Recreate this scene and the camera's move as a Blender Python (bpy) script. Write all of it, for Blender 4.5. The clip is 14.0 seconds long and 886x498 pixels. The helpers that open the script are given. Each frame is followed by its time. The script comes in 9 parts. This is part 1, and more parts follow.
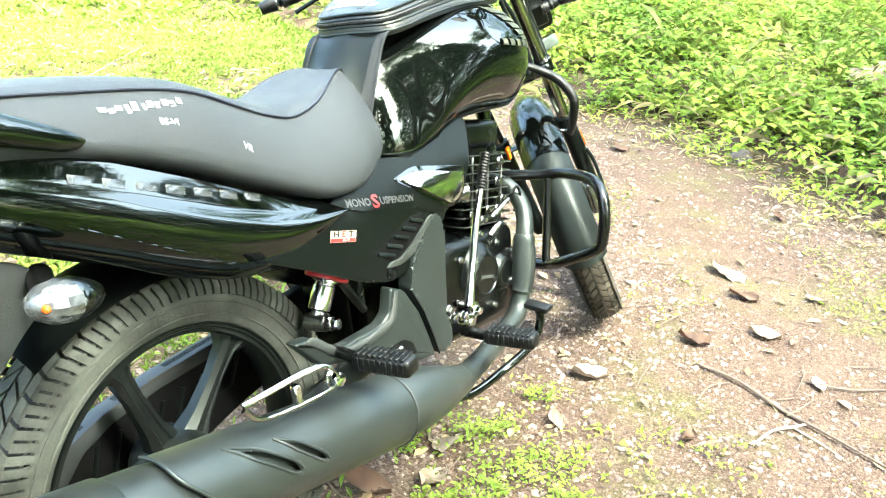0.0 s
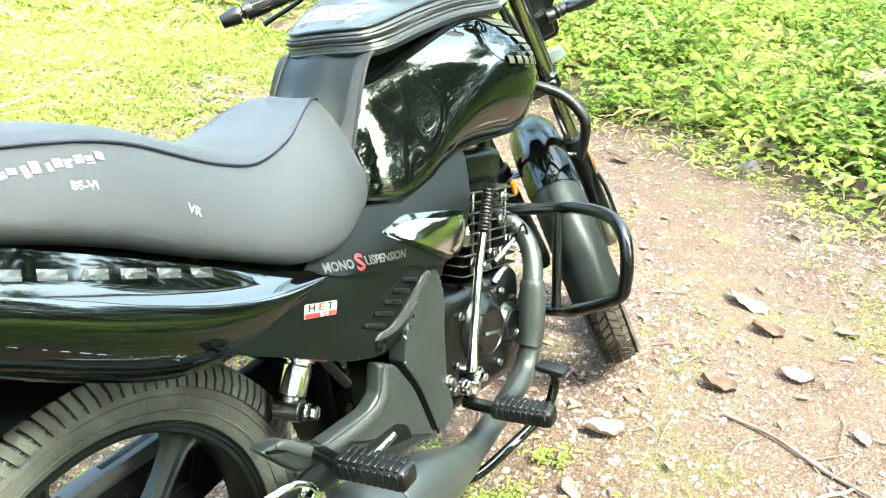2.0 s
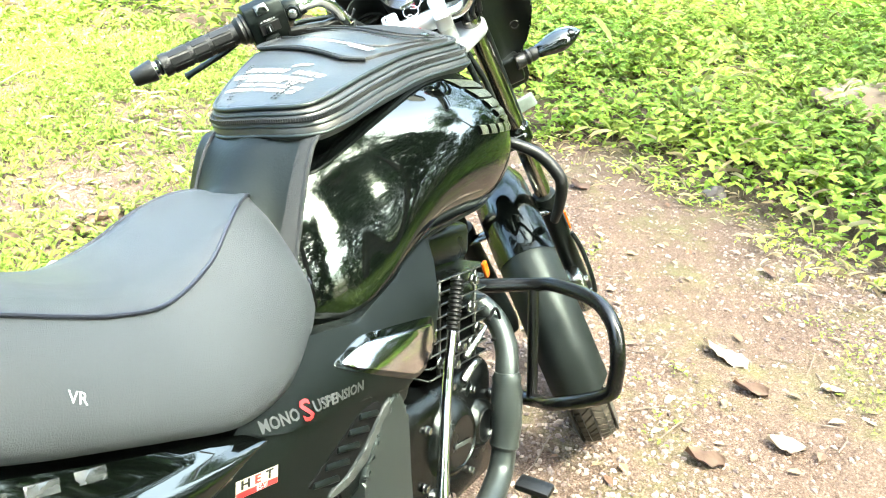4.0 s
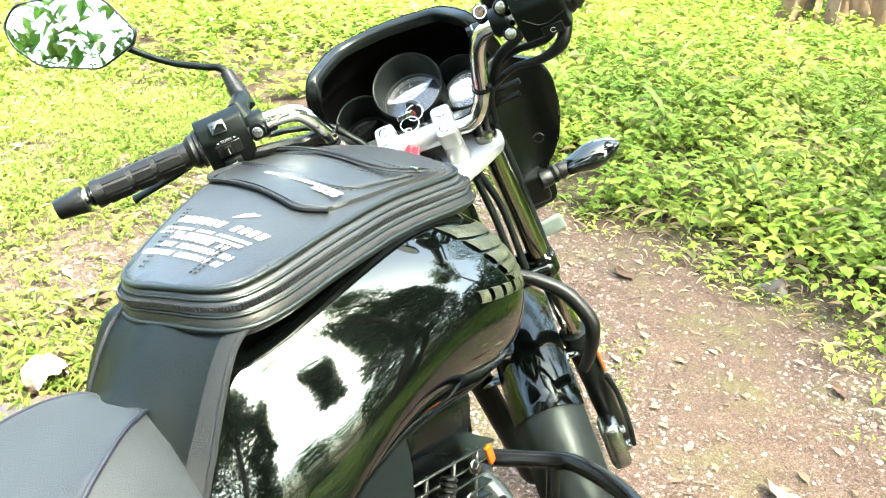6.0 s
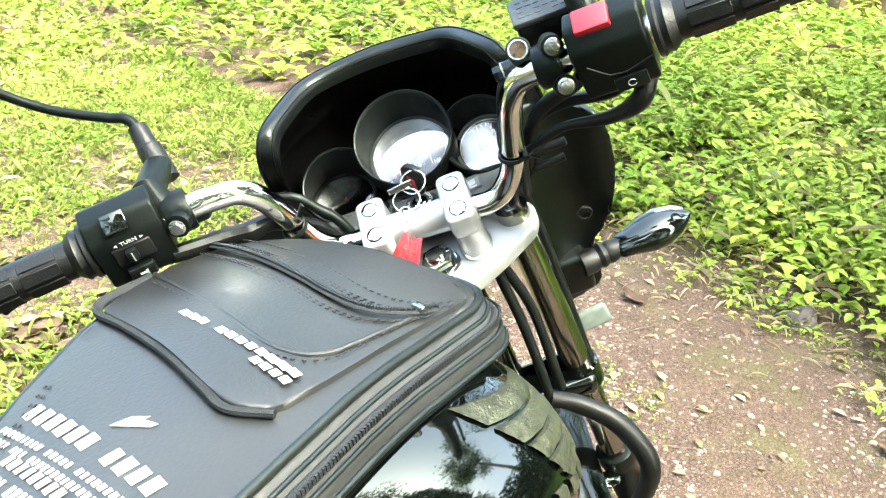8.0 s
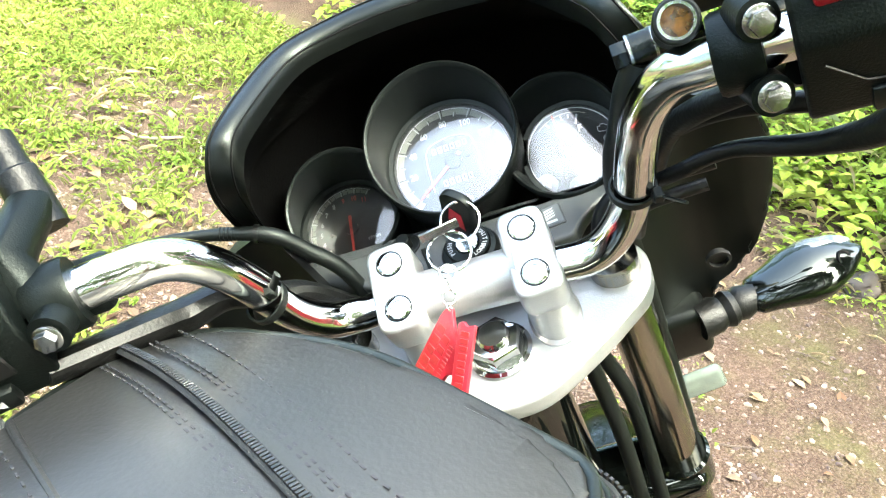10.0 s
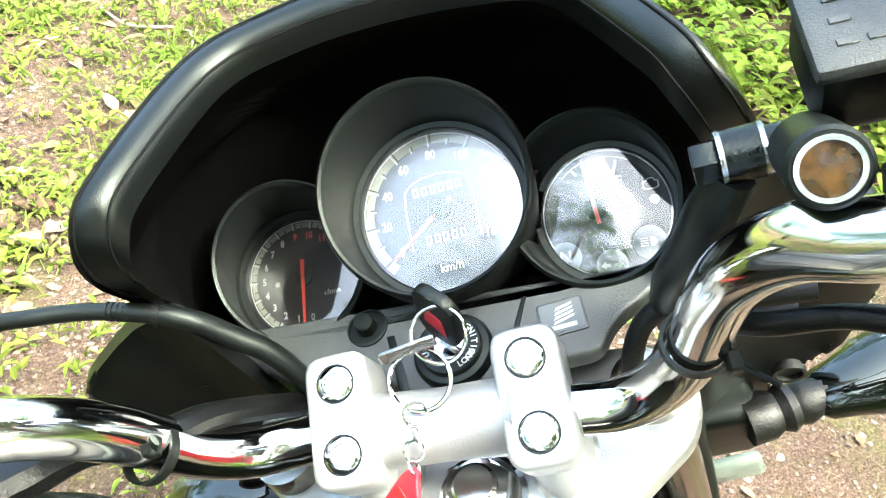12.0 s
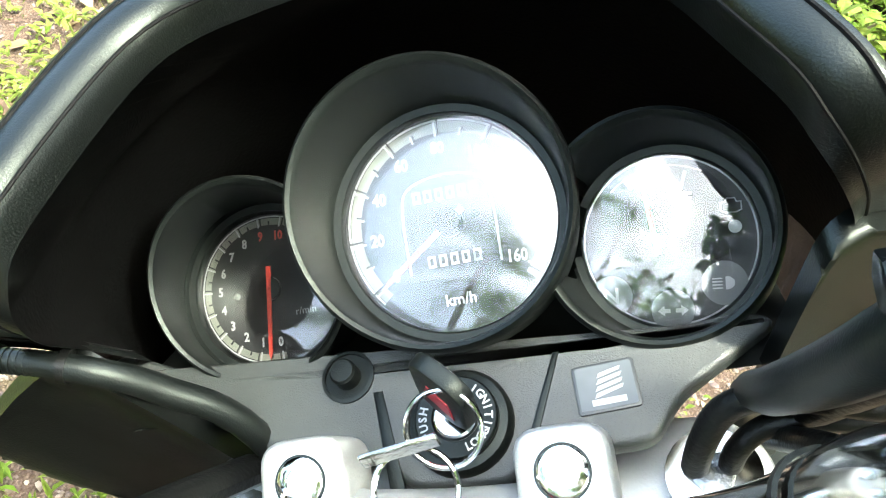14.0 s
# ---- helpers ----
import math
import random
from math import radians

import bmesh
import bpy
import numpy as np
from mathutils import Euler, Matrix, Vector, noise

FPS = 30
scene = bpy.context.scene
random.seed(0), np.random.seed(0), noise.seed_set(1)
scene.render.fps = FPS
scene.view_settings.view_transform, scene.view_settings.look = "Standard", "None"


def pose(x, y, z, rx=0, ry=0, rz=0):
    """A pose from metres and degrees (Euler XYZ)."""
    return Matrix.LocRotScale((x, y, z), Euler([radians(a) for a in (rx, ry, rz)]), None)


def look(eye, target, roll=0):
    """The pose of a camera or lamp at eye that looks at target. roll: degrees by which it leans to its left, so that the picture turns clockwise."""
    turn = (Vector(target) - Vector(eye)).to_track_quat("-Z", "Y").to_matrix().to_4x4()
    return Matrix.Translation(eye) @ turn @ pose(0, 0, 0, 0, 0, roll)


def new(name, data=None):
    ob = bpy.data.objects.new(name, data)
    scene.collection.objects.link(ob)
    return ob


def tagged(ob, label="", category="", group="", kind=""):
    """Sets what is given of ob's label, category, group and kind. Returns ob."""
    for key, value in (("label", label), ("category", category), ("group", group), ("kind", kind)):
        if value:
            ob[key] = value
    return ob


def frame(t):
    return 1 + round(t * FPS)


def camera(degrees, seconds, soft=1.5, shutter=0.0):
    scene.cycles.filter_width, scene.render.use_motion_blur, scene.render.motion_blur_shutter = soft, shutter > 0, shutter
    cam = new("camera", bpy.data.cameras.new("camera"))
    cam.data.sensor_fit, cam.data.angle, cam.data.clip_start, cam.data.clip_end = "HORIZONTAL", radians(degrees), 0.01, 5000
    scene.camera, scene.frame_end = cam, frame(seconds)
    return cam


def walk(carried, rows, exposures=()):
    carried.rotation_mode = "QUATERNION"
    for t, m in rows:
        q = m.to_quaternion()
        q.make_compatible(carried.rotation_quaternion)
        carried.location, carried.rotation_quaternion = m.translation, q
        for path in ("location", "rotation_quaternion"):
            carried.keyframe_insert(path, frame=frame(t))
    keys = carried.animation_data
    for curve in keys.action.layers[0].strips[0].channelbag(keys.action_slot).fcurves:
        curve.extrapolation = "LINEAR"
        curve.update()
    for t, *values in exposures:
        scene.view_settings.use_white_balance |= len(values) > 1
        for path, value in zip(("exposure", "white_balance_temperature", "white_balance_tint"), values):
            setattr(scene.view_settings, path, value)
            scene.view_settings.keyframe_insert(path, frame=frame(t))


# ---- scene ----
cam = camera(55.7, 14.0, 1.1)
PATH = [
    (0, (0.059, -0.477, 1.186), (0.035, 1.335, 0.339), 1.4),
    (0.5, (0.08, -0.472, 1.178), (0.055, 1.342, 0.337), 1.1),
    (1, (0.081, -0.44, 1.17), (0.057, 1.376, 0.332), 1.0),
    (1.5, (0.057, -0.33, 1.171), (0.035, 1.483, 0.328), 1.4),
    (2, (0.032, -0.204, 1.167), (0.046, 1.605, 0.315), 1.2),
    (2.5, (0.011, -0.097, 1.178), (0.096, 1.707, 0.32), 1.6),
    (2.7, (0.002, -0.055, 1.181), (0.104, 1.745, 0.317), 1.9),
    (4.8, (0.023, 0.189, 1.226), (0.176, 1.988, 0.367), 2.1),
    (5, (0.036, 0.241, 1.227), (0.158, 2.052, 0.389), 1.9),
    (5.5, (0.069, 0.333, 1.239), (0.137, 2.164, 0.436), 2.2),
    (6, (0.088, 0.38, 1.253), (0.12, 2.224, 0.48), 2.4),
    (6.5, (0.086, 0.402, 1.272), (0.102, 2.251, 0.508), 2.3),
    (7, (0.085, 0.466, 1.274), (0.097, 2.316, 0.513), 2.2),
    (7.5, (0.078, 0.622, 1.267), (0.119, 2.464, 0.488), 2.9),
    (8, (0.059, 0.761, 1.258), (0.141, 2.577, 0.423), 3.7),
    (8.2, (0.051, 0.809, 1.251), (0.136, 2.617, 0.403), 3.9),
    (10.3, (0.031, 1.111, 1.211), (0.106, 2.821, 0.177), 4.9),
    (10.5, (0.035, 1.13, 1.209), (0.1, 2.831, 0.16), 5.2),
    (11, (0.042, 1.193, 1.209), (0.089, 2.863, 0.111), 5.9),
    (11.5, (0.046, 1.239, 1.215), (0.103, 2.868, 0.057), 7.2),
    (12, (0.042, 1.27, 1.221), (0.134, 2.844, -0.009), 8.8),
    (12.5, (0.041, 1.3, 1.222), (0.162, 2.803, -0.093), 10.5),
    (13, (0.037, 1.329, 1.218), (0.175, 2.786, -0.144), 11.6),
    (13.5, (0.031, 1.353, 1.215), (0.176, 2.779, -0.18), 12.3),
    (13.8, (0.027, 1.364, 1.207), (0.188, 2.794, -0.182), 12.9),
    (14, (0.034, 1.381, 1.193), (0.178, 2.805, -0.204), 12.5),
]
walk(cam, [(t, look(eye, target, roll)) for t, eye, target, roll in PATH],
     exposures=[(0.0, 5.5, 6350, -10), (2.5, 5.55, 6350, -10), (5.5, 5.3, 6550, -8), (7.5, 5.0, 6600, -7), (10.5, 5.05, 6600, -6), (14.0, 5.2, 6600, -8)])

# ---- light ----
world = bpy.data.worlds.new("world")
scene.world = world
world.use_nodes = True
wn, wl = world.node_tree.nodes, world.node_tree.links
sky = wn.new("ShaderNodeTexSky")
sky.sky_type, sky.sun_disc = "NISHITA", False
sky.sun_elevation, sky.sun_rotation = radians(54), radians(133)
sky.air_density, sky.dust_density, sky.ozone_density = 0.6, 7.0, 0.5
wl.new(sky.outputs[0], wn["Background"].inputs["Color"])
wn["Background"].inputs["Strength"].default_value = 0.12
sun_lamp = bpy.data.lights.new("sun", "SUN")
sun_lamp.energy, sun_lamp.angle, sun_lamp.color = 1.5, radians(14), (1.0, 0.96, 0.9)
sun = new("sun", sun_lamp)
sun.matrix_world = pose(0, 0, 12, 36, 0, 47)

# ---- materials ----
def material(name, color, rough=0.5, metal=0.0, color2=None, scale=6.0, bump=0.0, bump_scale=120.0, coat=0.0,
             rough_var=0.12, island=0.0, spec=0.5, detail=6.0, objvar=0.0, tint=None):
    """Principled material with two scales of colour variation, uneven gloss and a fine relief, in object metres."""
    m = bpy.data.materials.new(name)
    m.use_nodes = True
    n, l = m.node_tree.nodes, m.node_tree.links
    p = n["Principled BSDF"]
    p.inputs["Metallic"].default_value = metal
    p.inputs["Coat Weight"].default_value = coat
    p.inputs["Coat Roughness"].default_value = 0.03
    p.inputs["Coat IOR"].default_value = 1.8
    p.inputs["Specular IOR Level"].default_value = spec
    p.inputs["Specular Tint"].default_value = (*(tint or (1, 1, 1)), 1)
    co = n.new("ShaderNodeTexCoord")
    big = n.new("ShaderNodeTexNoise")
    big.inputs["Scale"].default_value, big.inputs["Detail"].default_value = scale, detail
    l.new(co.outputs["Object"], big.inputs["Vector"])
    ramp = n.new("ShaderNodeValToRGB")
    ramp.color_ramp.elements[0].position, ramp.color_ramp.elements[1].position = 0.35, 0.68
    c2 = color2 or tuple(c * 0.72 for c in color)
    ramp.color_ramp.elements[0].color, ramp.color_ramp.elements[1].color = (*c2, 1), (*color, 1)
    l.new(big.outputs["Fac"], ramp.inputs["Fac"])
    out = ramp.outputs["Color"]
    fine = n.new("ShaderNodeTexNoise")
    fine.inputs["Scale"].default_value, fine.inputs["Detail"].default_value = bump_scale, 4.0
    l.new(co.outputs["Object"], fine.inputs["Vector"])
    if island or objvar:
        src = n.new("ShaderNodeNewGeometry").outputs["Random Per Island"] if island else n.new("ShaderNodeObjectInfo").outputs["Random"]
        hsv = n.new("ShaderNodeHueSaturation")
        amount = island or objvar
        for slot, lo, hi in (("Value", 1 - amount, 1 + amount), ("Hue", 0.5 - amount * 0.05, 0.5 + amount * 0.05)):
            mr = n.new("ShaderNodeMapRange")
            mr.inputs["To Min"].default_value, mr.inputs["To Max"].default_value = lo, hi
            l.new(src, mr.inputs["Value"])
            l.new(mr.outputs["Result"], hsv.inputs[slot])
        l.new(out, hsv.inputs["Color"])
        out = hsv.outputs["Color"]
    l.new(out, p.inputs["Base Color"])
    mr = n.new("ShaderNodeMapRange")
    mr.inputs["To Min"].default_value, mr.inputs["To Max"].default_value = max(0.01, rough - rough_var * 0.5), rough + rough_var * 0.5
    l.new(big.outputs["Fac"], mr.inputs["Value"])
    l.new(mr.outputs["Result"], p.inputs["Roughness"])
    if bump:
        b = n.new("ShaderNodeBump")
        b.inputs["Strength"].default_value, b.inputs["Distance"].default_value = bump, 0.002
        l.new(fine.outputs["Fac"], b.inputs["Height"])
        l.new(b.outputs["Normal"], p.inputs["Normal"])
    return m


def leaf_material(name, color, color2, rough=0.5, island=0.35, scale=1.2, through_light=0.35):
    """Leaf: varied from leaf to leaf and patch to patch, and partly translucent."""
    m = material(name, color, rough, 0, color2, scale, 0.0, 60, island=island, spec=0.12)
    n, l = m.node_tree.nodes, m.node_tree.links
    p = n["Principled BSDF"]
    tr = n.new("ShaderNodeBsdfTranslucent")
    l.new(p.inputs["Base Color"].links[0].from_socket, tr.inputs["Color"])
    mix = n.new("ShaderNodeMixShader")
    mix.inputs["Fac"].default_value = through_light
    l.new(p.outputs[0], mix.inputs[1])
    l.new(tr.outputs[0], mix.inputs[2])
    l.new(mix.outputs[0], n["Material Output"].inputs["Surface"])
    return m


def glass_material(name, color=(1, 1, 1), rough=0.01):
    m = bpy.data.materials.new(name)
    m.use_nodes = True
    n, l = m.node_tree.nodes, m.node_tree.links
    n.remove(n["Principled BSDF"])
    tr, gl, fr, mix = (n.new(k) for k in ("ShaderNodeBsdfTransparent", "ShaderNodeBsdfGlossy", "ShaderNodeFresnel", "ShaderNodeMixShader"))
    tr.inputs["Color"].default_value = (*color, 1)
    gl.inputs["Roughness"].default_value = rough
    fr.inputs["IOR"].default_value = 1.78
    l.new(fr.outputs[0], mix.inputs[0])
    l.new(tr.outputs[0], mix.inputs[1])
    l.new(gl.outputs[0], mix.inputs[2])
    l.new(mix.outputs[0], n["Material Output"].inputs["Surface"])
    return m


COOL = (0.89, 1.0, 0.95)
M_GLOSS = material("gloss_black_paint", (0.0012, 0.0016, 0.0014), 0.05, 0, (0.0008, 0.001, 0.0009), 8, rough_var=0.02, spec=0.5, coat=0.12, tint=COOL)
M_SATIN = material("satin_black_plastic", (0.0026, 0.0035, 0.0032), 0.36, 0, (0.0018, 0.0025, 0.0023), 9, 0.15, 900, spec=0.12, tint=COOL)
M_FRAME = material("satin_grey_cast_alloy", (0.0135, 0.0162, 0.0156), 0.40, 0, (0.0095, 0.0115, 0.0110), 9, 0.15, 700, spec=0.35, tint=COOL)
M_GRAIN = material("grained_black_plastic", (0.0013, 0.0016, 0.0015), 0.32, 0, (0.0009, 0.0011, 0.0010), 12, 0.12, 1500, spec=0.26, tint=COOL)
M_HOOD = material("black_hood_plastic", (0.0030, 0.0036, 0.0035), 0.42, 0, (0.0023, 0.0028, 0.0027), 14, 0.12, 1500, spec=0.22, tint=COOL)
M_BAND = material("pale_scale_band", (0.17, 0.175, 0.145), 0.5, 0, (0.13, 0.135, 0.11), 80)
M_DASH = material("dash_grey_plastic", (0.026, 0.029, 0.028), 0.45, 0, (0.020, 0.0225, 0.0215), 14, 0.2, 1600, spec=0.45)
M_ENGINE = material("black_engine_paint", (0.0014, 0.0016, 0.0016), 0.26, 0, (0.0009, 0.001, 0.001), 15, 0.2, 500, spec=0.3, tint=COOL)
M_EXHAUST = material("satin_black_exhaust_paint", (0.0165, 0.0190, 0.0182), 0.36, 0, (0.0115, 0.0135, 0.0128), 7, 0.15, 700, spec=0.45, tint=COOL)
M_SEAT = material("grey_vinyl", (0.0290, 0.0318, 0.0345), 0.48, 0, (0.0240, 0.0263, 0.0286), 5, 0.35, 700, spec=0.16)
M_LEATHER = material("black_leatherette", (0.0160, 0.0165, 0.0172), 0.40, 0, (0.0105, 0.0108, 0.0114), 9, 0.14, 330, rough_var=0.18, spec=0.55, tint=(1.0, 0.97, 0.88))
M_CLOTH = material("black_nylon_cloth", (0.012, 0.013, 0.014), 0.7, 0, (0.008, 0.009, 0.010), 9, 0.5, 1500, spec=0.3)
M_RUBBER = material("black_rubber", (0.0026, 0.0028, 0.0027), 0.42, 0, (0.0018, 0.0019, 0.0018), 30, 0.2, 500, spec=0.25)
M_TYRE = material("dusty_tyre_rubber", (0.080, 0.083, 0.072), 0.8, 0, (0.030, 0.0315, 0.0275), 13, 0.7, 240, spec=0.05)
M_RIM = material("satin_black_alloy", (0.0060, 0.0070, 0.0067), 0.36, 0, (0.0042, 0.0050, 0.0047), 10, 0.15, 600, spec=0.2, tint=COOL)
M_CHROME = material("chrome", (0.66, 0.66, 0.65), 0.10, 1, (0.56, 0.56, 0.55), 20, rough_var=0.05)
M_FORK = material("hard_chrome_fork_tube", (0.36, 0.34, 0.29), 0.14, 1, (0.28, 0.26, 0.22), 18, rough_var=0.06)
M_SILVER = material("silver_painted_alloy", (0.34, 0.345, 0.345), 0.36, 0.6, (0.3, 0.305, 0.305), 12, 0.12, 800)
M_STEEL = material("zinc_plated_steel", (0.34, 0.34, 0.33), 0.25, 1, (0.22, 0.22, 0.21), 60, 0.2, 400)
M_WHITE = material("white_print", (0.34, 0.34, 0.34), 0.5, 0, (0.28, 0.28, 0.28), 60)
M_GREYPRINT = material("silver_print", (0.036, 0.038, 0.038), 0.4, 0.1, (0.028, 0.029, 0.029), 60)
M_RED = material("red_plastic", (0.34, 0.010, 0.022), 0.35, 0, (0.27, 0.008, 0.016), 40, 0.1, 600)
M_REDPAINT = material("red_print", (0.26, 0.012, 0.014), 0.4, 0, (0.2, 0.01, 0.01), 40)
M_NEEDLE = material("red_needle", (0.42, 0.03, 0.015), 0.4, 0, (0.36, 0.025, 0.012), 40)
M_AMBER = material("amber_reflector", (0.42, 0.085, 0.006), 0.2, 0, (0.34, 0.065, 0.005), 80)
M_CLEAR = material("clear_silver_lens", (0.24, 0.25, 0.255), 0.12, 0.6, (0.06, 0.062, 0.065), 60, 0.6, 130, coat=0.3)
M_DIAL = material("black_dial_print", (0.004, 0.0042, 0.0042), 0.5, 0, (0.003, 0.003, 0.003), 30, spec=0.3)
M_STICKER = material("cream_sticker", (0.32, 0.29, 0.22), 0.4, 0, (0.26, 0.24, 0.18), 60)
M_TELL = material("grey_telltale_lens", (0.075, 0.08, 0.08), 0.35, 0, (0.055, 0.06, 0.06), 60)
M_GLASS = glass_material("gauge_glass")
M_SIGHT = material("brake_fluid_window", (0.055, 0.027, 0.005), 0.12, 0, (0.010, 0.006, 0.003), 120, spec=0.5)
M_REFLEX = material("clear_reflector_plastic", (0.16, 0.19, 0.17), 0.12, 0, (0.12, 0.145, 0.13), 60, 0.3, 900, spec=0.5)
M_MIRROR = material("mirror_silver", (0.5, 0.52, 0.5), 0.015, 1, (0.48, 0.5, 0.48), 3, rough_var=0.01)
M_ZIP = material("black_coil_zip", (0.014, 0.0142, 0.015), 0.35, 0, (0.008, 0.008, 0.0085), 90, spec=0.5)
M_THREAD = material("dark_thread", (0.012, 0.012, 0.015), 0.7, 0, (0.008, 0.008, 0.01), 90)
# Black parts, and the dark of openings and cavities put into colour.
M_BLACK = material("matt_black_and_shade", (0.0009, 0.0009, 0.0009), 0.75, 0, (0.0006, 0.0006, 0.0006), 20, 0.2, 600, spec=0.1)
M_FIN = material("machined_fin_edge", (0.05, 0.05, 0.046), 0.4, 0.5, (0.015, 0.015, 0.014), 60, 0.2, 400)
M_PIPING = material("blue_black_piping", (0.010, 0.011, 0.019), 0.45, 0, (0.007, 0.008, 0.013), 60, spec=0.3)
M_BADGE = material("smoked_silver_badge", (0.11, 0.115, 0.115), 0.25, 0.7, (0.07, 0.074, 0.074), 60)
M_GOLD = material("pale_gold_emblem", (0.080, 0.082, 0.052), 0.4, 0.6, (0.022, 0.024, 0.014), 160, 0.8, 420)
M_TUBE = material("black_powder_coat", (0.003, 0.003, 0.003), 0.22, 0, (0.002, 0.002, 0.002), 20, 0.1, 400, spec=0.4)
M_FENDER = material("matt_grey_plastic", (0.022, 0.0245, 0.0245), 0.6, 0, (0.014, 0.016, 0.016), 8, 0.3, 500)
M_DUSTTYRE = material("brown_dusty_front_tyre", (0.055, 0.046, 0.036), 0.9, 0, (0.025, 0.022, 0.018), 14, 0.5, 220, spec=0.1)
M_APRON = material("black_soft_apron", (0.0075, 0.0092, 0.0088), 0.38, 0, (0.0045, 0.0056, 0.0054), 14, 0.12, 300, spec=0.35, tint=COOL)
# ---- building tools ----
def part(name, bm, mat, parent=None, label="", sharp=38):
    """Links a bmesh as one mesh object, under a thing or a part."""
    bmesh.ops.recalc_face_normals(bm, faces=bm.faces)
    me = bpy.data.meshes.new(name)
    bm.to_mesh(me)
    bm.free()
    me.materials.append(mat)
    me.polygons.foreach_set("use_smooth", [True] * len(me.polygons))
    me.set_sharp_from_angle(angle=radians(sharp))
    ob = new(name, me)
    if parent is not None:
        ob.parent = parent
    if label:
        tagged(ob, label)
    return ob


def thing(name, label, category, at=Matrix(), group=""):
    ob = new(name)
    ob.matrix_world = at
    ob.empty_display_size = 0.05
    return tagged(ob, label, category, group)


def spline(points, n=8, closed=False):
    """Points of a smooth curve (Catmull-Rom) through the given ones."""
    P = [Vector(p) for p in points]
    Q = [P[-1], *P, P[0], P[1]] if closed else [2 * P[0] - P[1], *P, 2 * P[-1] - P[-2]]
    out = []
    for i in range(1, len(Q) - 2):
        a, b, c, d = Q[i - 1:i + 3]
        for k in range(n):
            s = k / n
            out.append(0.5 * (2 * b + (c - a) * s + (2 * a - 5 * b + 4 * c - d) * s * s + (3 * b - a - 3 * c + d) * s ** 3))
    if not closed:
        out.append(P[-1])
    return out


def add_loft(bm, rings, cap=True, closed=True):
    """Skins a row of rings that have the same number of points."""
    made = [[bm.verts.new(p) for p in ring] for ring in rings]
    n = len(made[0])
    for a, b in zip(made, made[1:]):
        for i in range(n if closed else n - 1):
            j = (i + 1) % n
            bm.faces.new((a[i], a[j], b[j], b[i]))
    if cap and closed:
        bm.faces.new(made[0])
        bm.faces.new(made[-1])
    return bm


def add_tube(bm, points, radius, sides=14, flat=1.0, smooth=0, up=None):
    """A round bar along a line; radius one number or one for each point; flat squeezes it along its second axis."""
    pts = spline(points, smooth) if smooth else [Vector(p) for p in points]
    rad = radius if isinstance(radius, (list, tuple)) else [radius] * len(pts)
    if len(rad) != len(pts):
        rad = [float(v) for v in np.interp(np.linspace(0, 1, len(pts)), np.linspace(0, 1, len(rad)), rad)]
    normal = Vector(up) if up else None
    rings = []
    for i, p in enumerate(pts):
        t = (pts[min(i + 1, len(pts) - 1)] - pts[max(i - 1, 0)]).normalized()
        if normal is None:
            normal = t.orthogonal()
        normal = (normal - t * normal.dot(t)).normalized()
        side = t.cross(normal)
        rings.append([p + rad[i] * (math.cos(a) * normal * flat + math.sin(a) * side) for a in (2 * math.pi * k / sides for k in range(sides))])
    return add_loft(bm, rings)


def tube(points, radius, sides=14, flat=1.0, smooth=0, up=None):
    return add_tube(bmesh.new(), points, radius, sides, flat, smooth, up)


def add_lathe(bm, profile, m=Matrix(), sides=32, squash=1.0):
    """Turns (radius, height) pairs round the z axis of m."""
    rings = [[m @ Vector((r * math.cos(a), r * squash * math.sin(a), h)) for a in (2 * math.pi * k / sides for k in range(sides))] for r, h in profile]
    return add_loft(bm, rings)


def lathe(profile, m=Matrix(), sides=32, squash=1.0):
    return add_lathe(bmesh.new(), profile, m, sides, squash)


def add_box(bm, size, m=Matrix(), bevel=0.002, seg=2):
    """A box with rounded edges."""
    v = [bm.verts.new(m @ Vector((sx * size[0] / 2, sy * size[1] / 2, sz * size[2] / 2))) for sx in (-1, 1) for sy in (-1, 1) for sz in (-1, 1)]
    f = [bm.faces.new([v[i] for i in q]) for q in ((0, 1, 3, 2), (4, 6, 7, 5), (0, 4, 5, 1), (2, 3, 7, 6), (0, 2, 6, 4), (1, 5, 7, 3))]
    bmesh.ops.recalc_face_normals(bm, faces=f)
    if bevel:
        bmesh.ops.bevel(bm, geom=list({e for q in f for e in q.edges}), offset=bevel, segments=seg, profile=0.5, affect="EDGES")
    return bm


def box(size, m=Matrix(), bevel=0.002, seg=2):
    return add_box(bmesh.new(), size, m, bevel, seg)


def rounded(points, r=0.005, n=4):
    """A 2D outline with its corners rounded."""
    P = [Vector((p[0], p[1])) for p in points]
    out = []
    for i, p in enumerate(P):
        a, b = P[i - 1] - p, P[(i + 1) % len(P)] - p
        d = min(r, a.length * 0.45, b.length * 0.45)
        s, e = p + a.normalized() * d, p + b.normalized() * d
        for k in range(n + 1):
            u = k / n
            out.append((1 - u) ** 2 * s + 2 * u * (1 - u) * p + u * u * e)
    return out


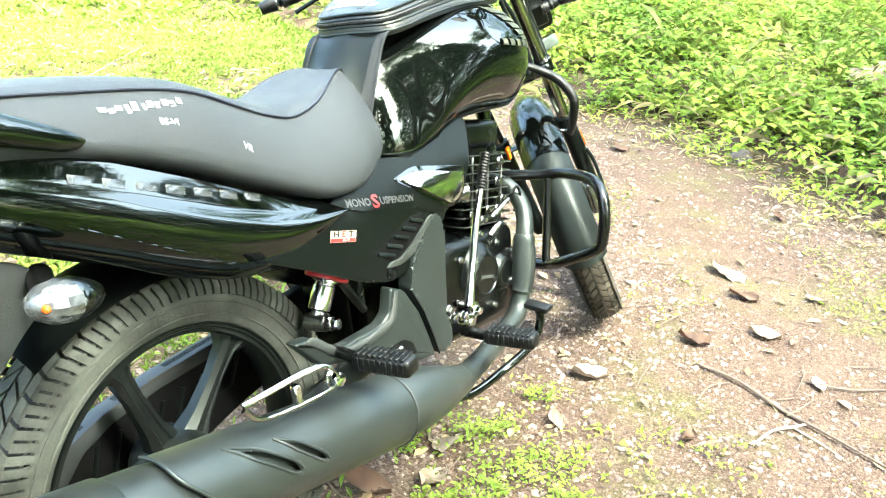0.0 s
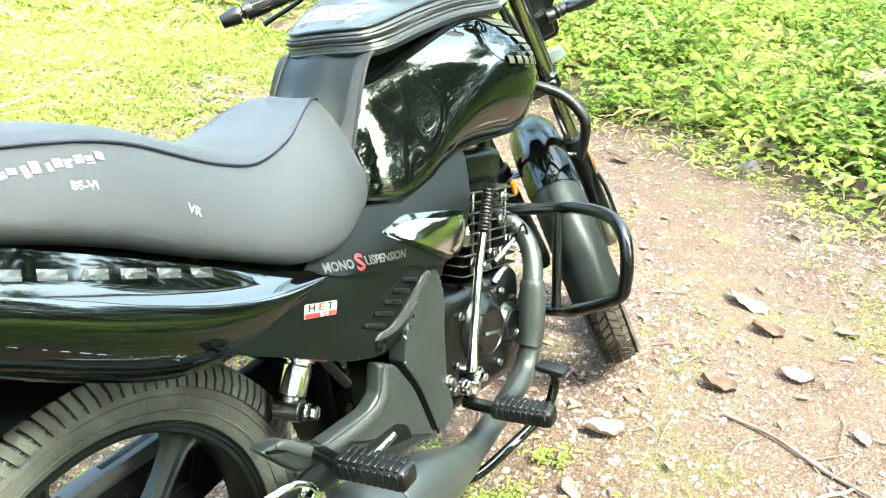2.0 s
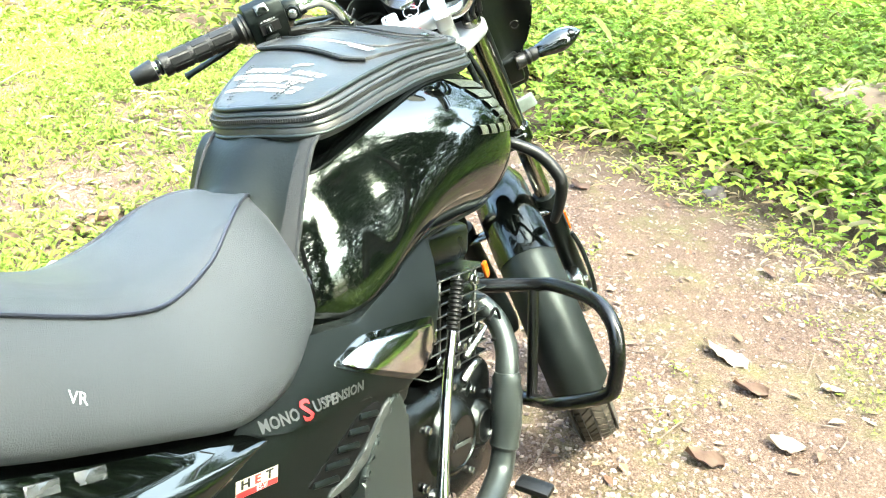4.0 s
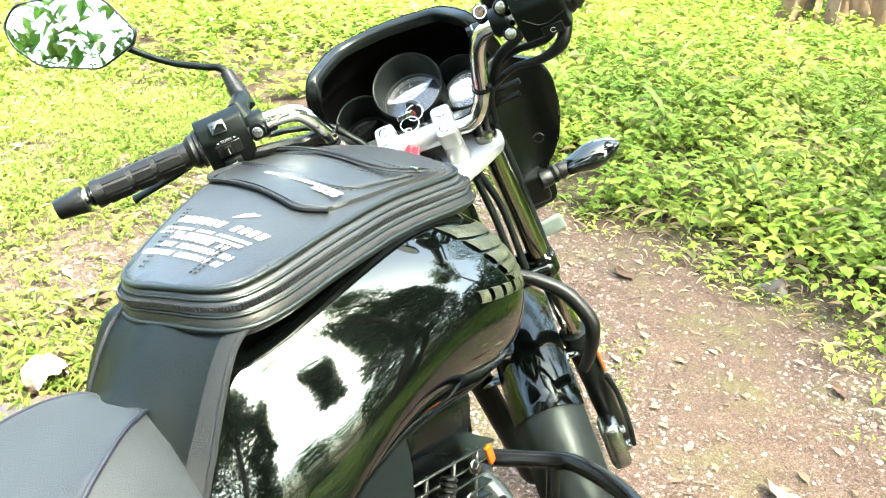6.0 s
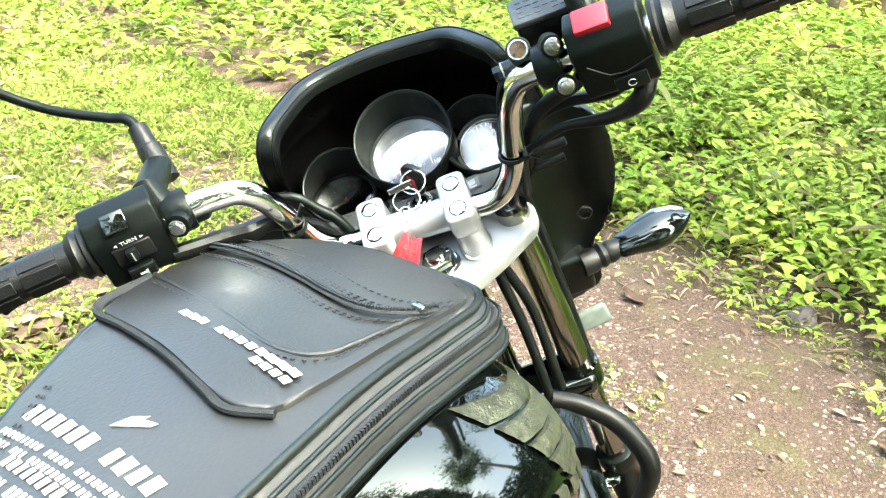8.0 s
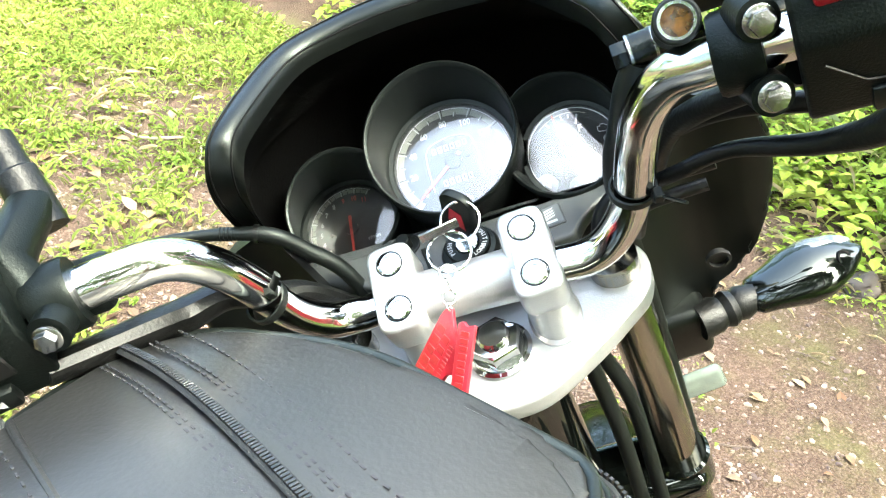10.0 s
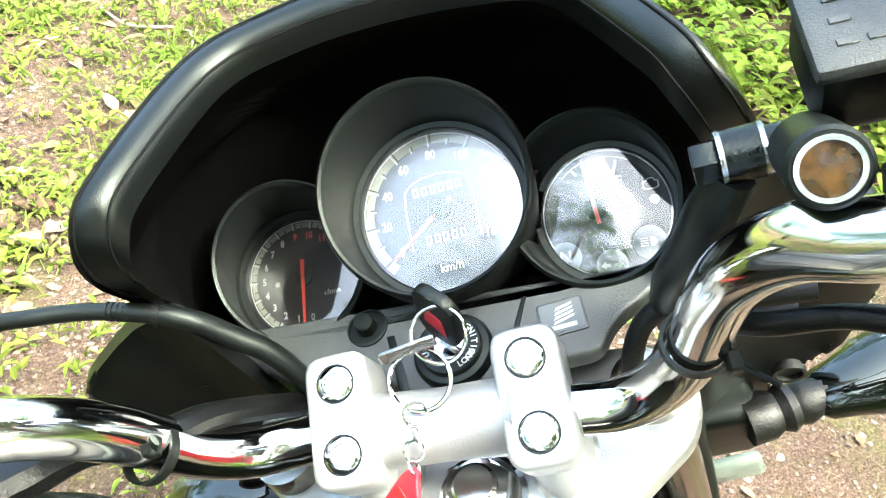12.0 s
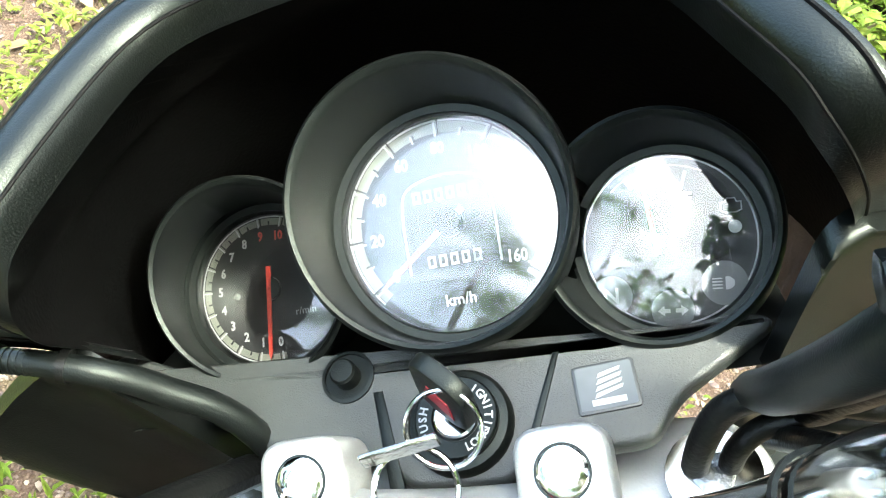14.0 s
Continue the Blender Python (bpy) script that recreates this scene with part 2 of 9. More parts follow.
def add_prism(bm, outline, depth, m=Matrix(), bevel=0.0015, seg=2, shift=None):
    """A 2D outline (x, y of m) made into a plate from z = 0 to depth; shift(x, y) raises it."""
    base = [bm.verts.new((p[0], p[1], 0)) for p in outline]
    top = [bm.verts.new((p[0], p[1], depth)) for p in outline]
    f = [bm.faces.new(base), bm.faces.new(top)]
    n = len(base)
    f += [bm.faces.new((base[i], base[(i + 1) % n], top[(i + 1) % n], top[i])) for i in range(n)]
    bmesh.ops.recalc_face_normals(bm, faces=f)
    vs = set(base + top)
    if bevel:
        res = bmesh.ops.bevel(bm, geom=list(f[0].edges) + list(f[1].edges), offset=bevel, segments=seg, profile=0.5, affect="EDGES")
        vs = {v for v in vs if v.is_valid} | set(res["verts"])
    for v in vs:
        v.co = m @ (v.co + Vector((0, 0, shift(v.co.x, v.co.y))) if shift else v.co)
    return bm


def prism(outline, depth, m=Matrix(), bevel=0.0015, seg=2, shift=None):
    return add_prism(bmesh.new(), outline, depth, m, bevel, seg, shift)


def add_panel(bm, outline, depth, m, shift, cell=0.012, rim=0.003):
    """A curved plate: a 2D outline cut into small cells so that shift(x, y) can bend it; its edge turns in."""
    face = bm.faces.new([bm.verts.new((p[0], p[1], 0)) for p in outline])
    new_faces = [face]
    for ax in (0, 1):
        lo, hi = min(p[ax] for p in outline), max(p[ax] for p in outline)
        k = lo + cell
        while k < hi - cell * 0.3:
            geom = new_faces + list({e for q in new_faces for e in q.edges}) + list({v for q in new_faces for v in q.verts})
            normal = (1, 0, 0) if ax == 0 else (0, 1, 0)
            res = bmesh.ops.bisect_plane(bm, geom=geom, plane_co=tuple(Vector(normal) * k), plane_no=normal)
            new_faces = [g for g in set(new_faces) | set(res["geom"]) if isinstance(g, bmesh.types.BMFace) and g.is_valid]
            k += cell
    res = bmesh.ops.extrude_face_region(bm, geom=new_faces)
    up = [g for g in res["geom"] if isinstance(g, bmesh.types.BMVert)]
    top = [g for g in res["geom"] if isinstance(g, bmesh.types.BMFace)]
    for v in up:
        v.co.z += depth
    border = [e for q in top for e in q.edges if sum(1 for g in e.link_faces if g in set(top)) == 1]
    if rim:
        bmesh.ops.bevel(bm, geom=list(set(border)), offset=rim, segments=2, profile=0.5, affect="EDGES")
    for v in bm.verts:
        v.co = m @ Vector((v.co.x, v.co.y, v.co.z + shift(v.co.x, v.co.y)))
    return bm


def panel(outline, depth, m, shift, cell=0.012, rim=0.003):
    return add_panel(bmesh.new(), outline, depth, m, shift, cell, rim)


def axis_matrix(origin, z, x=(1, 0, 0)):
    """A matrix at origin with its z along z and its x near x."""
    z = Vector(z).normalized()
    x = Vector(x)
    if x.cross(z).length < 1e-4:
        x = z.orthogonal()
    x = (x - z * x.dot(z)).normalized()
    y = z.cross(x)
    return Matrix.Translation(origin) @ Matrix((x, y, z)).transposed().to_4x4()


def text_mesh(body, size, m, depth=0.0002, bold=0.0):
    """Raised lettering, centred, in the x-y plane of m."""
    cu = bpy.data.curves.new("lettering", "FONT")
    cu.body, cu.size, cu.align_x, cu.align_y, cu.extrude, cu.offset, cu.resolution_u = body, size, "CENTER", "CENTER", depth, bold, 2
    ob = bpy.data.objects.new("lettering", cu)
    scene.collection.objects.link(ob)
    bpy.context.view_layer.update()
    me = bpy.data.meshes.new_from_object(ob.evaluated_get(bpy.context.evaluated_depsgraph_get()))
    bm = bmesh.new()
    bm.from_mesh(me)
    bm.transform(m)
    bpy.data.objects.remove(ob)
    bpy.data.meshes.remove(me)
    bpy.data.curves.remove(cu)
    return bm


def add_hex(bm, r, h, m, chamfer=0.001):
    """A hexagon bolt head."""
    return add_prism(bm, [(r * math.cos(k * math.pi / 3), r * math.sin(k * math.pi / 3)) for k in range(6)], h, m, chamfer)


def bolt(r, h, m, mat, parent, name="bolt", dish=True):
    """A round flanged bolt head with a hexagon on it."""
    bm = lathe([(r * 1.25, 0), (r * 1.25, h * 0.25), (r * 1.1, h * 0.35), (r * 0.2, h * 0.36)], m, 20)
    add_hex(bm, r, h, m, r * 0.12)
    return part(name, bm, mat, parent)


# ---- the motorcycle: x to its right, y ahead, z up, from the rear tyre's foot ----
MOTO = pose(-0.321, 0.531, 0, 0, -8.867, -32.834)
RAKE = radians(25.5)
AXIS = Vector((0, -math.sin(RAKE), math.cos(RAKE)))
FOOT = Vector((0, 1.425, 0))
# steered parts: x right, y ahead along the top bridge, z up the steering stem, from between the handlebar clamps
TM = (Matrix.Translation(FOOT) @ Matrix.Rotation(radians(36.45), 4, AXIS) @ Matrix.Translation(Vector((-0.011, 1.044, 0.99)) - FOOT)
      @ Matrix.Rotation(RAKE, 4, "X") @ Matrix.Rotation(radians(-2.7), 4, "Y") @ Matrix.Translation((0.0088, 0.006, -0.006)))
motorcycle = thing("motorcycle", "glossy black commuter motorcycle on its side stand, front wheel turned", "motorcycle", MOTO)
SIDE = axis_matrix((0, 0, 0), (1, 0, 0), (0, 1, 0))   # outlines in y and z, depth to the right


def side(x):
    return Matrix.Translation((x, 0, 0)) @ SIDE


def tpart(name, bm, mat, parent=motorcycle, label="", sharp=38):
    bm.transform(TM)
    return part(name, bm, mat, parent, label, sharp)


def add_ring(bm, profile, m, sides=64):
    """A closed outline of (radius, height) turned round the z axis of m."""
    rings = [[m @ Vector((r * math.cos(a), r * math.sin(a), h)) for r, h in profile] for a in (2 * math.pi * k / sides for k in range(sides))]
    made = [[bm.verts.new(p) for p in ring] for ring in rings]
    n = len(profile)
    for i in range(sides):
        a, b = made[i], made[(i + 1) % sides]
        for j in range(n):
            bm.faces.new((a[j], a[(j + 1) % n], b[(j + 1) % n], b[j]))
    return bm


def wheel(name, m, outer, half, rim_r, parent, spokes, turn, label, count=64, gap=0.34, rubber=None):
    """Alloy wheel: rim, hub, spokes, tyre with tread blocks. m: z along the axle."""
    w = half
    rubber = rubber or M_TYRE
    rim = part(name, add_ring(bmesh.new(), [(rim_r + 0.012, -w * 0.66), (rim_r + 0.012, -w * 0.55), (rim_r + 0.002, -w * 0.5), (rim_r - 0.004, -w * 0.2), (rim_r - 0.004, w * 0.2), (rim_r + 0.002, w * 0.5), (rim_r + 0.012, w * 0.55), (rim_r + 0.012, w * 0.66), (rim_r + 0.004, w * 0.71), (rim_r - 0.002, w * 0.70), (rim_r - 0.004, w * 0.63), (rim_r - 0.010, w * 0.61), (rim_r - 0.0125, w * 0.5), (rim_r - 0.015, w * 0.2), (rim_r - 0.015, -w * 0.2), (rim_r - 0.0125, -w * 0.5), (rim_r - 0.010, -w * 0.61), (rim_r - 0.002, -w * 0.70), (rim_r + 0.004, -w * 0.71)], m, 72), M_RIM, parent, label)
    part("hub", lathe([(0.02, -w * 1.1), (0.05, -w * 1.1), (0.06, -w * 0.8), (0.062, w * 0.5), (0.055, w * 0.75), (0.03, w * 0.8), (0.03, w * 1.0), (0.012, w * 1.0)], m, 32), M_RIM, rim)
    for k in range(spokes):
        a = turn + 2 * math.pi * k / spokes
        c, s = math.cos(a), math.sin(a)
        rows = []
        for r, wd, th in ((0.045, 0.028, w * 0.5), (0.09, 0.017, w * 0.36), (0.15, 0.0135, w * 0.3), (0.195, 0.0165, w * 0.34), (rim_r - 0.012, 0.034, w * 0.42)):
            ring = []
            for u, v in ((-1, -0.6), (-0.6, -1), (0.6, -1), (1, -0.6), (1, 0.55), (0.45, 1), (0.3, 0.8), (-0.3, 0.8), (-0.45, 1), (-1, 0.55)):
                ring.append(m @ Vector((r * c - u * wd * s, r * s + u * wd * c, v * th)))
            rows.append(ring)
        part("spoke", add_loft(bmesh.new(), rows), M_RIM, rim)
    shape = [(rim_r, 0.62), (rim_r + 0.014, 0.9), (outer - 0.046, 1.0), (outer - 0.026, 0.98), (outer - 0.013, 0.82), (outer - 0.007, 0.5), (outer - 0.0045, 0.0)]
    prof = [(r, -h * w) for r, h in shape] + [(r, h * w) for r, h in reversed(shape[:-1])]
    tyre = part("tyre", add_ring(bmesh.new(), prof, m, 96), rubber, rim, "dusty worn rubber tyre with slanted tread")
    for sgn in (1, -1):
        for rr, hh, th in ((rim_r + 0.004, 0.72, 0.0028), (rim_r + 0.020, 0.945, 0.0016), (outer - 0.050, 1.0, 0.0016), (outer - 0.036, 1.005, 0.0012)):
            part("rim_lip" if hh < 0.9 else "sidewall_ring", add_ring(bmesh.new(), [(rr + th * math.cos(q), sgn * hh * w + th * math.sin(q)) for q in (0, 1.05, 2.09, 3.14, 4.19, 5.24)], m, 96), M_SATIN if hh < 0.9 else rubber, rim if hh < 0.9 else tyre)
    # Undusted rubber between the blocks, its black also standing for the grooves' shade.
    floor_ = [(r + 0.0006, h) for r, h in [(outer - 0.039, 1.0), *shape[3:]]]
    part("shaded_groove_floor", add_ring(bmesh.new(), [(r, -h * w * 1.004) for r, h in floor_] + [(r, h * w * 1.004) for r, h in reversed(floor_[:-1])] + [(outer - 0.03, 0.5 * w), (outer - 0.03, -0.5 * w)], m, 96), M_RUBBER, tyre)
    bm = bmesh.new()
    hs = [h for r, h in shape[2:]]
    rs = [r for r, h in shape[2:]]

    def skin(h, a, lift):
        r = float(np.interp(1 - abs(h), [1 - q for q in hs], rs)) + lift * (0.6 if abs(h) > 0.85 else 1)
        return m @ Vector((r * math.cos(a), r * math.sin(a), h * w * (1 + (0.03 if lift > 0 and abs(h) > 0.8 else 0))))
    step = 2 * math.pi / count
    for k in range(count):
        for sgn in (-1, 1):
            a0 = k * step + (0.5 * step if sgn > 0 else 0)
            for lo, hi, skew, wide in ((0.05, 0.5, 0.9, 1 - gap), (0.55, 0.985, 0.5, 1 - gap)):
                lat = [lo, (lo + hi) / 2, hi]
                low, high = [], []
                for h in lat:
                    base = a0 + skew * step * h * 1.6
                    for e in (0, wide):
                        low.append(bm.verts.new(skin(sgn * h, base + e * step, -0.002)))
                        high.append(bm.verts.new(skin(sgn * h, base + e * step, 0.0045)))
                for i in (0, 2):
                    bm.faces.new((high[i], high[i + 1], high[i + 3], high[i + 2]))
                    bm.faces.new((low[i], low[i + 2], high[i + 2], high[i]))
                    bm.faces.new((low[i + 1], high[i + 1], high[i + 3], low[i + 3]))
                bm.faces.new((low[0], high[0], high[1], low[1]))
                bm.faces.new((low[4], low[5], high[5], high[4]))
            for skew in (0.0, 0.5):
                c0 = a0 + step * (0.62 + skew)
                ring = []
                for rr, hh, da in ((outer - 0.040, 1.0, -0.05), (outer - 0.026, 0.985, 0.06), (outer - 0.0125, 0.83, 0.2)):
                    for e in (-0.18, 0.18):
                        ang = c0 + (da + e) * step
                        for lift in (-0.001, 0.0052):
                            r2 = rr + (lift if rr > outer - 0.02 else lift * 0.3)
                            ring.append(bm.verts.new(m @ Vector((r2 * math.cos(ang), r2 * math.sin(ang), sgn * (hh * w + lift)))))
                for q in (0, 4):
                    bm.faces.new((ring[q + 1], ring[q + 3], ring[q + 7], ring[q + 5]))
                    bm.faces.new((ring[q], ring[q + 1], ring[q + 5], ring[q + 4]))
                    bm.faces.new((ring[q + 2], ring[q + 6], ring[q + 7], ring[q + 3]))
                bm.faces.new((ring[0], ring[2], ring[3], ring[1]))
    part("tread", bm, rubber, tyre, sharp=25)
    return rim


REAR = axis_matrix((0, 0, 0.318), (1, 0, 0), (0, 1, 0))
rear_wheel = wheel("rear_wheel", REAR, 0.3186, 0.05, 0.2286, motorcycle, 6, radians(47), "satin black six-spoke alloy rear wheel", 58, 0.2)
AXLE = Vector((0.008, -0.055, -0.738))
FRONT = axis_matrix(AXLE, (1, 0, 0), (0, 1, 0))
front_wheel = wheel("front_wheel", TM @ FRONT, 0.308, 0.041, 0.2286, motorcycle, 6, radians(20), "satin black alloy front wheel", 72, 0.22, M_DUSTTYRE)

# ---- tank ----
def tank_half(xb, hw, zb, zw, zt, n1, n2, z):
    """Half width of the tank at height z: from the lower edge out to the widest line, then in to the top."""
    if z < zw:
        return xb + (hw - xb) * math.sin(math.pi / 2 * max(0.0, z - zb) / (zw - zb)) ** 0.8
    return hw * (1 - min(1.0, (z - zw) / (zt - zw)) ** n1) ** n2


def tank_ring(y, xb, hw, zb, zw, zt, n1, n2):
    half = [(xb * 0.9, zb - 0.001)]
    for k in range(7):
        z = zb + (zw - zb) * k / 7
        half.append((tank_half(xb, hw, zb, zw, zt, n1, n2, z), z))
    for k in range(22):
        z = zw + (zt - zw) * math.sin(math.pi / 2 * k / 22)
        half.append((tank_half(xb, hw, zb, zw, zt, n1, n2, z), z))
    return [Vector((x, y, z)) for x, z in half] + [Vector((0, y, zt))] + [Vector((-x, y, z)) for x, z in reversed(half)]


def rows_at(rows, n):
    """Smoothly fills in rows of numbers."""
    rows = [Vector(r) if len(r) <= 4 else r for r in rows]
    cols = list(zip(*rows))
    t = np.linspace(0, len(rows) - 1, n)
    out = []
    for tt in t:
        i = min(int(tt), len(rows) - 2)
        s = tt - i
        row = []
        for c in cols:
            p0, p1, p2, p3 = c[max(i - 1, 0)], c[i], c[i + 1], c[min(i + 2, len(rows) - 1)]
            row.append(0.5 * (2 * p1 + (p2 - p0) * s + (2 * p0 - 5 * p1 + 4 * p2 - p3) * s * s + (3 * p1 - p0 - 3 * p2 + p3) * s ** 3))
        out.append(row)
    return out


TANK = [(0.440, 0.055, 0.060, 0.705, 0.72, 0.825, 1.8, 0.65), (0.455, 0.090, 0.094, 0.695, 0.705, 0.842, 1.8, 0.62), (0.49, 0.114, 0.118, 0.690, 0.70, 0.864, 1.9, 0.58), (0.53, 0.129, 0.133, 0.688, 0.70, 0.886, 2.0, 0.56),
        (0.58, 0.130, 0.143, 0.698, 0.72, 0.906, 2.0, 0.55), (0.63, 0.125, 0.153, 0.706, 0.76, 0.921, 2.0, 0.55), (0.70, 0.121, 0.163, 0.716, 0.80, 0.934, 2.0, 0.55), (0.78, 0.119, 0.172, 0.712, 0.82, 0.940, 2.1, 0.55),
        (0.86, 0.118, 0.172, 0.705, 0.815, 0.936, 2.1, 0.55), (0.92, 0.105, 0.156, 0.700, 0.80, 0.916, 2.1, 0.55), (0.965, 0.075, 0.118, 0.706, 0.785, 0.88, 2.1, 0.55), (0.985, 0.04, 0.07, 0.73, 0.78, 0.845, 2.0, 0.6), (0.99, 0.015, 0.03, 0.76, 0.785, 0.81, 2.0, 0.6)]
tank = part("fuel_tank", add_loft(bmesh.new(), [tank_ring(*r) for r in rows_at(TANK, 80)]), M_GLOSS, motorcycle, "glossy black sculpted fuel tank", 60)

# ---- seat ----
SEAT = [(-0.42, 0.952, 0.06, 0.942, 0.09, 0.905), (-0.40, 0.956, 0.08, 0.946, 0.115, 0.898), (-0.30, 0.955, 0.10, 0.944, 0.137, 0.885), (-0.17, 0.947, 0.106, 0.932, 0.148, 0.868), (-0.07, 0.936, 0.108, 0.918, 0.153, 0.842), (0.03, 0.920, 0.11, 0.902, 0.158, 0.803), (0.096, 0.903, 0.11, 0.883, 0.162, 0.770),
        (0.16, 0.877, 0.11, 0.852, 0.165, 0.740), (0.21, 0.853, 0.11, 0.829, 0.168, 0.717), (0.27, 0.834, 0.107, 0.813, 0.170, 0.692), (0.34, 0.832, 0.093, 0.822, 0.160, 0.682), (0.39, 0.842, 0.076, 0.842, 0.146, 0.688), (0.43, 0.851, 0.058, 0.853, 0.131, 0.699), (0.462, 0.853, 0.042, 0.852, 0.115, 0.709), (0.476, 0.846, 0.03, 0.844, 0.10, 0.716)]
SEAT_ROWS = rows_at(SEAT, 60)


def seat_half(y, zt, xs, zs, xl, zl):
    h = zs - zl
    return [(0, zt), (xs * 0.45, zt - 0.001), (xs * 0.8, zs + (zt - zs) * 0.5 + 0.002), (xs * 0.97, zs + 0.002), (xs, zs - 0.001), (xs + (xl - xs) * 0.35, zs - h * 0.18), (xs + (xl - xs) * 0.7, zs - h * 0.45), (xl - 0.002, zs - h * 0.75), (xl, zl + 0.012), (xl - 0.004, zl), (xl - 0.025, zl - 0.008)]


def seat_ring(row):
    half = seat_half(*row)
    return [Vector((x, row[0], z)) for x, z in half] + [Vector((-x, row[0], z)) for x, z in reversed(half[1:])]


seat = part("seat", add_loft(bmesh.new(), [seat_ring(r) for r in SEAT_ROWS]), M_SEAT, motorcycle, "grey vinyl stepped dual seat with dark piping", 55)
for s in (1, -1):
    part("piping", tube([Vector((s * (r[2] + 0.001), r[0], r[3] + 0.0012)) for r in SEAT_ROWS[3:-1]], 0.0022, 8), M_PIPING, seat)
part("front_piping", tube([p + Vector((0, 0.002, 0)) for p in seat_ring(SEAT_ROWS[-2])[:11]][::-1] + [p + Vector((0, 0.002, 0)) for p in seat_ring(SEAT_ROWS[-2])[11:]][::-1], 0.003, 8), M_PIPING, seat)

# ---- tail panels ----
def tail_ring(y, zt, zb, x0, sgn):
    h = zt - zb
    prof = [(x0 - 0.03, zt + 0.004), (x0 - 0.002, zt), (x0 + 0.003, zt - h * 0.1), (x0 + 0.007, zt - h * 0.2), (x0 + 0.0105, zt - h * 0.27), (x0 + 0.0155, zt - h * 0.33), (x0 + 0.0195, zt - h * 0.39), (x0 + 0.0215, zt - h * 0.46), (x0 + 0.0215, zt - h * 0.56), (x0 + 0.018, zt - h * 0.7), (x0 + 0.008, zt - h * 0.86), (x0 - 0.010, zb), (x0 - 0.045, zb - 0.004), (x0 - 0.05, zt - h * 0.5)]
    return [Vector((sgn * x, y, z)) for x, z in prof]


def tail_x(y, z):
    """The right tail panel's surface."""
    row = min(rows_at(TAIL, 44), key=lambda r: abs(r[0] - y))
    pts = [(p.z, p.x) for p in tail_ring(*row, 1)[:12]][::-1]
    return float(np.interp(z, [q[0] for q in pts], [q[1] for q in pts]))


TAIL = [(-0.45, 0.905, 0.885, 0.06), (-0.40, 0.915, 0.85, 0.085), (-0.30, 0.912, 0.81, 0.115), (-0.2, 0.882, 0.762, 0.132), (-0.1, 0.846, 0.712, 0.14), (-0.02, 0.81, 0.668, 0.144), (0.06, 0.772, 0.630, 0.146), (0.14, 0.733, 0.613, 0.147), (0.20, 0.706, 0.617, 0.148), (0.25, 0.686, 0.634, 0.149), (0.285, 0.672, 0.652, 0.15), (0.296, 0.666, 0.658, 0.15)]
for s in (1, -1):
    part("tail_panel", add_loft(bmesh.new(), [tail_ring(*r, s) for r in rows_at(TAIL, 44)]), M_GLOSS, motorcycle, "glossy black tail side panel", 50)
    part("grab_rail", tube([(s * 0.145, -0.098, 0.866), (s * 0.15, -0.13, 0.876), (s * 0.155, -0.2, 0.905), (s * 0.155, -0.3, 0.945), (s * 0.14, -0.4, 0.965), (s * 0.08, -0.47, 0.968), (0, -0.48, 0.968)], [0.003, 0.013, 0.018, 0.017, 0.015, 0.014, 0.014], 14, 0.7, 6, (1, 0, 0)), M_GLOSS, motorcycle)
# emblem lettering on the tail as plain strokes, and a moulded slot below
for k in range(7):
    y, z = -0.122 + k * 0.041, 0.8275 - k * 0.0158
    bm = box((0.0012, 0.030, 0.011), Matrix.Rotation(radians(-21), 4, "X"), 0.0005, 1)
    for v in bm.verts:
        v.co = Vector((v.co.x + tail_x(y + v.co.y, z + v.co.z), y + v.co.y, z + v.co.z))
    part("badge_stroke", bm, M_BADGE, motorcycle, "smoked silver badge stroke" if k == 0 else "")
SLOT = [(-0.153 + 0.215 * k / 24, 0.783 - 0.126 * k / 24) for k in range(25)]
part("tail_groove", tube([(tail_x(y, z) - 0.0006, y, z) for y, z in SLOT], 0.0012, 8), M_GLOSS, motorcycle)

# ---- side covers and brackets ----
def bulge(x0, cy, cz, ry, rz, k):
    return lambda y, z: k * max(0.0, 1 - ((y - cy) / ry) ** 2 - ((z - cz) / rz) ** 2)


def cover_x(y, z):
    """Outer surface of the right side cover."""
    return 0.154 + 0.009 * max(0.0, 1 - ((y - 0.42) / 0.36) ** 2 - ((z - 0.62) / 0.16) ** 2) - 0.5 * max(0.0, z - 0.645)


def on_cover(base):
    return lambda y, z: cover_x(y, z) + base


def wrap_cover(bm, lift):
    """Bends a flat print (drawn at x = 0) on to the side cover."""
    for v in bm.verts:
        v.co.x += cover_x(v.co.y, v.co.z) + lift
    return bm


COVER = rounded([(0.11, 0.640), (0.20, 0.652), (0.276, 0.676), (0.385, 0.716), (0.50, 0.690), (0.60, 0.702), (0.66, 0.718), (0.708, 0.727), (0.70, 0.70), (0.655, 0.648), (0.625, 0.60), (0.575, 0.58), (0.545, 0.552), (0.50, 0.522), (0.46, 0.505), (0.39, 0.498), (0.32, 0.524), (0.21, 0.586)], 0.012)
CREST = rounded([(0.268, 0.6735), (0.276, 0.676), (0.385, 0.716), (0.50, 0.690), (0.60, 0.702), (0.66, 0.718), (0.708, 0.727), (0.70, 0.70), (0.655, 0.648), (0.625, 0.60), (0.575, 0.58), (0.548, 0.572), (0.525, 0.583), (0.47, 0.607), (0.407, 0.622), (0.33, 0.647)], 0.008)
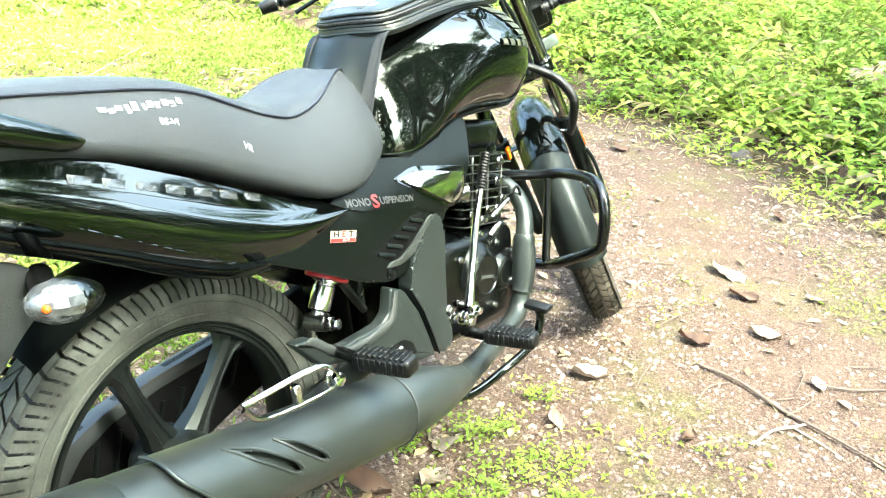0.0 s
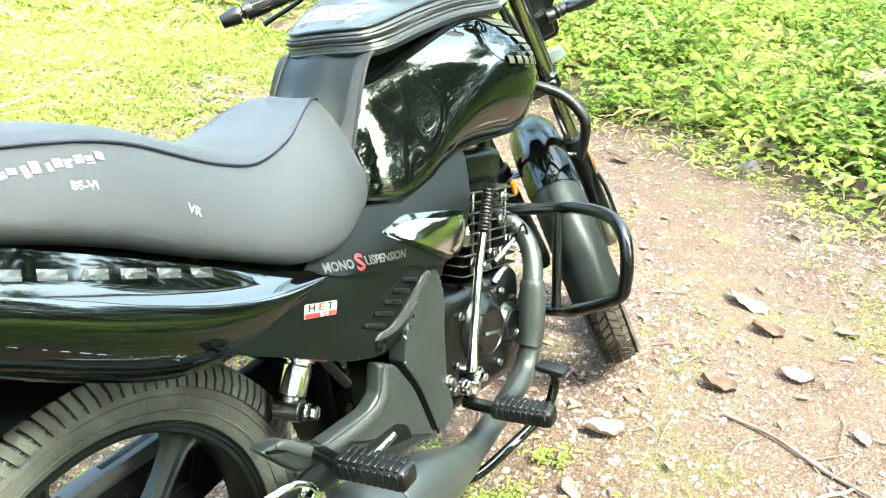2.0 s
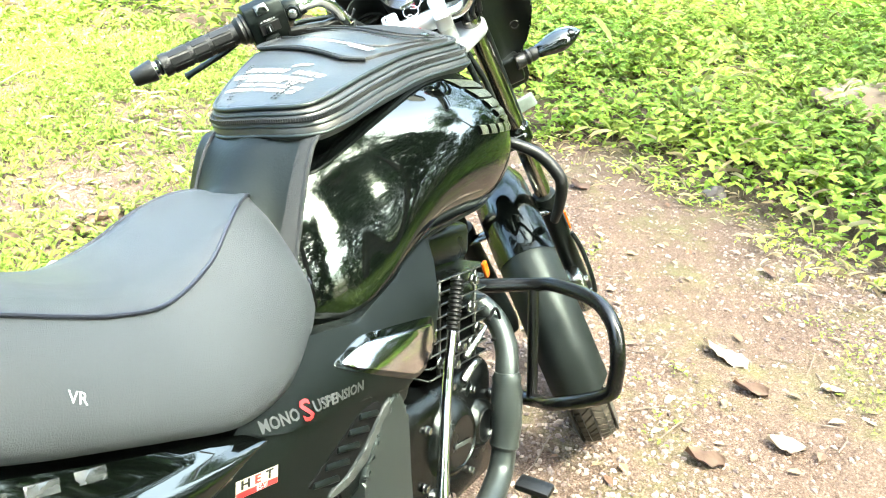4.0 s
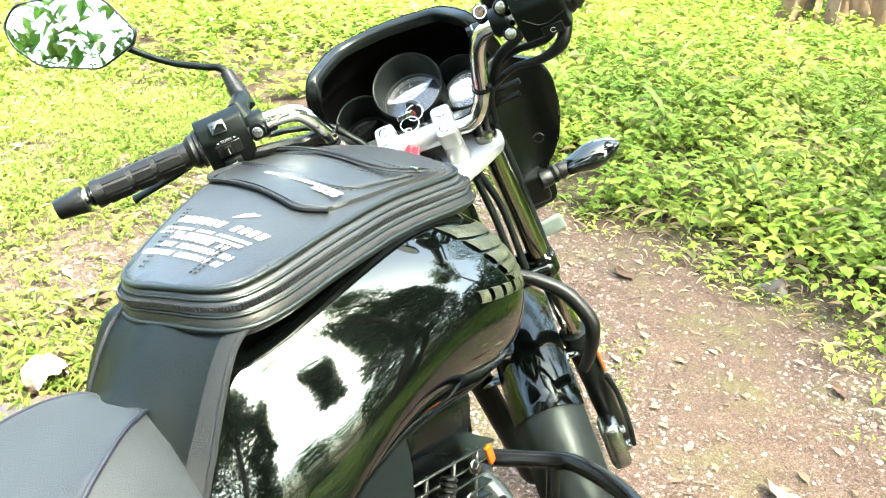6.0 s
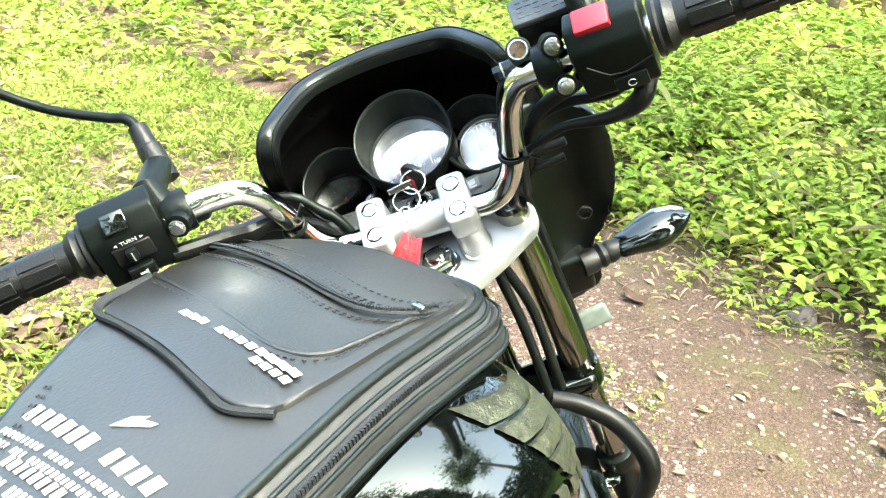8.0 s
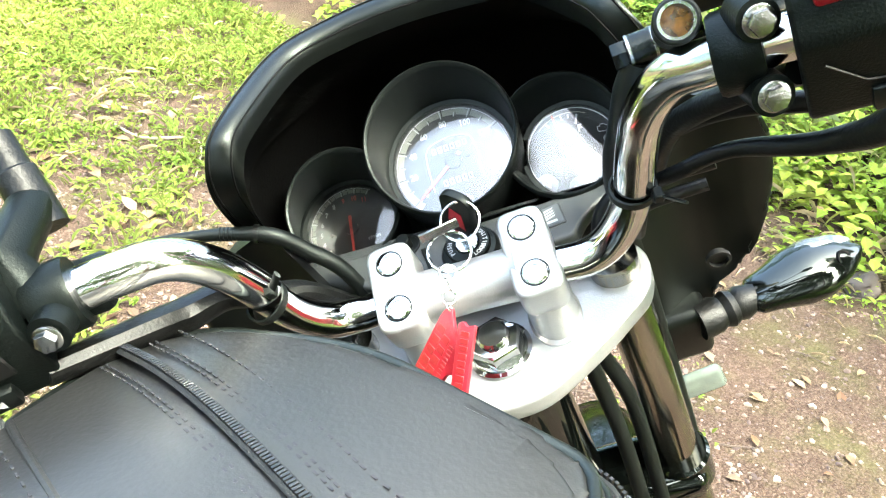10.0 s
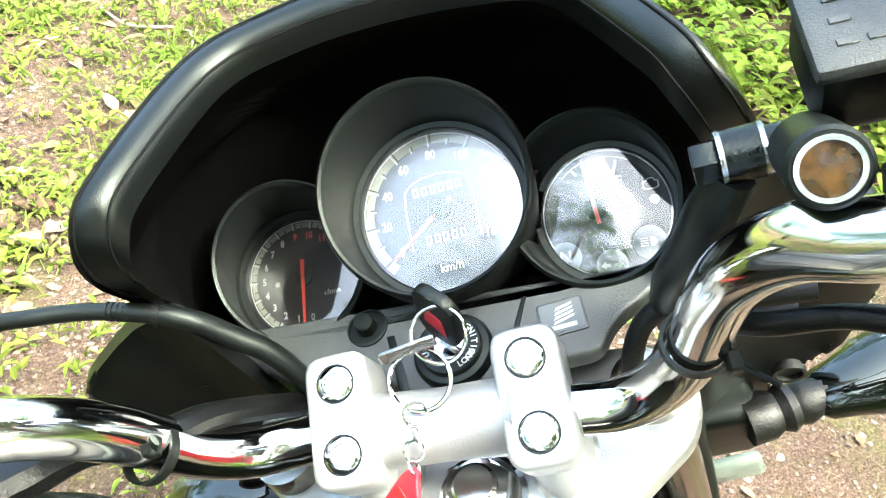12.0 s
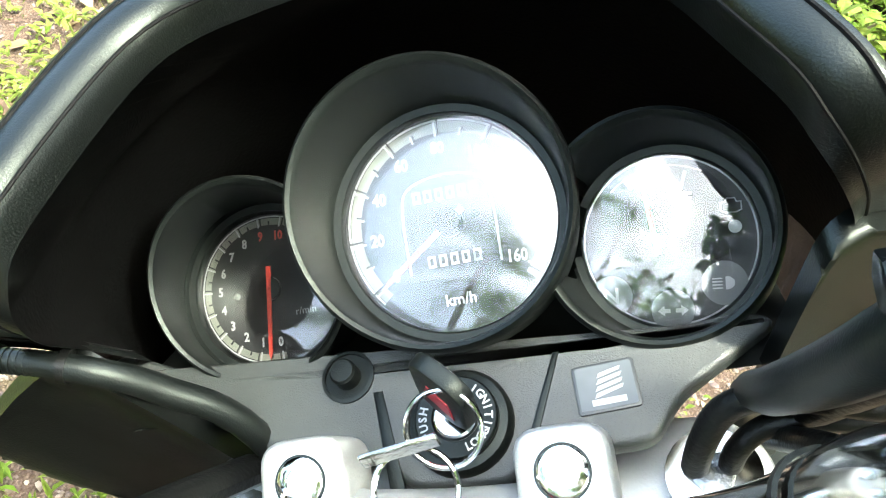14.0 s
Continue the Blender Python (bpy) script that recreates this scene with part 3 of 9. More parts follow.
for s in (1, -1):
    flip = Matrix.Diagonal((s, 1, 1, 1))
    cover = part("side_cover", panel([(p[0], p[1]) for p in COVER], 0.012, flip @ side(0), on_cover(-0.012), 0.02), M_SATIN, motorcycle, "satin black side cover with chrome insert and air slots", 45)
    part("upper_facet", panel([(p[0], p[1]) for p in CREST], 0.022, flip @ side(0), on_cover(-0.018), 0.02, 0.0028), M_SATIN, cover)
    if s > 0:
        side_cover = cover
CHROME_TRIM = rounded([(0.437, 0.668), (0.49, 0.670), (0.56, 0.650), (0.622, 0.634), (0.618, 0.604), (0.60, 0.586), (0.572, 0.584), (0.50, 0.630)], 0.014)
part("insert_surround", panel([(p[0], p[1]) for p in rounded([(0.425, 0.671), (0.49, 0.678), (0.56, 0.660), (0.630, 0.642), (0.628, 0.60), (0.604, 0.578), (0.568, 0.577), (0.493, 0.626)], 0.014)], 0.002, side(0), on_cover(0.0036), 0.012, 0.0008), M_GLOSS, side_cover)
part("chrome_insert", panel([(p[0], p[1]) for p in CHROME_TRIM], 0.006, side(0), lambda y, z: cover_x(y, z) + 0.002 + 0.004 * max(0.0, 1 - ((y - 0.53) / 0.12) ** 2 - ((z - 0.63) / 0.06) ** 2), 0.012, 0.002), M_CHROME, side_cover, "mirror-like chrome insert")
# air slots: a thin black plate painted for the shade of the sunk field, with slats and a pale flange along its lower
# front edge
part("slot_shade_plate", panel([(p[0], p[1]) for p in rounded([(0.345, 0.565), (0.394, 0.533), (0.425, 0.541), (0.497, 0.578), (0.488, 0.594), (0.455, 0.597)], 0.008)], 0.002, side(0), on_cover(-0.001), 0.02, 0.0005), M_BLACK, side_cover, "thin black plate for the shade between the air slats")
for k in range(5):
    y0, z0 = 0.376 + k * 0.0228, 0.5525 + k * 0.0082
    add = Matrix.Translation((cover_x(y0, z0) + 0.001, y0, z0)) @ Matrix.Rotation(radians(-23), 4, "X") @ Matrix.Rotation(radians(-25), 4, "Y")
    part("slat", box((0.007, 0.046 - k * 0.002, 0.0075), add, 0.0018), M_SATIN, side_cover)
FLANGE = rounded([(0.517, 0.583), (0.473, 0.535), (0.412, 0.522), (0.373, 0.529), (0.385, 0.537), (0.410, 0.534), (0.453, 0.549), (0.497, 0.579)], 0.006)
part("slot_flange", panel([(p[0], p[1]) for p in FLANGE], 0.005, side(0), on_cover(-0.001), 0.012, 0.002), M_DASH, side_cover, "satin grey flange below the air slots")
PIVOT = rounded([(0.530, 0.585), (0.548, 0.55), (0.53, 0.467), (0.522, 0.398), (0.532, 0.366), (0.532, 0.312), (0.486, 0.312), (0.449, 0.416), (0.425, 0.470), (0.44, 0.518), (0.475, 0.552)], 0.010)
for s in (1, -1):
    flip = Matrix.Diagonal((s, 1, 1, 1))
    pivot = part("pivot_cover", panel([(p[0], p[1]) for p in PIVOT], 0.03, flip @ side(0.13), lambda y, z: 0.010 * max(0.0, 1 - ((y - 0.49) / 0.14) ** 2 - ((z - 0.43) / 0.2) ** 2), 0.012, 0.006), M_FRAME, motorcycle, "satin black frame cover with grooved edge", 30)
    part("cover_groove", tube([(s * 0.1655, 0.425, 0.468), (s * 0.169, 0.437, 0.442), (s * 0.1705, 0.449, 0.416), (s * 0.170, 0.468, 0.36), (s * 0.167, 0.484, 0.315)], 0.002, 8), M_BLACK, pivot)
part("bolt_well", lathe([(0.0115, -0.004), (0.0125, 0.003), (0.011, 0.0035), (0.0095, 0.001), (0.001, 0.0005)], axis_matrix((0.158, 0.387, 0.516), (1, 0, 0)), 24), M_BLACK, motorcycle)
bolt(0.0055, 0.005, axis_matrix((0.159, 0.387, 0.516), (1, 0, 0)), M_ENGINE, motorcycle)
ARM = rounded([(0.135, 0.496), (0.172, 0.491), (0.234, 0.445), (0.335, 0.440), (0.36, 0.452), (0.373, 0.495), (0.408, 0.475), (0.443, 0.418), (0.463, 0.362), (0.476, 0.316), (0.387, 0.336), (0.338, 0.366), (0.282, 0.404), (0.256, 0.409), (0.185, 0.436)], 0.008)
bracket = part("footrest_bracket", prism([(p[0], p[1]) for p in ARM], 0.026, side(0.14), 0.005, 3), M_FRAME, motorcycle, "satin grey-black cast footrest bracket", 45)
# Raised bevel edge; its highlight is put in as a paler grey.
part("bright_bevel_strip", tube([(0.166, 0.160, 0.490), (0.167, 0.175, 0.484), (0.168, 0.236, 0.437), (0.168, 0.335, 0.432), (0.168, 0.365, 0.446), (0.168, 0.381, 0.486)], [0.003, 0.007, 0.008, 0.009, 0.009, 0.006], 10, 0.5, 5, (1, 0, 0)), M_DASH, bracket)
# Black plate laid on the bracket, standing for the dark inside its opening.
part("opening_shade_plate", prism(rounded([(0.300, 0.394), (0.388, 0.389), (0.412, 0.372), (0.42, 0.346), (0.339, 0.371)], 0.008), 0.0022, side(0.1650), 0.0008), M_BLACK, bracket)
part("stop_pin", tube([(0.168, 0.325, 0.372), (0.169, 0.375, 0.378)], [0.008, 0.006], 12), M_STEEL, bracket)


def footrest(root, tip, back):
    """Folding footrest: a steel tongue in a ribbed rubber block."""
    r, t = Vector(root), Vector(tip)
    ax = (t - r).normalized()
    m = axis_matrix((r + t) / 2, (0, 0, 1), ax)
    ln = (t - r).length
    peg = part("footrest", box((ln, 0.036, 0.03), m, 0.008, 3), M_RUBBER, motorcycle, "black ribbed rubber footrest")
    bm = bmesh.new()
    for k in range(9):
        for j in (-1, 1):
            add_box(bm, (0.0068, 0.0155, 0.0044), m @ Matrix.Translation((-ln / 2 + 0.012 + k * (ln - 0.024) / 8, j * 0.0085, 0.0155)), 0.001, 1)
        add_box(bm, (0.0068, 0.003, 0.022), m @ Matrix.Translation((-ln / 2 + 0.012 + k * (ln - 0.024) / 8, -0.0175, 0.0)), 0.001, 1)
    part("rib", bm, M_RUBBER, peg)
    part("tongue", tube([r + Vector((-0.055, back, 0.0)), r + Vector((0.005, 0, 0))], 0.011, 12), M_ENGINE, peg)
    return peg


footrest((0.215, 0.212, 0.446), (0.318, 0.224, 0.452), 0.01)
footrest((0.215, 0.577, 0.318), (0.32, 0.588, 0.324), 0.0)
footrest((-0.215, 0.577, 0.318), (-0.32, 0.588, 0.324), 0.0)

# ---- exhaust ----
def muffler_mid(y):
    return Vector((0.185 + 0.03 * (0.5 - y), y, 0.25 + 0.265 * (0.5 - y)))


MUF = Vector((0.03, -1, 0.265)).normalized()
muf_m = axis_matrix(muffler_mid(0.50), MUF, (1, 0, 0))
muffler = part("muffler", lathe([(0.030, -0.02), (0.034, 0.0), (0.045, 0.05), (0.056, 0.10), (0.061, 0.16), (0.063, 0.222), (0.058, 0.235), (0.056, 0.30), (0.056, 0.66), (0.060, 0.70), (0.061, 0.80), (0.058, 0.86), (0.04, 0.87), (0.02, 0.86)], muf_m, 48, 0.92), M_EXHAUST, motorcycle, "satin black muffler with slotted heat shield")


def muf_at(along, deg, r=0.0675):
    """A point on the heat shield: distance along the muffler, degrees round it."""
    a = radians(deg)
    return muf_m @ Vector((r * math.cos(a), r * 0.92 * math.sin(a), along))


def shield_back(deg):
    """Where the shield ends: a swept edge, shorter towards its foot."""
    return 0.698 - 0.046 / (1 + math.exp((deg - 30) / 9.0))


SLOTS = (((0.612, 66), (0.500, 2), 0.0090), ((0.532, 54), (0.447, 2), 0.0068))


def in_slot(along, deg):
    """True inside one of the two slots pressed through the shield."""
    for (z0, a0), (z1, a1), wd in SLOTS:
        u, v = along - z0, radians(deg - a0) * 0.065
        du, dv = z1 - z0, radians(a1 - a0) * 0.065
        ln = math.hypot(du, dv)
        f = (u * du + v * dv) / ln ** 2
        off = abs(u * dv - v * du) / ln
        if 0.17 < f < 0.97 and off < wd * 0.8 * min(1.0, (f - 0.17) * 4, (0.97 - f) * 9):
            return True
    return False


bm = bmesh.new()
grid = [[bm.verts.new(muf_at(0.222 + (shield_back(deg) - 0.222) * j / 150, deg)) for j in range(151)] for deg in (-72 + 182 * k / 110 for k in range(111))]
for k in range(110):
    deg = -72 + 182 * (k + 0.5) / 110
    for j in range(150):
        if not in_slot(0.222 + (shield_back(deg) - 0.222) * (j + 0.5) / 150, deg):
            bm.faces.new((grid[k][j], grid[k][j + 1], grid[k + 1][j + 1], grid[k + 1][j]))
bmesh.ops.recalc_face_normals(bm, faces=list(bm.faces))
bmesh.ops.solidify(bm, geom=list(bm.faces), thickness=0.002)
heat_shield = part("heat_shield", bm, M_EXHAUST, muffler, "satin black pressed heat shield with two slots")
part("shield_edge", tube([muf_at(shield_back(d) - 0.001, d, 0.0678) for d in range(-72, 111, 7)], 0.0028, 10), M_EXHAUST, heat_shield)
part("shield_edge", tube([muf_at(0.222, d, 0.0682) for d in range(-72, 111, 7)], 0.0022, 8), M_DASH, heat_shield)
part("shield_edge", tube([muf_at(0.222 + 0.43 * k / 12, -72, 0.0675) for k in range(13)], 0.0026, 8), M_EXHAUST, heat_shield)
part("end_cap", lathe([(0.062, 0.76), (0.0645, 0.765), (0.0645, 0.84), (0.058, 0.868), (0.03, 0.87), (0.028, 0.85), (0.01, 0.85)], muf_m, 40, 0.92), M_EXHAUST, muffler)
for (z0, a0), (z1, a1), wd in SLOTS:
    du, dv = z1 - z0, radians(a1 - a0) * 0.065
    ln = math.hypot(du, dv)
    loop = []
    for sgn, fs in ((1, [q / 12 for q in range(13)]), (-1, [q / 12 for q in range(12, -1, -1)])):
        for f in fs:
            w = sgn * wd * 0.98 * min(1.0, 0.05 + f * 2.6, 0.35 + (1 - f) * 6)
            loop.append(muf_at(z0 + du * f - w * dv / ln, a0 + math.degrees((dv * f + w * du / ln) / 0.065), 0.0680))
    part("slot_rim", tube([*loop, loop[0]], 0.0024, 8), M_EXHAUST, heat_shield, "raised rim of a pressed slot")
header = part("header_pipe", tube([(0.015, 0.915, 0.51), (0.04, 0.925, 0.516), (0.075, 0.930, 0.503), (0.105, 0.925, 0.475), (0.128, 0.902, 0.443), (0.138, 0.878, 0.408), (0.140, 0.866, 0.37), (0.140, 0.855, 0.32), (0.138, 0.840, 0.275), (0.140, 0.815, 0.248), (0.148, 0.755, 0.238), (0.162, 0.66, 0.236), (0.178, 0.56, 0.240), (0.185, 0.49, 0.252)], [0.019, 0.019, 0.019, 0.019, 0.0195, 0.020, 0.020, 0.020, 0.021, 0.022, 0.022, 0.022, 0.023, 0.03], 22, 1, 5), M_EXHAUST, motorcycle, "satin black exhaust header with catalytic bulge")
part("catalyst_can", tube([(0.1385, 0.877, 0.415), (0.139, 0.874, 0.405), (0.1395, 0.872, 0.398), (0.140, 0.868, 0.382), (0.140, 0.856, 0.325), (0.139, 0.848, 0.298), (0.1385, 0.846, 0.292), (0.138, 0.843, 0.285)], [0.0205, 0.025, 0.0235, 0.0265, 0.0265, 0.024, 0.0255, 0.021], 26), M_EXHAUST, header)
part("header_flange", lathe([(0.022, -0.004), (0.03, -0.004), (0.03, 0.004), (0.022, 0.004)], axis_matrix((0.03, 0.92, 0.514), (1, 0.3, 0.1)), 20), M_STEEL, header)

# ---- engine ----
engine = part("engine_case", box((0.22, 0.36, 0.22), Matrix.Translation((0, 0.70, 0.355)) @ Matrix.Rotation(radians(-8), 4, "X"), 0.03, 4), M_ENGINE, motorcycle, "black single-cylinder engine case")
cyl_m = Matrix.Translation((0, 0.815, 0.535)) @ Matrix.Rotation(radians(-12), 4, "X")
part("cylinder", box((0.12, 0.12, 0.24), cyl_m, 0.015, 2), M_ENGINE, engine)
for k in range(9):
    fin = part("cooling_fin", box((0.19, 0.19, 0.0035), cyl_m @ Matrix.Translation((0, 0, -0.075 + k * 0.0185)), 0.001, 1), M_ENGINE, engine, "black cylinder cooling fin with bright edge" if k == 0 else "")
    part("fin_edge", box((0.0012, 0.182, 0.0024), cyl_m @ Matrix.Translation((0.0955, 0, -0.075 + k * 0.0185)), 0.0004, 1), M_FIN, fin)
for yv in (-0.06, 0.0, 0.055):
    part("fin_post", box((0.006, 0.006, 0.15), cyl_m @ Matrix.Translation((0.092, yv, 0.0)), 0.002, 1), M_FIN, engine)
for y, z in ((0.735, 0.500), (0.775, 0.478), (0.80, 0.495), (0.835, 0.485), (0.86, 0.50), (0.845, 0.545), (0.86, 0.585)):
    bolt(0.0075, 0.012, axis_matrix((0.098, y, z), (1, 0, 0)), M_STEEL, engine)
part("cable_bracket", tube([(0.108, 0.80, 0.478), (0.112, 0.84, 0.492), (0.11, 0.872, 0.498)], [0.006, 0.005, 0.003], 10, 0.5, 3), M_STEEL, engine, "bright steel cable bracket")
part("wire_clip", tube([(0.112, 0.878, 0.505), (0.112, 0.905, 0.515), (0.112, 0.918, 0.49), (0.112, 0.905, 0.462), (0.112, 0.885, 0.466)], 0.0028, 8, 1, 5), M_BLACK, engine)
part("clutch_cable_end", tube([(0.105, 0.79, 0.44), (0.11, 0.82, 0.455), (0.108, 0.845, 0.448)], [0.008, 0.007, 0.005], 12, 0.7, 3), M_STEEL, engine)
part("engine_reflector", box((0.006, 0.012, 0.03), Matrix.Translation((0.118, 0.873, 0.60)) @ Matrix.Rotation(radians(20), 4, "X"), 0.002, 2), M_AMBER, motorcycle, "small amber reflector above the header pipe")
part("cylinder_head", box((0.15, 0.15, 0.06), cyl_m @ Matrix.Translation((0, 0, 0.115)), 0.015, 3), M_ENGINE, engine)
big_m = axis_matrix((0.105, 0.724, 0.376), (1, 0, 0), (0, 1, 0))
part("clutch_cover", lathe([(0.082, -0.05), (0.078, -0.012), (0.070, -0.002), (0.064, 0.008), (0.052, 0.022), (0.044, 0.0275), (0.041, 0.0285), (0.0395, 0.0265), (0.005, 0.0265)], big_m, 48), M_ENGINE, engine, "round glossy black clutch cover")
part("maker_strip", box((0.0012, 0.05, 0.007), Matrix.Translation((0.1335, 0.724, 0.372)) @ Matrix.Rotation(radians(-18), 4, "X"), 0.0005, 1), M_DASH, engine)
small_m = axis_matrix((0.10, 0.817, 0.346), (1, 0, 0), (0, 1, 0))
part("oil_filter_cover", lathe([(0.054, -0.05), (0.050, -0.005), (0.045, 0.008), (0.035, 0.022), (0.031, 0.0245), (0.0285, 0.0245), (0.0265, 0.0215), (0.004, 0.0215)], small_m, 40), M_ENGINE, engine, "round black filter cover with machined rim")
part("machined_ring", add_ring(bmesh.new(), [(0.0268, 0.0252), (0.0285, 0.0252), (0.0285, 0.0235), (0.0268, 0.0235)], small_m, 36), M_STEEL, engine)
for y, z in ((0.635, 0.345), (0.66, 0.43), (0.74, 0.46), (0.80, 0.42), (0.86, 0.38), (0.865, 0.31), (0.77, 0.285), (0.67, 0.29)):
    bolt(0.006, 0.008, axis_matrix((0.112, y, z), (1, 0, 0)), M_STEEL, engine)
part("carburettor_body", lathe([(0.0, 0), (0.03, 0.0), (0.032, 0.04), (0.026, 0.06), (0.026, 0.10), (0.0, 0.10)][1:], axis_matrix((0.03, 0.66, 0.56), (0.4, 0.7, -0.1)), 20), M_STEEL, engine)
# kick starter: bright lever with a ribbed sleeve
kick = part("kick_starter", tube([(0.160, 0.606, 0.358), (0.154, 0.628, 0.395), (0.145, 0.655, 0.43), (0.138, 0.69, 0.50), (0.13, 0.732, 0.56)], [0.011, 0.0085, 0.008, 0.008, 0.0075], 14, 1, 5), M_CHROME, motorcycle, "chromed kick-start lever")
sleeve = [(r, 0.0065 * k + d) for k in range(12) for r, d in ((0.0075, 0.0), (0.0105, 0.0018), (0.0105, 0.0045), (0.0075, 0.006))]
part("ribbed_sleeve", lathe(sleeve, axis_matrix((0.13, 0.733, 0.562), (-0.008, 0.043, 0.063)), 16), M_RUBBER, kick, "black ribbed rubber sleeve")
part("knuckle", lathe([(0.008, -0.02), (0.017, -0.018), (0.019, 0.0), (0.017, 0.012), (0.008, 0.014)], axis_matrix((0.158, 0.612, 0.350), (1, 0, 0)), 20), M_CHROME, kick)
part("kick_hinge", box((0.03, 0.04, 0.024), Matrix.Translation((0.165, 0.585, 0.342)) @ Matrix.Rotation(radians(-25), 4, "X"), 0.007, 3), M_CHROME, kick, "chromed folding hinge")
for y, z in ((0.612, 0.350), (0.581, 0.338), (0.562, 0.360)):
    bolt(0.008, 0.012, axis_matrix((0.172, y, z), (1, 0, 0)), M_CHROME, kick)
for y, z in ((0.527, 0.385), (0.536, 0.365)):
    bolt(0.009, 0.012, axis_matrix((0.166, y, z), (1, 0, 0)), M_STEEL, motorcycle)

# ---- rear brake pedal ----
pedal = part("brake_pedal", tube([(0.17, 0.50, 0.21), (0.19, 0.55, 0.20), (0.21, 0.64, 0.212), (0.24, 0.70, 0.245), (0.25, 0.725, 0.285), (0.249, 0.727, 0.315)], 0.009, 12, 1, 5), M_GLOSS, motorcycle, "glossy black brake pedal lever")
part("pedal_pad", box((0.055, 0.03, 0.012), Matrix.Translation((0.249, 0.724, 0.323)) @ Matrix.Rotation(radians(6), 4, "Y"), 0.004, 2), M_RUBBER, pedal)

# ---- rear shock ----
sh_b, sh_a = Vector((0.09, 0.262, 0.472)), Vector((0.09, 0.314, 0.556))
sh_m = axis_matrix(sh_b, sh_a - sh_b)
shock = part("shock_absorber", lathe([(0.010, 0.0), (0.012, 0.012), (0.0185, 0.015), (0.0195, 0.02), (0.0195, 0.055), (0.017, 0.058), (0.017, 0.061), (0.0225, 0.0625), (0.0225, 0.066), (0.019, 0.067), (0.018, 0.074), (0.018, 0.12)], sh_m, 28), M_CHROME, motorcycle, "polished monoshock body with red spring seat")
part("spring_seat", lathe([(0.018, 0.066), (0.036, 0.068), (0.038, 0.072), (0.036, 0.077), (0.018, 0.079)], sh_m, 28), M_RED, shock, "red spring seat ring")
part("shock_eye", lathe([(0.008, -0.022), (0.016, -0.02), (0.017, 0.0), (0.016, 0.018), (0.008, 0.02)], axis_matrix((0.09, 0.262, 0.466), (1, 0.25, 0)), 20), M_STEEL, shock)
bolt(0.010, 0.018, axis_matrix((0.112, 0.268, 0.464), (1, 0.25, 0)), M_CHROME, shock)
part("brake_hose_rear", tube([(0.06, 0.345, 0.545), (0.062, 0.36, 0.50), (0.064, 0.385, 0.455), (0.06, 0.41, 0.42)], 0.008, 10, 1, 5), M_FENDER, motorcycle, "dusty grey hose behind the side cover")

# ---- swing arm, chain case, rear mudguard ----
for s in (1, -1):
    part("swing_arm", tube([(s * 0.10, 0.48, 0.36), (s * 0.10, 0.2, 0.34), (s * 0.10, -0.03, 0.318)], [0.03, 0.026, 0.02], 14, 0.6, 0, (1, 0, 0)), M_RIM, motorcycle)
CASE = rounded([(-0.20, 0.28), (-0.165, 0.352), (-0.115, 0.397), (-0.05, 0.419), (0.05, 0.432), (0.25, 0.438), (0.45, 0.445), (0.45, 0.33), (0.2, 0.29), (-0.05, 0.23), (-0.16, 0.24)], 0.03)
chain_case = part("chain_case", prism([(p[0], p[1]) for p in CASE], 0.03, side(-0.115), 0.008, 3), M_BLACK, motorcycle, "matt black chain case with a grey edge")
BAR = [(-0.20, 0.28), (-0.165, 0.352), (-0.115, 0.397), (-0.05, 0.419), (0.05, 0.432), (0.25, 0.438), (0.25, 0.413), (0.05, 0.407), (-0.04, 0.394), (-0.095, 0.374), (-0.135, 0.338), (-0.165, 0.28)]
# Upper strip in a paler grey than the black case below it.
part("case_edge", prism([(p[0], p[1]) for p in rounded(BAR, 0.008)], 0.036, side(-0.116), 0.004, 2), M_FENDER, chain_case, "grey upper edge strip of the case")
for k in range(8):
    y = -0.10 + 0.042 * k
    part("case_rib", tube([(-0.084, y, 0.30 + 0.006 * k), (-0.084, y + 0.03, 0.375 + 0.003 * k)], 0.004, 8), M_SATIN, chain_case)
rows = []
for k in range(15):
    a = radians(62 + k * 4.4)
    r = 0.352 + 0.02 * (k / 14)
    ring = []
    for u in range(-6, 7):
        x = u / 6 * 0.085
        ring.append(Vector((x, -r * math.cos(math.pi - a) * 1.0, 0.318 + (r - 0.03 * (abs(u) / 6) ** 2) * math.sin(a))))
    rows.append(ring)
bm = add_loft(bmesh.new(), rows, False, False)
bmesh.ops.solidify(bm, geom=list(bm.faces), thickness=0.004)
part("rear_mudguard", bm, M_SATIN, motorcycle, "black plastic rear mudguard")
part("rear_fender_panel", prism(rounded([(-0.42, 0.80), (-0.30, 0.79), (-0.19, 0.745), (-0.15, 0.70), (-0.21, 0.66), (-0.33, 0.55), (-0.42, 0.56)], 0.02), 0.012, side(0.085), 0.004), M_FENDER, motorcycle, "dusty matt grey rear fender side")


def indicator(root, tip, lens_mat, lens_label, body_mat, front):
    """Turn indicator: rubber stalk, almond-shaped body, lens."""
    r, t = Vector(root), Vector(tip)
    ax = (t - r).normalized()
    ln = (t - r).length
    m = axis_matrix(r, ax, (0, 1, 0))
    body = tube([r + ax * ln * f for f in (0.0, 0.1, 0.14, 0.18, 0.22, 0.26, 0.32, 0.36)], [0.015, 0.015, 0.0125, 0.015, 0.0125, 0.014, 0.0115, 0.012], 14)
    return r, ax, ln, body


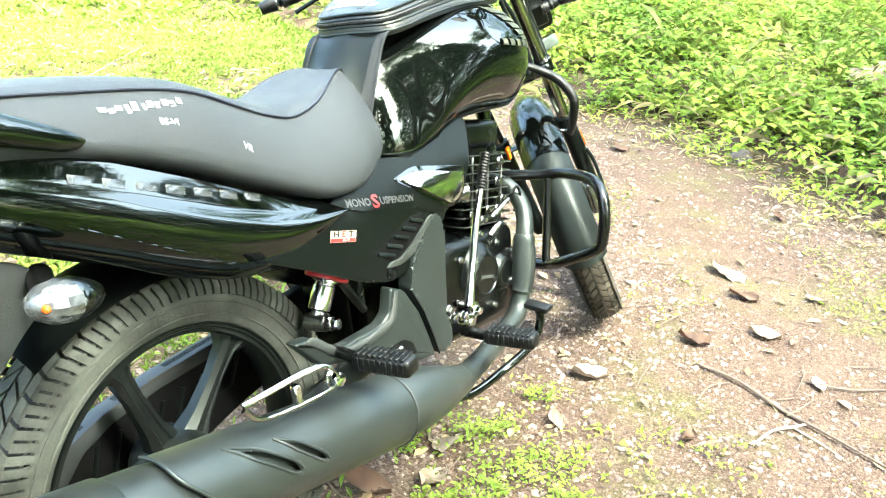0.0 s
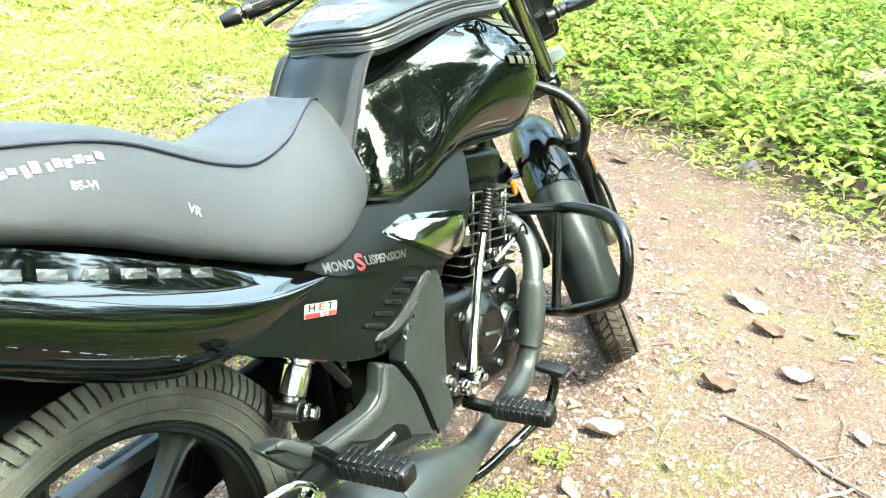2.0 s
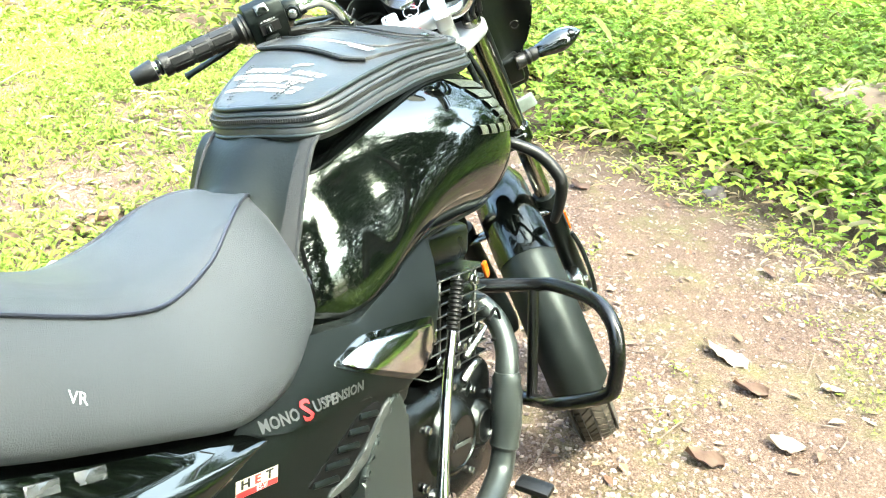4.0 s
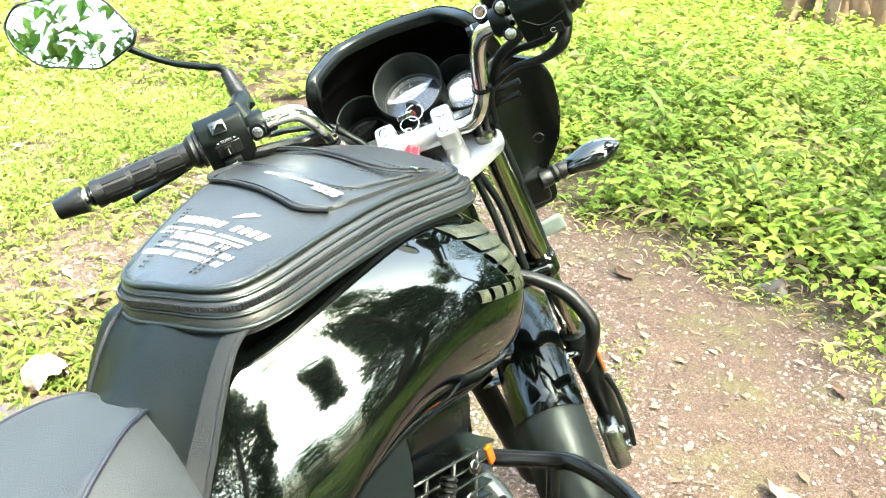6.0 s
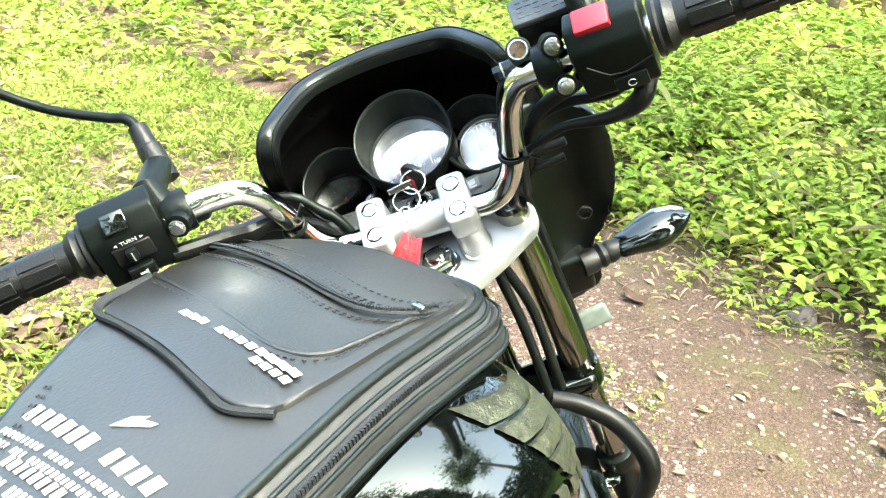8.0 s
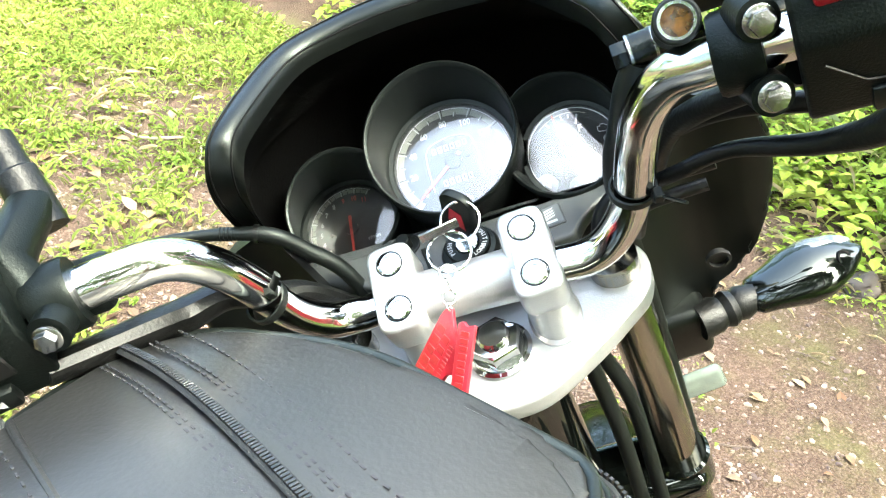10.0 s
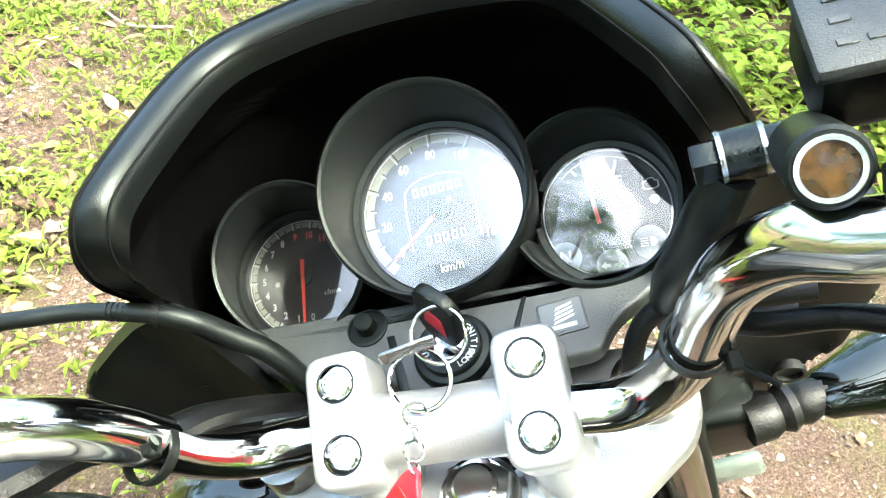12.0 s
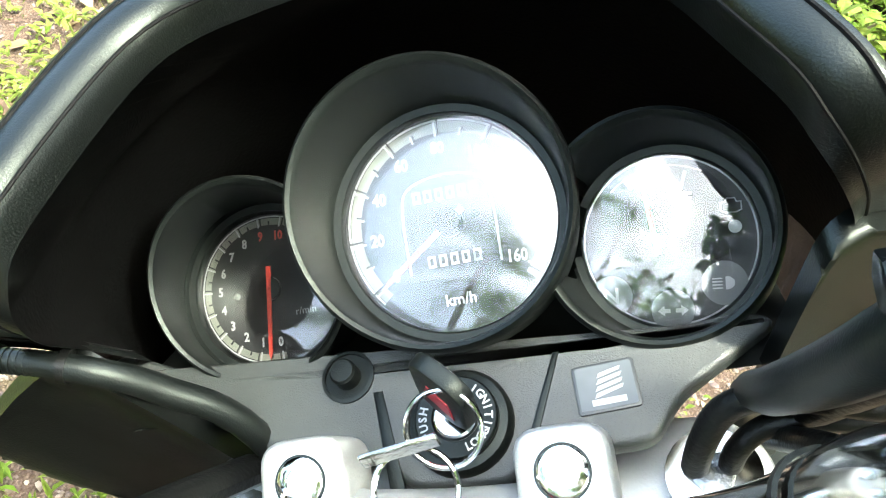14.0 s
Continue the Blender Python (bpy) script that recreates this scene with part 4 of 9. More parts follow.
def lamp_body(r, ax, ln, wide, mat, name, parent, f0=0.34, up=(0, 0, 1), tall=0.62):
    prof = [(0.0, 0.010), (0.06, 0.016), (0.2, wide * 0.72), (0.42, wide * 0.98), (0.6, wide), (0.8, wide * 0.72), (0.93, wide * 0.38), (1.0, wide * 0.1)]
    pts = [r + ax * ln * (f0 + (1 - f0) * f) for f, _ in prof]
    return part(name, tube(pts, [w for _, w in prof], 18, tall, 0, up), mat, parent)


rear_ind = part("rear_indicator", tube([(0.09, -0.17, 0.72), (0.12, -0.185, 0.72), (0.14, -0.195, 0.72), (0.16, -0.20, 0.72), (0.185, -0.205, 0.72)], [0.016, 0.015, 0.013, 0.015, 0.013], 14), M_RUBBER, motorcycle, "rear turn indicator with clear lens")
ind_m = axis_matrix((0.203, -0.205, 0.722), (0.3, -1, 0.22), (1, 0, 0))
part("lamp_housing", lathe([(0.006, -0.052), (0.013, -0.046), (0.021, -0.03), (0.0265, -0.012), (0.0285, 0.002), (0.027, 0.005)], ind_m @ Matrix.Diagonal((1.15, 0.88, 1, 1)), 28), M_GLOSS, rear_ind, "glossy black lamp housing")
part("lens", lathe([(0.0275, 0.003), (0.0278, 0.012), (0.0255, 0.026), (0.019, 0.038), (0.010, 0.046), (0.002, 0.048)], ind_m @ Matrix.Diagonal((1.15, 0.88, 1, 1)), 14), M_CLEAR, rear_ind, "clear faceted lens", 20)
part("bulb", lathe([(0.002, -0.010), (0.005, -0.006), (0.005, 0.005), (0.002, 0.010)], axis_matrix(ind_m @ Vector((0.012, 0.0, 0.0405)), (1, -0.6, 0)), 14), M_AMBER, rear_ind, "amber bulb")

# ---- crash guard ----
GUARD = [(0.0, 0.965, 0.512), (0.036, 0.975, 0.515), (0.13, 1.012, 0.514), (0.18, 1.005, 0.522), (0.265, 0.958, 0.528), (0.308, 0.92, 0.512), (0.322, 0.902, 0.475), (0.318, 0.90, 0.425), (0.30, 0.902, 0.388), (0.20, 0.925, 0.338), (0.15, 0.962, 0.312), (0.09, 0.975, 0.302), (0.0, 0.96, 0.298)]
guard = part("crash_guard", tube([*GUARD, *[(-x, y, z) for x, y, z in GUARD[-2::-1]]], 0.0125, 16, 1, 4), M_TUBE, motorcycle, "black powder-coated tubular crash guard")
for s in (1, -1):
    part("guard_strut", tube([(s * 0.135, 1.012, 0.512), (s * 0.138, 0.965, 0.305)], 0.010, 14), M_TUBE, guard)
part("frame_downtube", tube([(0, 0.96, 0.72), (0, 0.985, 0.5), (0, 0.93, 0.28), (0, 0.8, 0.22)], 0.017, 14, 1, 5), M_GLOSS, motorcycle)
for s in (1, -1):
    part("frame_rail", tube([(s * 0.03, 0.93, 0.80), (s * 0.06, 0.75, 0.70), (s * 0.08, 0.5, 0.62), (s * 0.09, 0.2, 0.60), (s * 0.09, -0.2, 0.78)], 0.015, 12, 1, 5), M_GLOSS, motorcycle)
part("air_box", box((0.2, 0.26, 0.2), Matrix.Translation((0, 0.42, 0.60)), 0.03, 3), M_ENGINE, motorcycle)
part("inner_guard", box((0.12, 0.05, 0.22), Matrix.Translation((0, 0.40, 0.42)), 0.012, 2), M_ENGINE, motorcycle)
part("side_stand", tube([(-0.13, 0.55, 0.26), (-0.20, 0.59, 0.16), (-0.285, 0.63, 0.05)], [0.013, 0.012, 0.011], 12), M_GLOSS, motorcycle)

# ---- steered front: all in the frame of TM ----
def on_fork(s, w):
    """A point on the axis of the right (s = 1) or left (s = -1) fork leg, at height w."""
    f = (-0.06 - w) / 0.678
    return Vector((-0.011 + 0.017 * f + s * 0.09, 0.009 - 0.054 * f, w))


for s in (1, -1):
    leg = tpart("fork_tube", tube([on_fork(s, -0.05), on_fork(s, -0.5)], 0.0165, 24), M_FORK, motorcycle, "bright hard-chromed fork tube")
    tpart("fork_slider", tube([on_fork(s, w) for w in (-0.455, -0.458, -0.475, -0.48, -0.485, -0.52, -0.75, -0.77)], [0.019, 0.024, 0.0245, 0.023, 0.0225, 0.0215, 0.0215, 0.016], 24), M_SATIN, leg, "satin black fork slider with dust seal")
    tpart("lower_clamp", tube([on_fork(s, w) for w in (-0.285, -0.288, -0.318, -0.321)], [0.022, 0.0245, 0.0245, 0.022], 20), M_GLOSS, leg)
    cap = axis_matrix(on_fork(s, -0.062), on_fork(s, 0) - on_fork(s, -1))
    bm = lathe([(0.0165, 0.0), (0.0165, 0.009), (0.015, 0.0105), (0.0115, 0.0105), (0.0115, 0.006), (0.002, 0.006)], cap, 28)
    add_hex(bm, 0.0085, 0.0125, cap, 0.001)
    tpart("fork_cap", bm, M_STEEL, leg)
tpart("lower_bridge", box((0.2, 0.06, 0.03), Matrix.Translation((0.0, -0.01, -0.305)), 0.01, 3), M_GLOSS)
tpart("steering_head", tube([(0, -0.028, -0.075), (0, -0.03, -0.29)], 0.026, 20), M_GLOSS)

# top bridge
TREE = rounded([(0.101, 0.0), (0.101, 0.018), (0.088, 0.034), (0.06, 0.036), (-0.088, 0.047), (-0.118, 0.044), (-0.126, 0.026), (-0.122, 0.006), (-0.109, -0.008), (-0.07, -0.036), (-0.026, -0.068), (0.014, -0.069), (0.056, -0.045), (0.094, -0.017)], 0.016, 5)
bridge = tpart("top_bridge", prism([(p[0], p[1]) for p in TREE], 0.016, Matrix.Translation((0, 0, -0.078)), 0.003, 3), M_SILVER, motorcycle, "silver painted alloy top bridge")
nut_m = Matrix.Translation((-0.005, -0.027, -0.062))
bm = lathe([(0.021, 0.0), (0.021, 0.003), (0.0185, 0.004), (0.0185, 0.006), (0.004, 0.006)], nut_m, 32)
add_hex(bm, 0.0172, 0.016, nut_m @ Matrix.Rotation(0.3, 4, "Z"), 0.0022)
add_lathe(bm, [(0.0105, 0.015), (0.0105, 0.019), (0.009, 0.0205), (0.002, 0.021)], nut_m, 24)
tpart("stem_nut", bm, M_CHROME, bridge, "chromed steering stem nut")

# handlebar clamps: lower posts, bridge-shaped cap and four recessed bolts
for s in (1, -1):
    x = -0.0076 + s * 0.0415
    yo = -0.0035 * s
    post = tpart("clamp_post", lathe([(0.0205, 0), (0.0205, 0.002), (0.0185, 0.004), (0.0175, 0.03), (0.0175, 0.05)], Matrix.Translation((x, -0.009 + yo, -0.0625)) @ Matrix.Diagonal((0.84, 1.2, 1, 1)), 28), M_SILVER, bridge)
    cap_m = Matrix.Translation((x, -0.0095 + yo, 0.0045)) @ Matrix.Rotation(radians(15), 4, "X")
    clamp = tpart("clamp_cap", prism([(p[0], p[1]) for p in rounded([(-0.0145, -0.029), (0.0145, -0.029), (0.0145, 0.029), (-0.0145, 0.029)], 0.009, 5)], 0.03, cap_m @ Matrix.Translation((0, 0, -0.03)), 0.003, 3), M_SILVER, bridge, "silver handlebar clamp")
    for yv in (0.0152, -0.0152):
        cm = cap_m @ Matrix.Translation((0, yv, 0.0))
        tpart("bolt_recess", add_ring(bmesh.new(), [(0.0078, 0.0), (0.0086, 0.0), (0.0086, 0.0004), (0.0078, 0.0004)], cm, 28), M_ENGINE, clamp)
        tpart("clamp_bolt", lathe([(0.0078, -0.001), (0.0078, 0.0007), (0.007, 0.0014), (0.0045, 0.0016), (0.0043, 0.0008), (0.0005, 0.0006)], cm, 24), M_CHROME, clamp)
tpart("clamp_bridge", tube([(-0.041, -0.007, -0.013), (-0.034, -0.0075, -0.0135), (-0.0076, -0.0095, -0.0135), (0.019, -0.0115, -0.0135), (0.026, -0.012, -0.013)], [0.019, 0.0165, 0.0158, 0.0165, 0.019], 24), M_SILVER, bridge)

# handlebar
BAR = [(0.0, -0.0095, -0.0135), (0.05, -0.0140, -0.0150), (0.072, -0.0160, -0.0145), (0.0885, -0.0165, -0.004), (0.1025, -0.0175, 0.02), (0.1115, -0.0215, 0.06), (0.119, -0.0285, 0.089), (0.131, -0.037, 0.109), (0.1468, -0.0468, 0.118), (0.17, -0.055, 0.124), (0.25, -0.078, 0.134), (0.40, -0.121, 0.154)]
BAR_LEFT = [(0.0, -0.0095, -0.0135), (0.05, -0.0050, -0.0125), (0.072, -0.0048, -0.0115), (0.088, -0.0095, -0.0025), (0.1, -0.0150, 0.02), (0.108, -0.022, 0.06), (0.115, -0.03, 0.09), (0.127, -0.038, 0.110), (0.146, -0.047, 0.119), *BAR[-3:]]
half, left_half = spline(BAR, 7), spline(BAR_LEFT, 7)
OFFX = Vector((-0.006, 0, 0))
bar = tpart("handlebar", tube([Vector((-p.x, p.y, p.z)) + OFFX for p in reversed(left_half[1:])] + [p + OFFX for p in half], 0.0111, 24), M_CHROME, motorcycle, "chromed tubular handlebar")


def bar_at(x):
    """A point on the handlebar's outer straight and its direction outwards."""
    s = 1 if x > 0 else -1
    p, q = Vector((0.17, -0.055, 0.124)), Vector((0.40, -0.121, 0.154))
    d = (q - p).normalized()
    c = p + d * ((abs(x) - 0.17) / d.x)
    return Vector((s * c.x, c.y, c.z)) + OFFX, Vector((s * d.x, d.y, d.z))


def bar_frame(x, up=(0, -0.25, 1)):
    """z outwards along the bar, x up."""
    c, d = bar_at(x)
    return axis_matrix(c, d, up)


for s in (1, -1):
    g = bar_frame(0.238 if s > 0 else -0.244)
    grip = tpart("grip", lathe([(0.012, 0.0), (0.0235, 0.0), (0.024, 0.004), (0.0215, 0.006), (0.0215, 0.009), (0.0225, 0.011), (0.0195, 0.015), (0.0165, 0.018), (0.0165, 0.024), (0.0168, 0.128), (0.0178, 0.131), (0.0178, 0.139), (0.012, 0.140)], g, 28), M_RUBBER, bar, "black rubber handlebar grip with raised ribs")
    bm = bmesh.new()
    for k in range(3):
        for j in range(8):
            if j == (1 if s < 0 else 7):
                continue
            add_box(bm, (0.0014, 0.0105, 0.031 if k != 1 else 0.024), g @ Matrix.Rotation(radians(j * 45 + 12 * s), 4, "Z") @ Matrix.Translation((0.0166, 0, 0.042 + k * 0.034)), 0.0006, 1)
    tpart("grip_ribs", bm, M_RUBBER, grip)
    bm = bmesh.new()
    for k in range(5):
        add_box(bm, (0.002, 0.006, 0.0065), g @ Matrix.Rotation(radians(55 if s < 0 else -55), 4, "Z") @ Matrix.Translation((0.0172, 0, 0.055 + k * 0.0115)), 0.0005, 1)
    tpart("raised_marks", bm, M_SATIN, grip)
    tpart("bar_end", lathe([(0.0118, 0.0), (0.0135, 0.003), (0.0108, 0.006), (0.0108, 0.010), (0.0160, 0.011), (0.0168, 0.014), (0.0128, 0.043), (0.0115, 0.046), (0.002, 0.0465)], bar_frame(s * 0.378), 24), M_RUBBER, bar)

# cowl: visor arch, side lobes
ARCH = [(0.142, 0.062, 0.0), (0.139, 0.0535, 0.040), (0.131, 0.044, 0.074), (0.122, 0.049, 0.096), (0.112, 0.070, 0.104), (0.083, 0.134, 0.096), (0.045, 0.155, 0.092), (0.0, 0.161, 0.091)]
arch = spline([*[(x + 0.003 * min(1.0, x / 0.1), y + 0.005 * min(1.0, x / 0.1), z - 0.008 * min(1.0, x / 0.1)) for x, y, z in ARCH], *[(-x + 0.004 * max(0.0, 1 - z / 0.1), y + 0.010 * max(0.0, 1 - z / 0.11), z) for x, y, z in ARCH[-2::-1]]], 6)
LIP = [(0.004, -0.006), (0.0045, -0.002), (0.003, 0.0006), (0.0005, 0.0008), (-0.003, 0.0009), (-0.006, 0.0003), (-0.009, -0.0012), (-0.0115, -0.0042), (-0.0128, -0.0095), (-0.0132, -0.016)]
lip_rows = [[] for _ in LIP]
deep, outer_mid, outer_low = [], [], []
for i, p in enumerate(arch):
    out = Vector((p.x, p.y - 0.06, 0)).normalized()
    for row, (o, h) in zip(lip_rows, LIP):
        row.append(p + out * o + Vector((0, 0, h)))
    th = math.pi * i / (len(arch) - 1)
    deep.append(Vector((0.150 * math.cos(th), 0.095 + 0.105 * math.sin(th), -0.105)))
    outer_mid.append(Vector((0.163 * math.cos(th), 0.085 + 0.135 * math.sin(th), -0.085)))
    outer_low.append(Vector((0.14 * math.cos(th), 0.10 + 0.13 * math.sin(th), -0.2)))
bm = add_loft(bmesh.new(), lip_rows, False, False)
visor = tpart("headlamp_visor", bm, M_GRAIN, motorcycle, "satin black instrument visor arch", 80)
for j, r in ((3, 0.0008), (7, 0.0006)):
    tpart("visor_seam", tube(lip_rows[j], r, 6), M_BLACK, visor)
mid = [Vector((0.155 * math.cos(math.pi * i / (len(arch) - 1)), 0.085 + 0.115 * math.sin(math.pi * i / (len(arch) - 1)), min(0.02, q.z - 0.03))) for i, q in enumerate(lip_rows[-1])]
wall = [Vector((q.x * 1.05, 0.085 + (q.y - 0.085) * 1.08, q.z - 0.004)) for q in mid]
# Cavity wall: the visor's deep inner shade is put into its near-black.
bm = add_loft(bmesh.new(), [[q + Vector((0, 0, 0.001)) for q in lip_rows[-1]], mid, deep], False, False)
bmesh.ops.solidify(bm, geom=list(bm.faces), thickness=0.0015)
tpart("visor_lining", bm, M_BLACK, visor, "inner wall of the visor, coloured near-black for its depth", 60)
bm = add_loft(bmesh.new(), [lip_rows[0], wall, outer_mid, outer_low], False, False)
bmesh.ops.solidify(bm, geom=list(bm.faces), thickness=0.002)
tpart("headlamp_cowl", bm, M_GLOSS, motorcycle, "glossy black headlamp cowl", 60)
LOBE = rounded([(0.119, 0.031), (0.187, 0.002), (0.197, -0.03), (0.193, -0.085), (0.172, -0.145), (0.148, -0.182), (0.150, -0.225), (0.143, -0.25), (0.10, -0.24), (0.09, -0.1)], 0.012)
for s in (1, -1):
    lobe_m = Matrix.Diagonal((s, 1, 1, 1)) @ axis_matrix((0, 0.045, 0), (0, -1, 0), (1, 0, 0))
    lobe = tpart("cowl_side", panel([(p[0], p[1]) for p in LOBE], 0.01, lobe_m, lambda x, z: -0.10 * max(0, x - 0.12) - 0.018 * math.sin(min(1, max(0, (x - 0.1) / 0.08)) * math.pi), 0.014), M_GRAIN, motorcycle, "black plastic cowl side with bolt hole", 45)
    tpart("hole", lathe([(0.0085, 0), (0.0085, 0.003), (0.0065, 0.003), (0.0065, -0.003), (0.001, -0.003)], axis_matrix((s * 0.148, 0.0255, -0.106), (s * -0.1, -1, 0)), 20), M_DIAL, lobe)
    r, ax, ln, bm = indicator((s * 0.128, 0.035, -0.186), (s * 0.262, 0.06, -0.192), None, "", None, True)
    tpart("indicator_bracket", box((0.06, 0.034, 0.056), Matrix.Translation((s * 0.108, 0.048, -0.200)), 0.008, 3), M_GRAIN, motorcycle, "black bracket of the turn indicator" if s == 1 else "")
    find = tpart("front_indicator", bm, M_RUBBER, motorcycle, "front turn indicator in glossy black housing")
    ob = lamp_body(r, ax, ln, 0.026, M_GLOSS, "lamp_housing", find, 0.3, (0, 0, 1), 0.72)
    ob.data.transform(TM)
    tpart("tip_eye", lathe([(0.0065, -0.003), (0.0065, 0.001), (0.0045, 0.001), (0.004, -0.002), (0.0005, -0.002)], axis_matrix(r + ax * ln * 0.86 + Vector((0, -0.010, 0.011)), ax * 0.5 + Vector((0, -0.55, 0.65))), 18), M_BLACK, find)
    tpart("lamp_lens", tube([r + ax * ln * f + Vector((0, 0.011, 0)) for f in (0.42, 0.55, 0.72, 0.88, 0.96)], [0.008, 0.017, 0.0195, 0.013, 0.004], 14, 0.8), M_CLEAR, find, "clear lens")

# instruments
DASH = rounded([(-0.165, 0.075), (-0.098, 0.044), (-0.076, 0.031), (-0.036, 0.024), (-0.024, 0.012), (0.010, 0.010), (0.02, 0.017), (0.062, 0.018), (0.072, 0.032), (0.11, 0.055), (0.1, 0.06), (0.045, 0.056), (0.02, 0.063), (-0.03, 0.064), (-0.05, 0.060), (-0.07, 0.066), (-0.0837, 0.065), (-0.11, 0.068), (-0.15, 0.085)], 0.006)
dash = tpart("instrument_panel", prism([(p[0], p[1]) for p in DASH], 0.012, Matrix.Translation((0, 0, -0.042)), 0.003, 3), M_DASH, motorcycle, "dark grey plastic instrument panel")
rows = [[Vector((x, y0 + 0.01 * (x < -0.1), w)) for x in (-0.165, -0.12, -0.06, 0.0, 0.06, 0.118)] for y0, w in ((0.044, -0.044), (0.075, -0.058), (0.125, -0.095))]
bm = add_loft(bmesh.new(), rows, False, False)
bmesh.ops.solidify(bm, geom=list(bm.faces), thickness=0.003)
tpart("panel_apron", bm, M_DASH, dash)
tpart("instrument_body", box((0.22, 0.08, 0.05), Matrix.Translation((-0.005, 0.13, -0.10)), 0.012, 2), M_GRAIN, dash)


def inside_speedo(p):
    """Whether a point of the steered frame lies within the large hood."""
    f = (Vector((-0.0014, 0.1097, -0.0161)), Vector((-0.0016, 0.0981, 0.0163)))
    ax = f[1] - f[0]
    t = (p - f[0]).dot(ax) / ax.dot(ax)
    c = f[0] + ax * t
    d = p - c
    lim = 0.0525 + (0.0528 - 0.0525) * t
    return Vector((d.x, d.y / 0.95, d.z)).length < lim


def ring_pts(c, r, tilt, n=56):
    e2 = Vector((0, math.cos(tilt), math.sin(tilt)))
    return [Vector(c) + r * (math.cos(a) * Vector((1, 0, 0)) + math.sin(a) * e2) for a in (2 * math.pi * k / n for k in range(n))]


def gauge(name, rim_c, rim_r, face_c, face_r, label, rim_tilt, face_tilt):
    """A hooded dial: tapering hood with a rolled lip, inner ring, dial face and glass."""
    t1, t0 = radians(rim_tilt), radians(face_tilt)
    fc, rc = Vector(face_c), Vector(rim_c)
    nrm = Vector((0, -math.sin(t0), math.cos(t0)))
    rings = [ring_pts(fc - nrm * 0.03, face_r + 0.004, t0), ring_pts(fc, face_r + 0.0075, t0), ring_pts(rc - (rc - fc) * 0.06, rim_r, t1), ring_pts(rc, rim_r - 0.0006, t1), ring_pts(rc + nrm * 0.001, rim_r - 0.0018, t1), ring_pts(rc, rim_r - 0.0032, t1), ring_pts(rc - (rc - fc) * 0.08, rim_r - 0.0042, t1),
             ring_pts(fc + nrm * 0.004, face_r + 0.004, t0), ring_pts(fc + nrm * 0.0015, face_r + 0.003, t0), ring_pts(fc + nrm * 0.001, face_r, t0), ring_pts(fc - nrm * 0.003, face_r - 0.001, t0)]
    bm = add_loft(bmesh.new(), rings, False)
    if name != "speedometer":
        bmesh.ops.delete(bm, geom=[f for f in bm.faces if inside_speedo(f.calc_center_median())], context="FACES")
    hood = tpart(name, bm, M_HOOD, dash, label, 30)
    face_m = axis_matrix(fc - nrm * 0.0025, nrm, (1, 0, 0))
    tpart("dial_face", lathe([(face_r, -0.003), (face_r, 0.0), (0.0005, 0.0)], face_m, 56), M_DIAL, hood)
    bm = lathe([(face_r - 0.0006, 0.0), (face_r * 0.7, 0.0012), (face_r * 0.35, 0.0019), (0.0005, 0.0021)], axis_matrix(fc + nrm * 0.0006, nrm, (1, 0, 0)), 56)
    glass = tpart("glass", bm, M_GLASS, hood)
    glass.visible_shadow = False
    return hood, face_m


speedo, speedo_m = gauge("speedometer", (-0.0016, 0.0981, 0.0163), 0.0534, (-0.0014, 0.1097, -0.0161), 0.0435, "large hooded speedometer with white numerals", 34, 24)
tach, tach_m = gauge("tachometer", (-0.0837, 0.0956, -0.0096), 0.0429, (-0.0920, 0.112, -0.046), 0.0350, "hooded tachometer with red needle", 36, 21)
fuel, fuel_m = gauge("fuel_gauge", (0.0748, 0.0826, -0.0034), 0.0424, (0.0797, 0.0905, -0.0278), 0.0325, "hooded fuel gauge with warning lamps", 38, 29)
# ---- dials: scales, numerals, needles, warning lamps ----
def dial_m(face, r, ang, lift):
    """On a dial face: at radius r and angle ang (degrees), x along the radius."""
    return face @ Matrix.Rotation(radians(ang), 4, "Z") @ Matrix.Translation((r, 0, lift))


def ticks(face, r0, r1, angles, width, mat, parent, name="scale_marks"):
    bm = bmesh.new()
    for a in angles:
        add_box(bm, (r1 - r0, width, 0.0002), dial_m(face, (r0 + r1) / 2, a, 0.00035), 0)
    return tpart(name, bm, mat, parent)


def band(face, r0, r1, a0, a1, mat, parent, lift, name="scale_band"):
    rows = []
    for k in range(49):
        a = radians(a0 + (a1 - a0) * k / 48)
        rows.append([face @ Vector((r * math.cos(a), r * math.sin(a), lift)) for r in (r0, r1)])
    return tpart(name, add_loft(bmesh.new(), rows, False, False), mat, parent)


def numeral(face, body, r, ang, size, mat, parent):
    c = face @ Matrix.Translation((r * math.cos(radians(ang)), r * math.sin(radians(ang)), 0.0004)) @ Matrix.Rotation(radians(-4), 4, "Z")
    return tpart("numeral", text_mesh(body, size, c @ Matrix.Diagonal((0.82, 1, 1, 1)), 0.0001, 0.00018), mat, parent)


def needle(face, r0, r1, ang, width, parent):
    pts = [(r0, -width * 0.6), (r1 * 0.9, -width * 0.4), (r1, 0), (r1 * 0.9, width * 0.4), (r0, width * 0.6)]
    return tpart("needle", prism(pts, 0.0008, face @ Matrix.Rotation(radians(ang), 4, "Z") @ Matrix.Translation((0, 0, 0.0016)), 0), M_NEEDLE, parent, "red needle")


R0 = 0.0435
band(speedo_m, R0 * 0.83, R0 * 0.93, 222, -42, M_BAND, speedo, 0.0002)
band(speedo_m, R0 * 0.935, R0 * 0.955, 222, -42, M_WHITE, speedo, 0.0003, "scale_rim")
ticks(speedo_m, R0 * 0.80, R0 * 0.955, [216 - 31.5 * k for k in range(9)], 0.0008, M_WHITE, speedo)
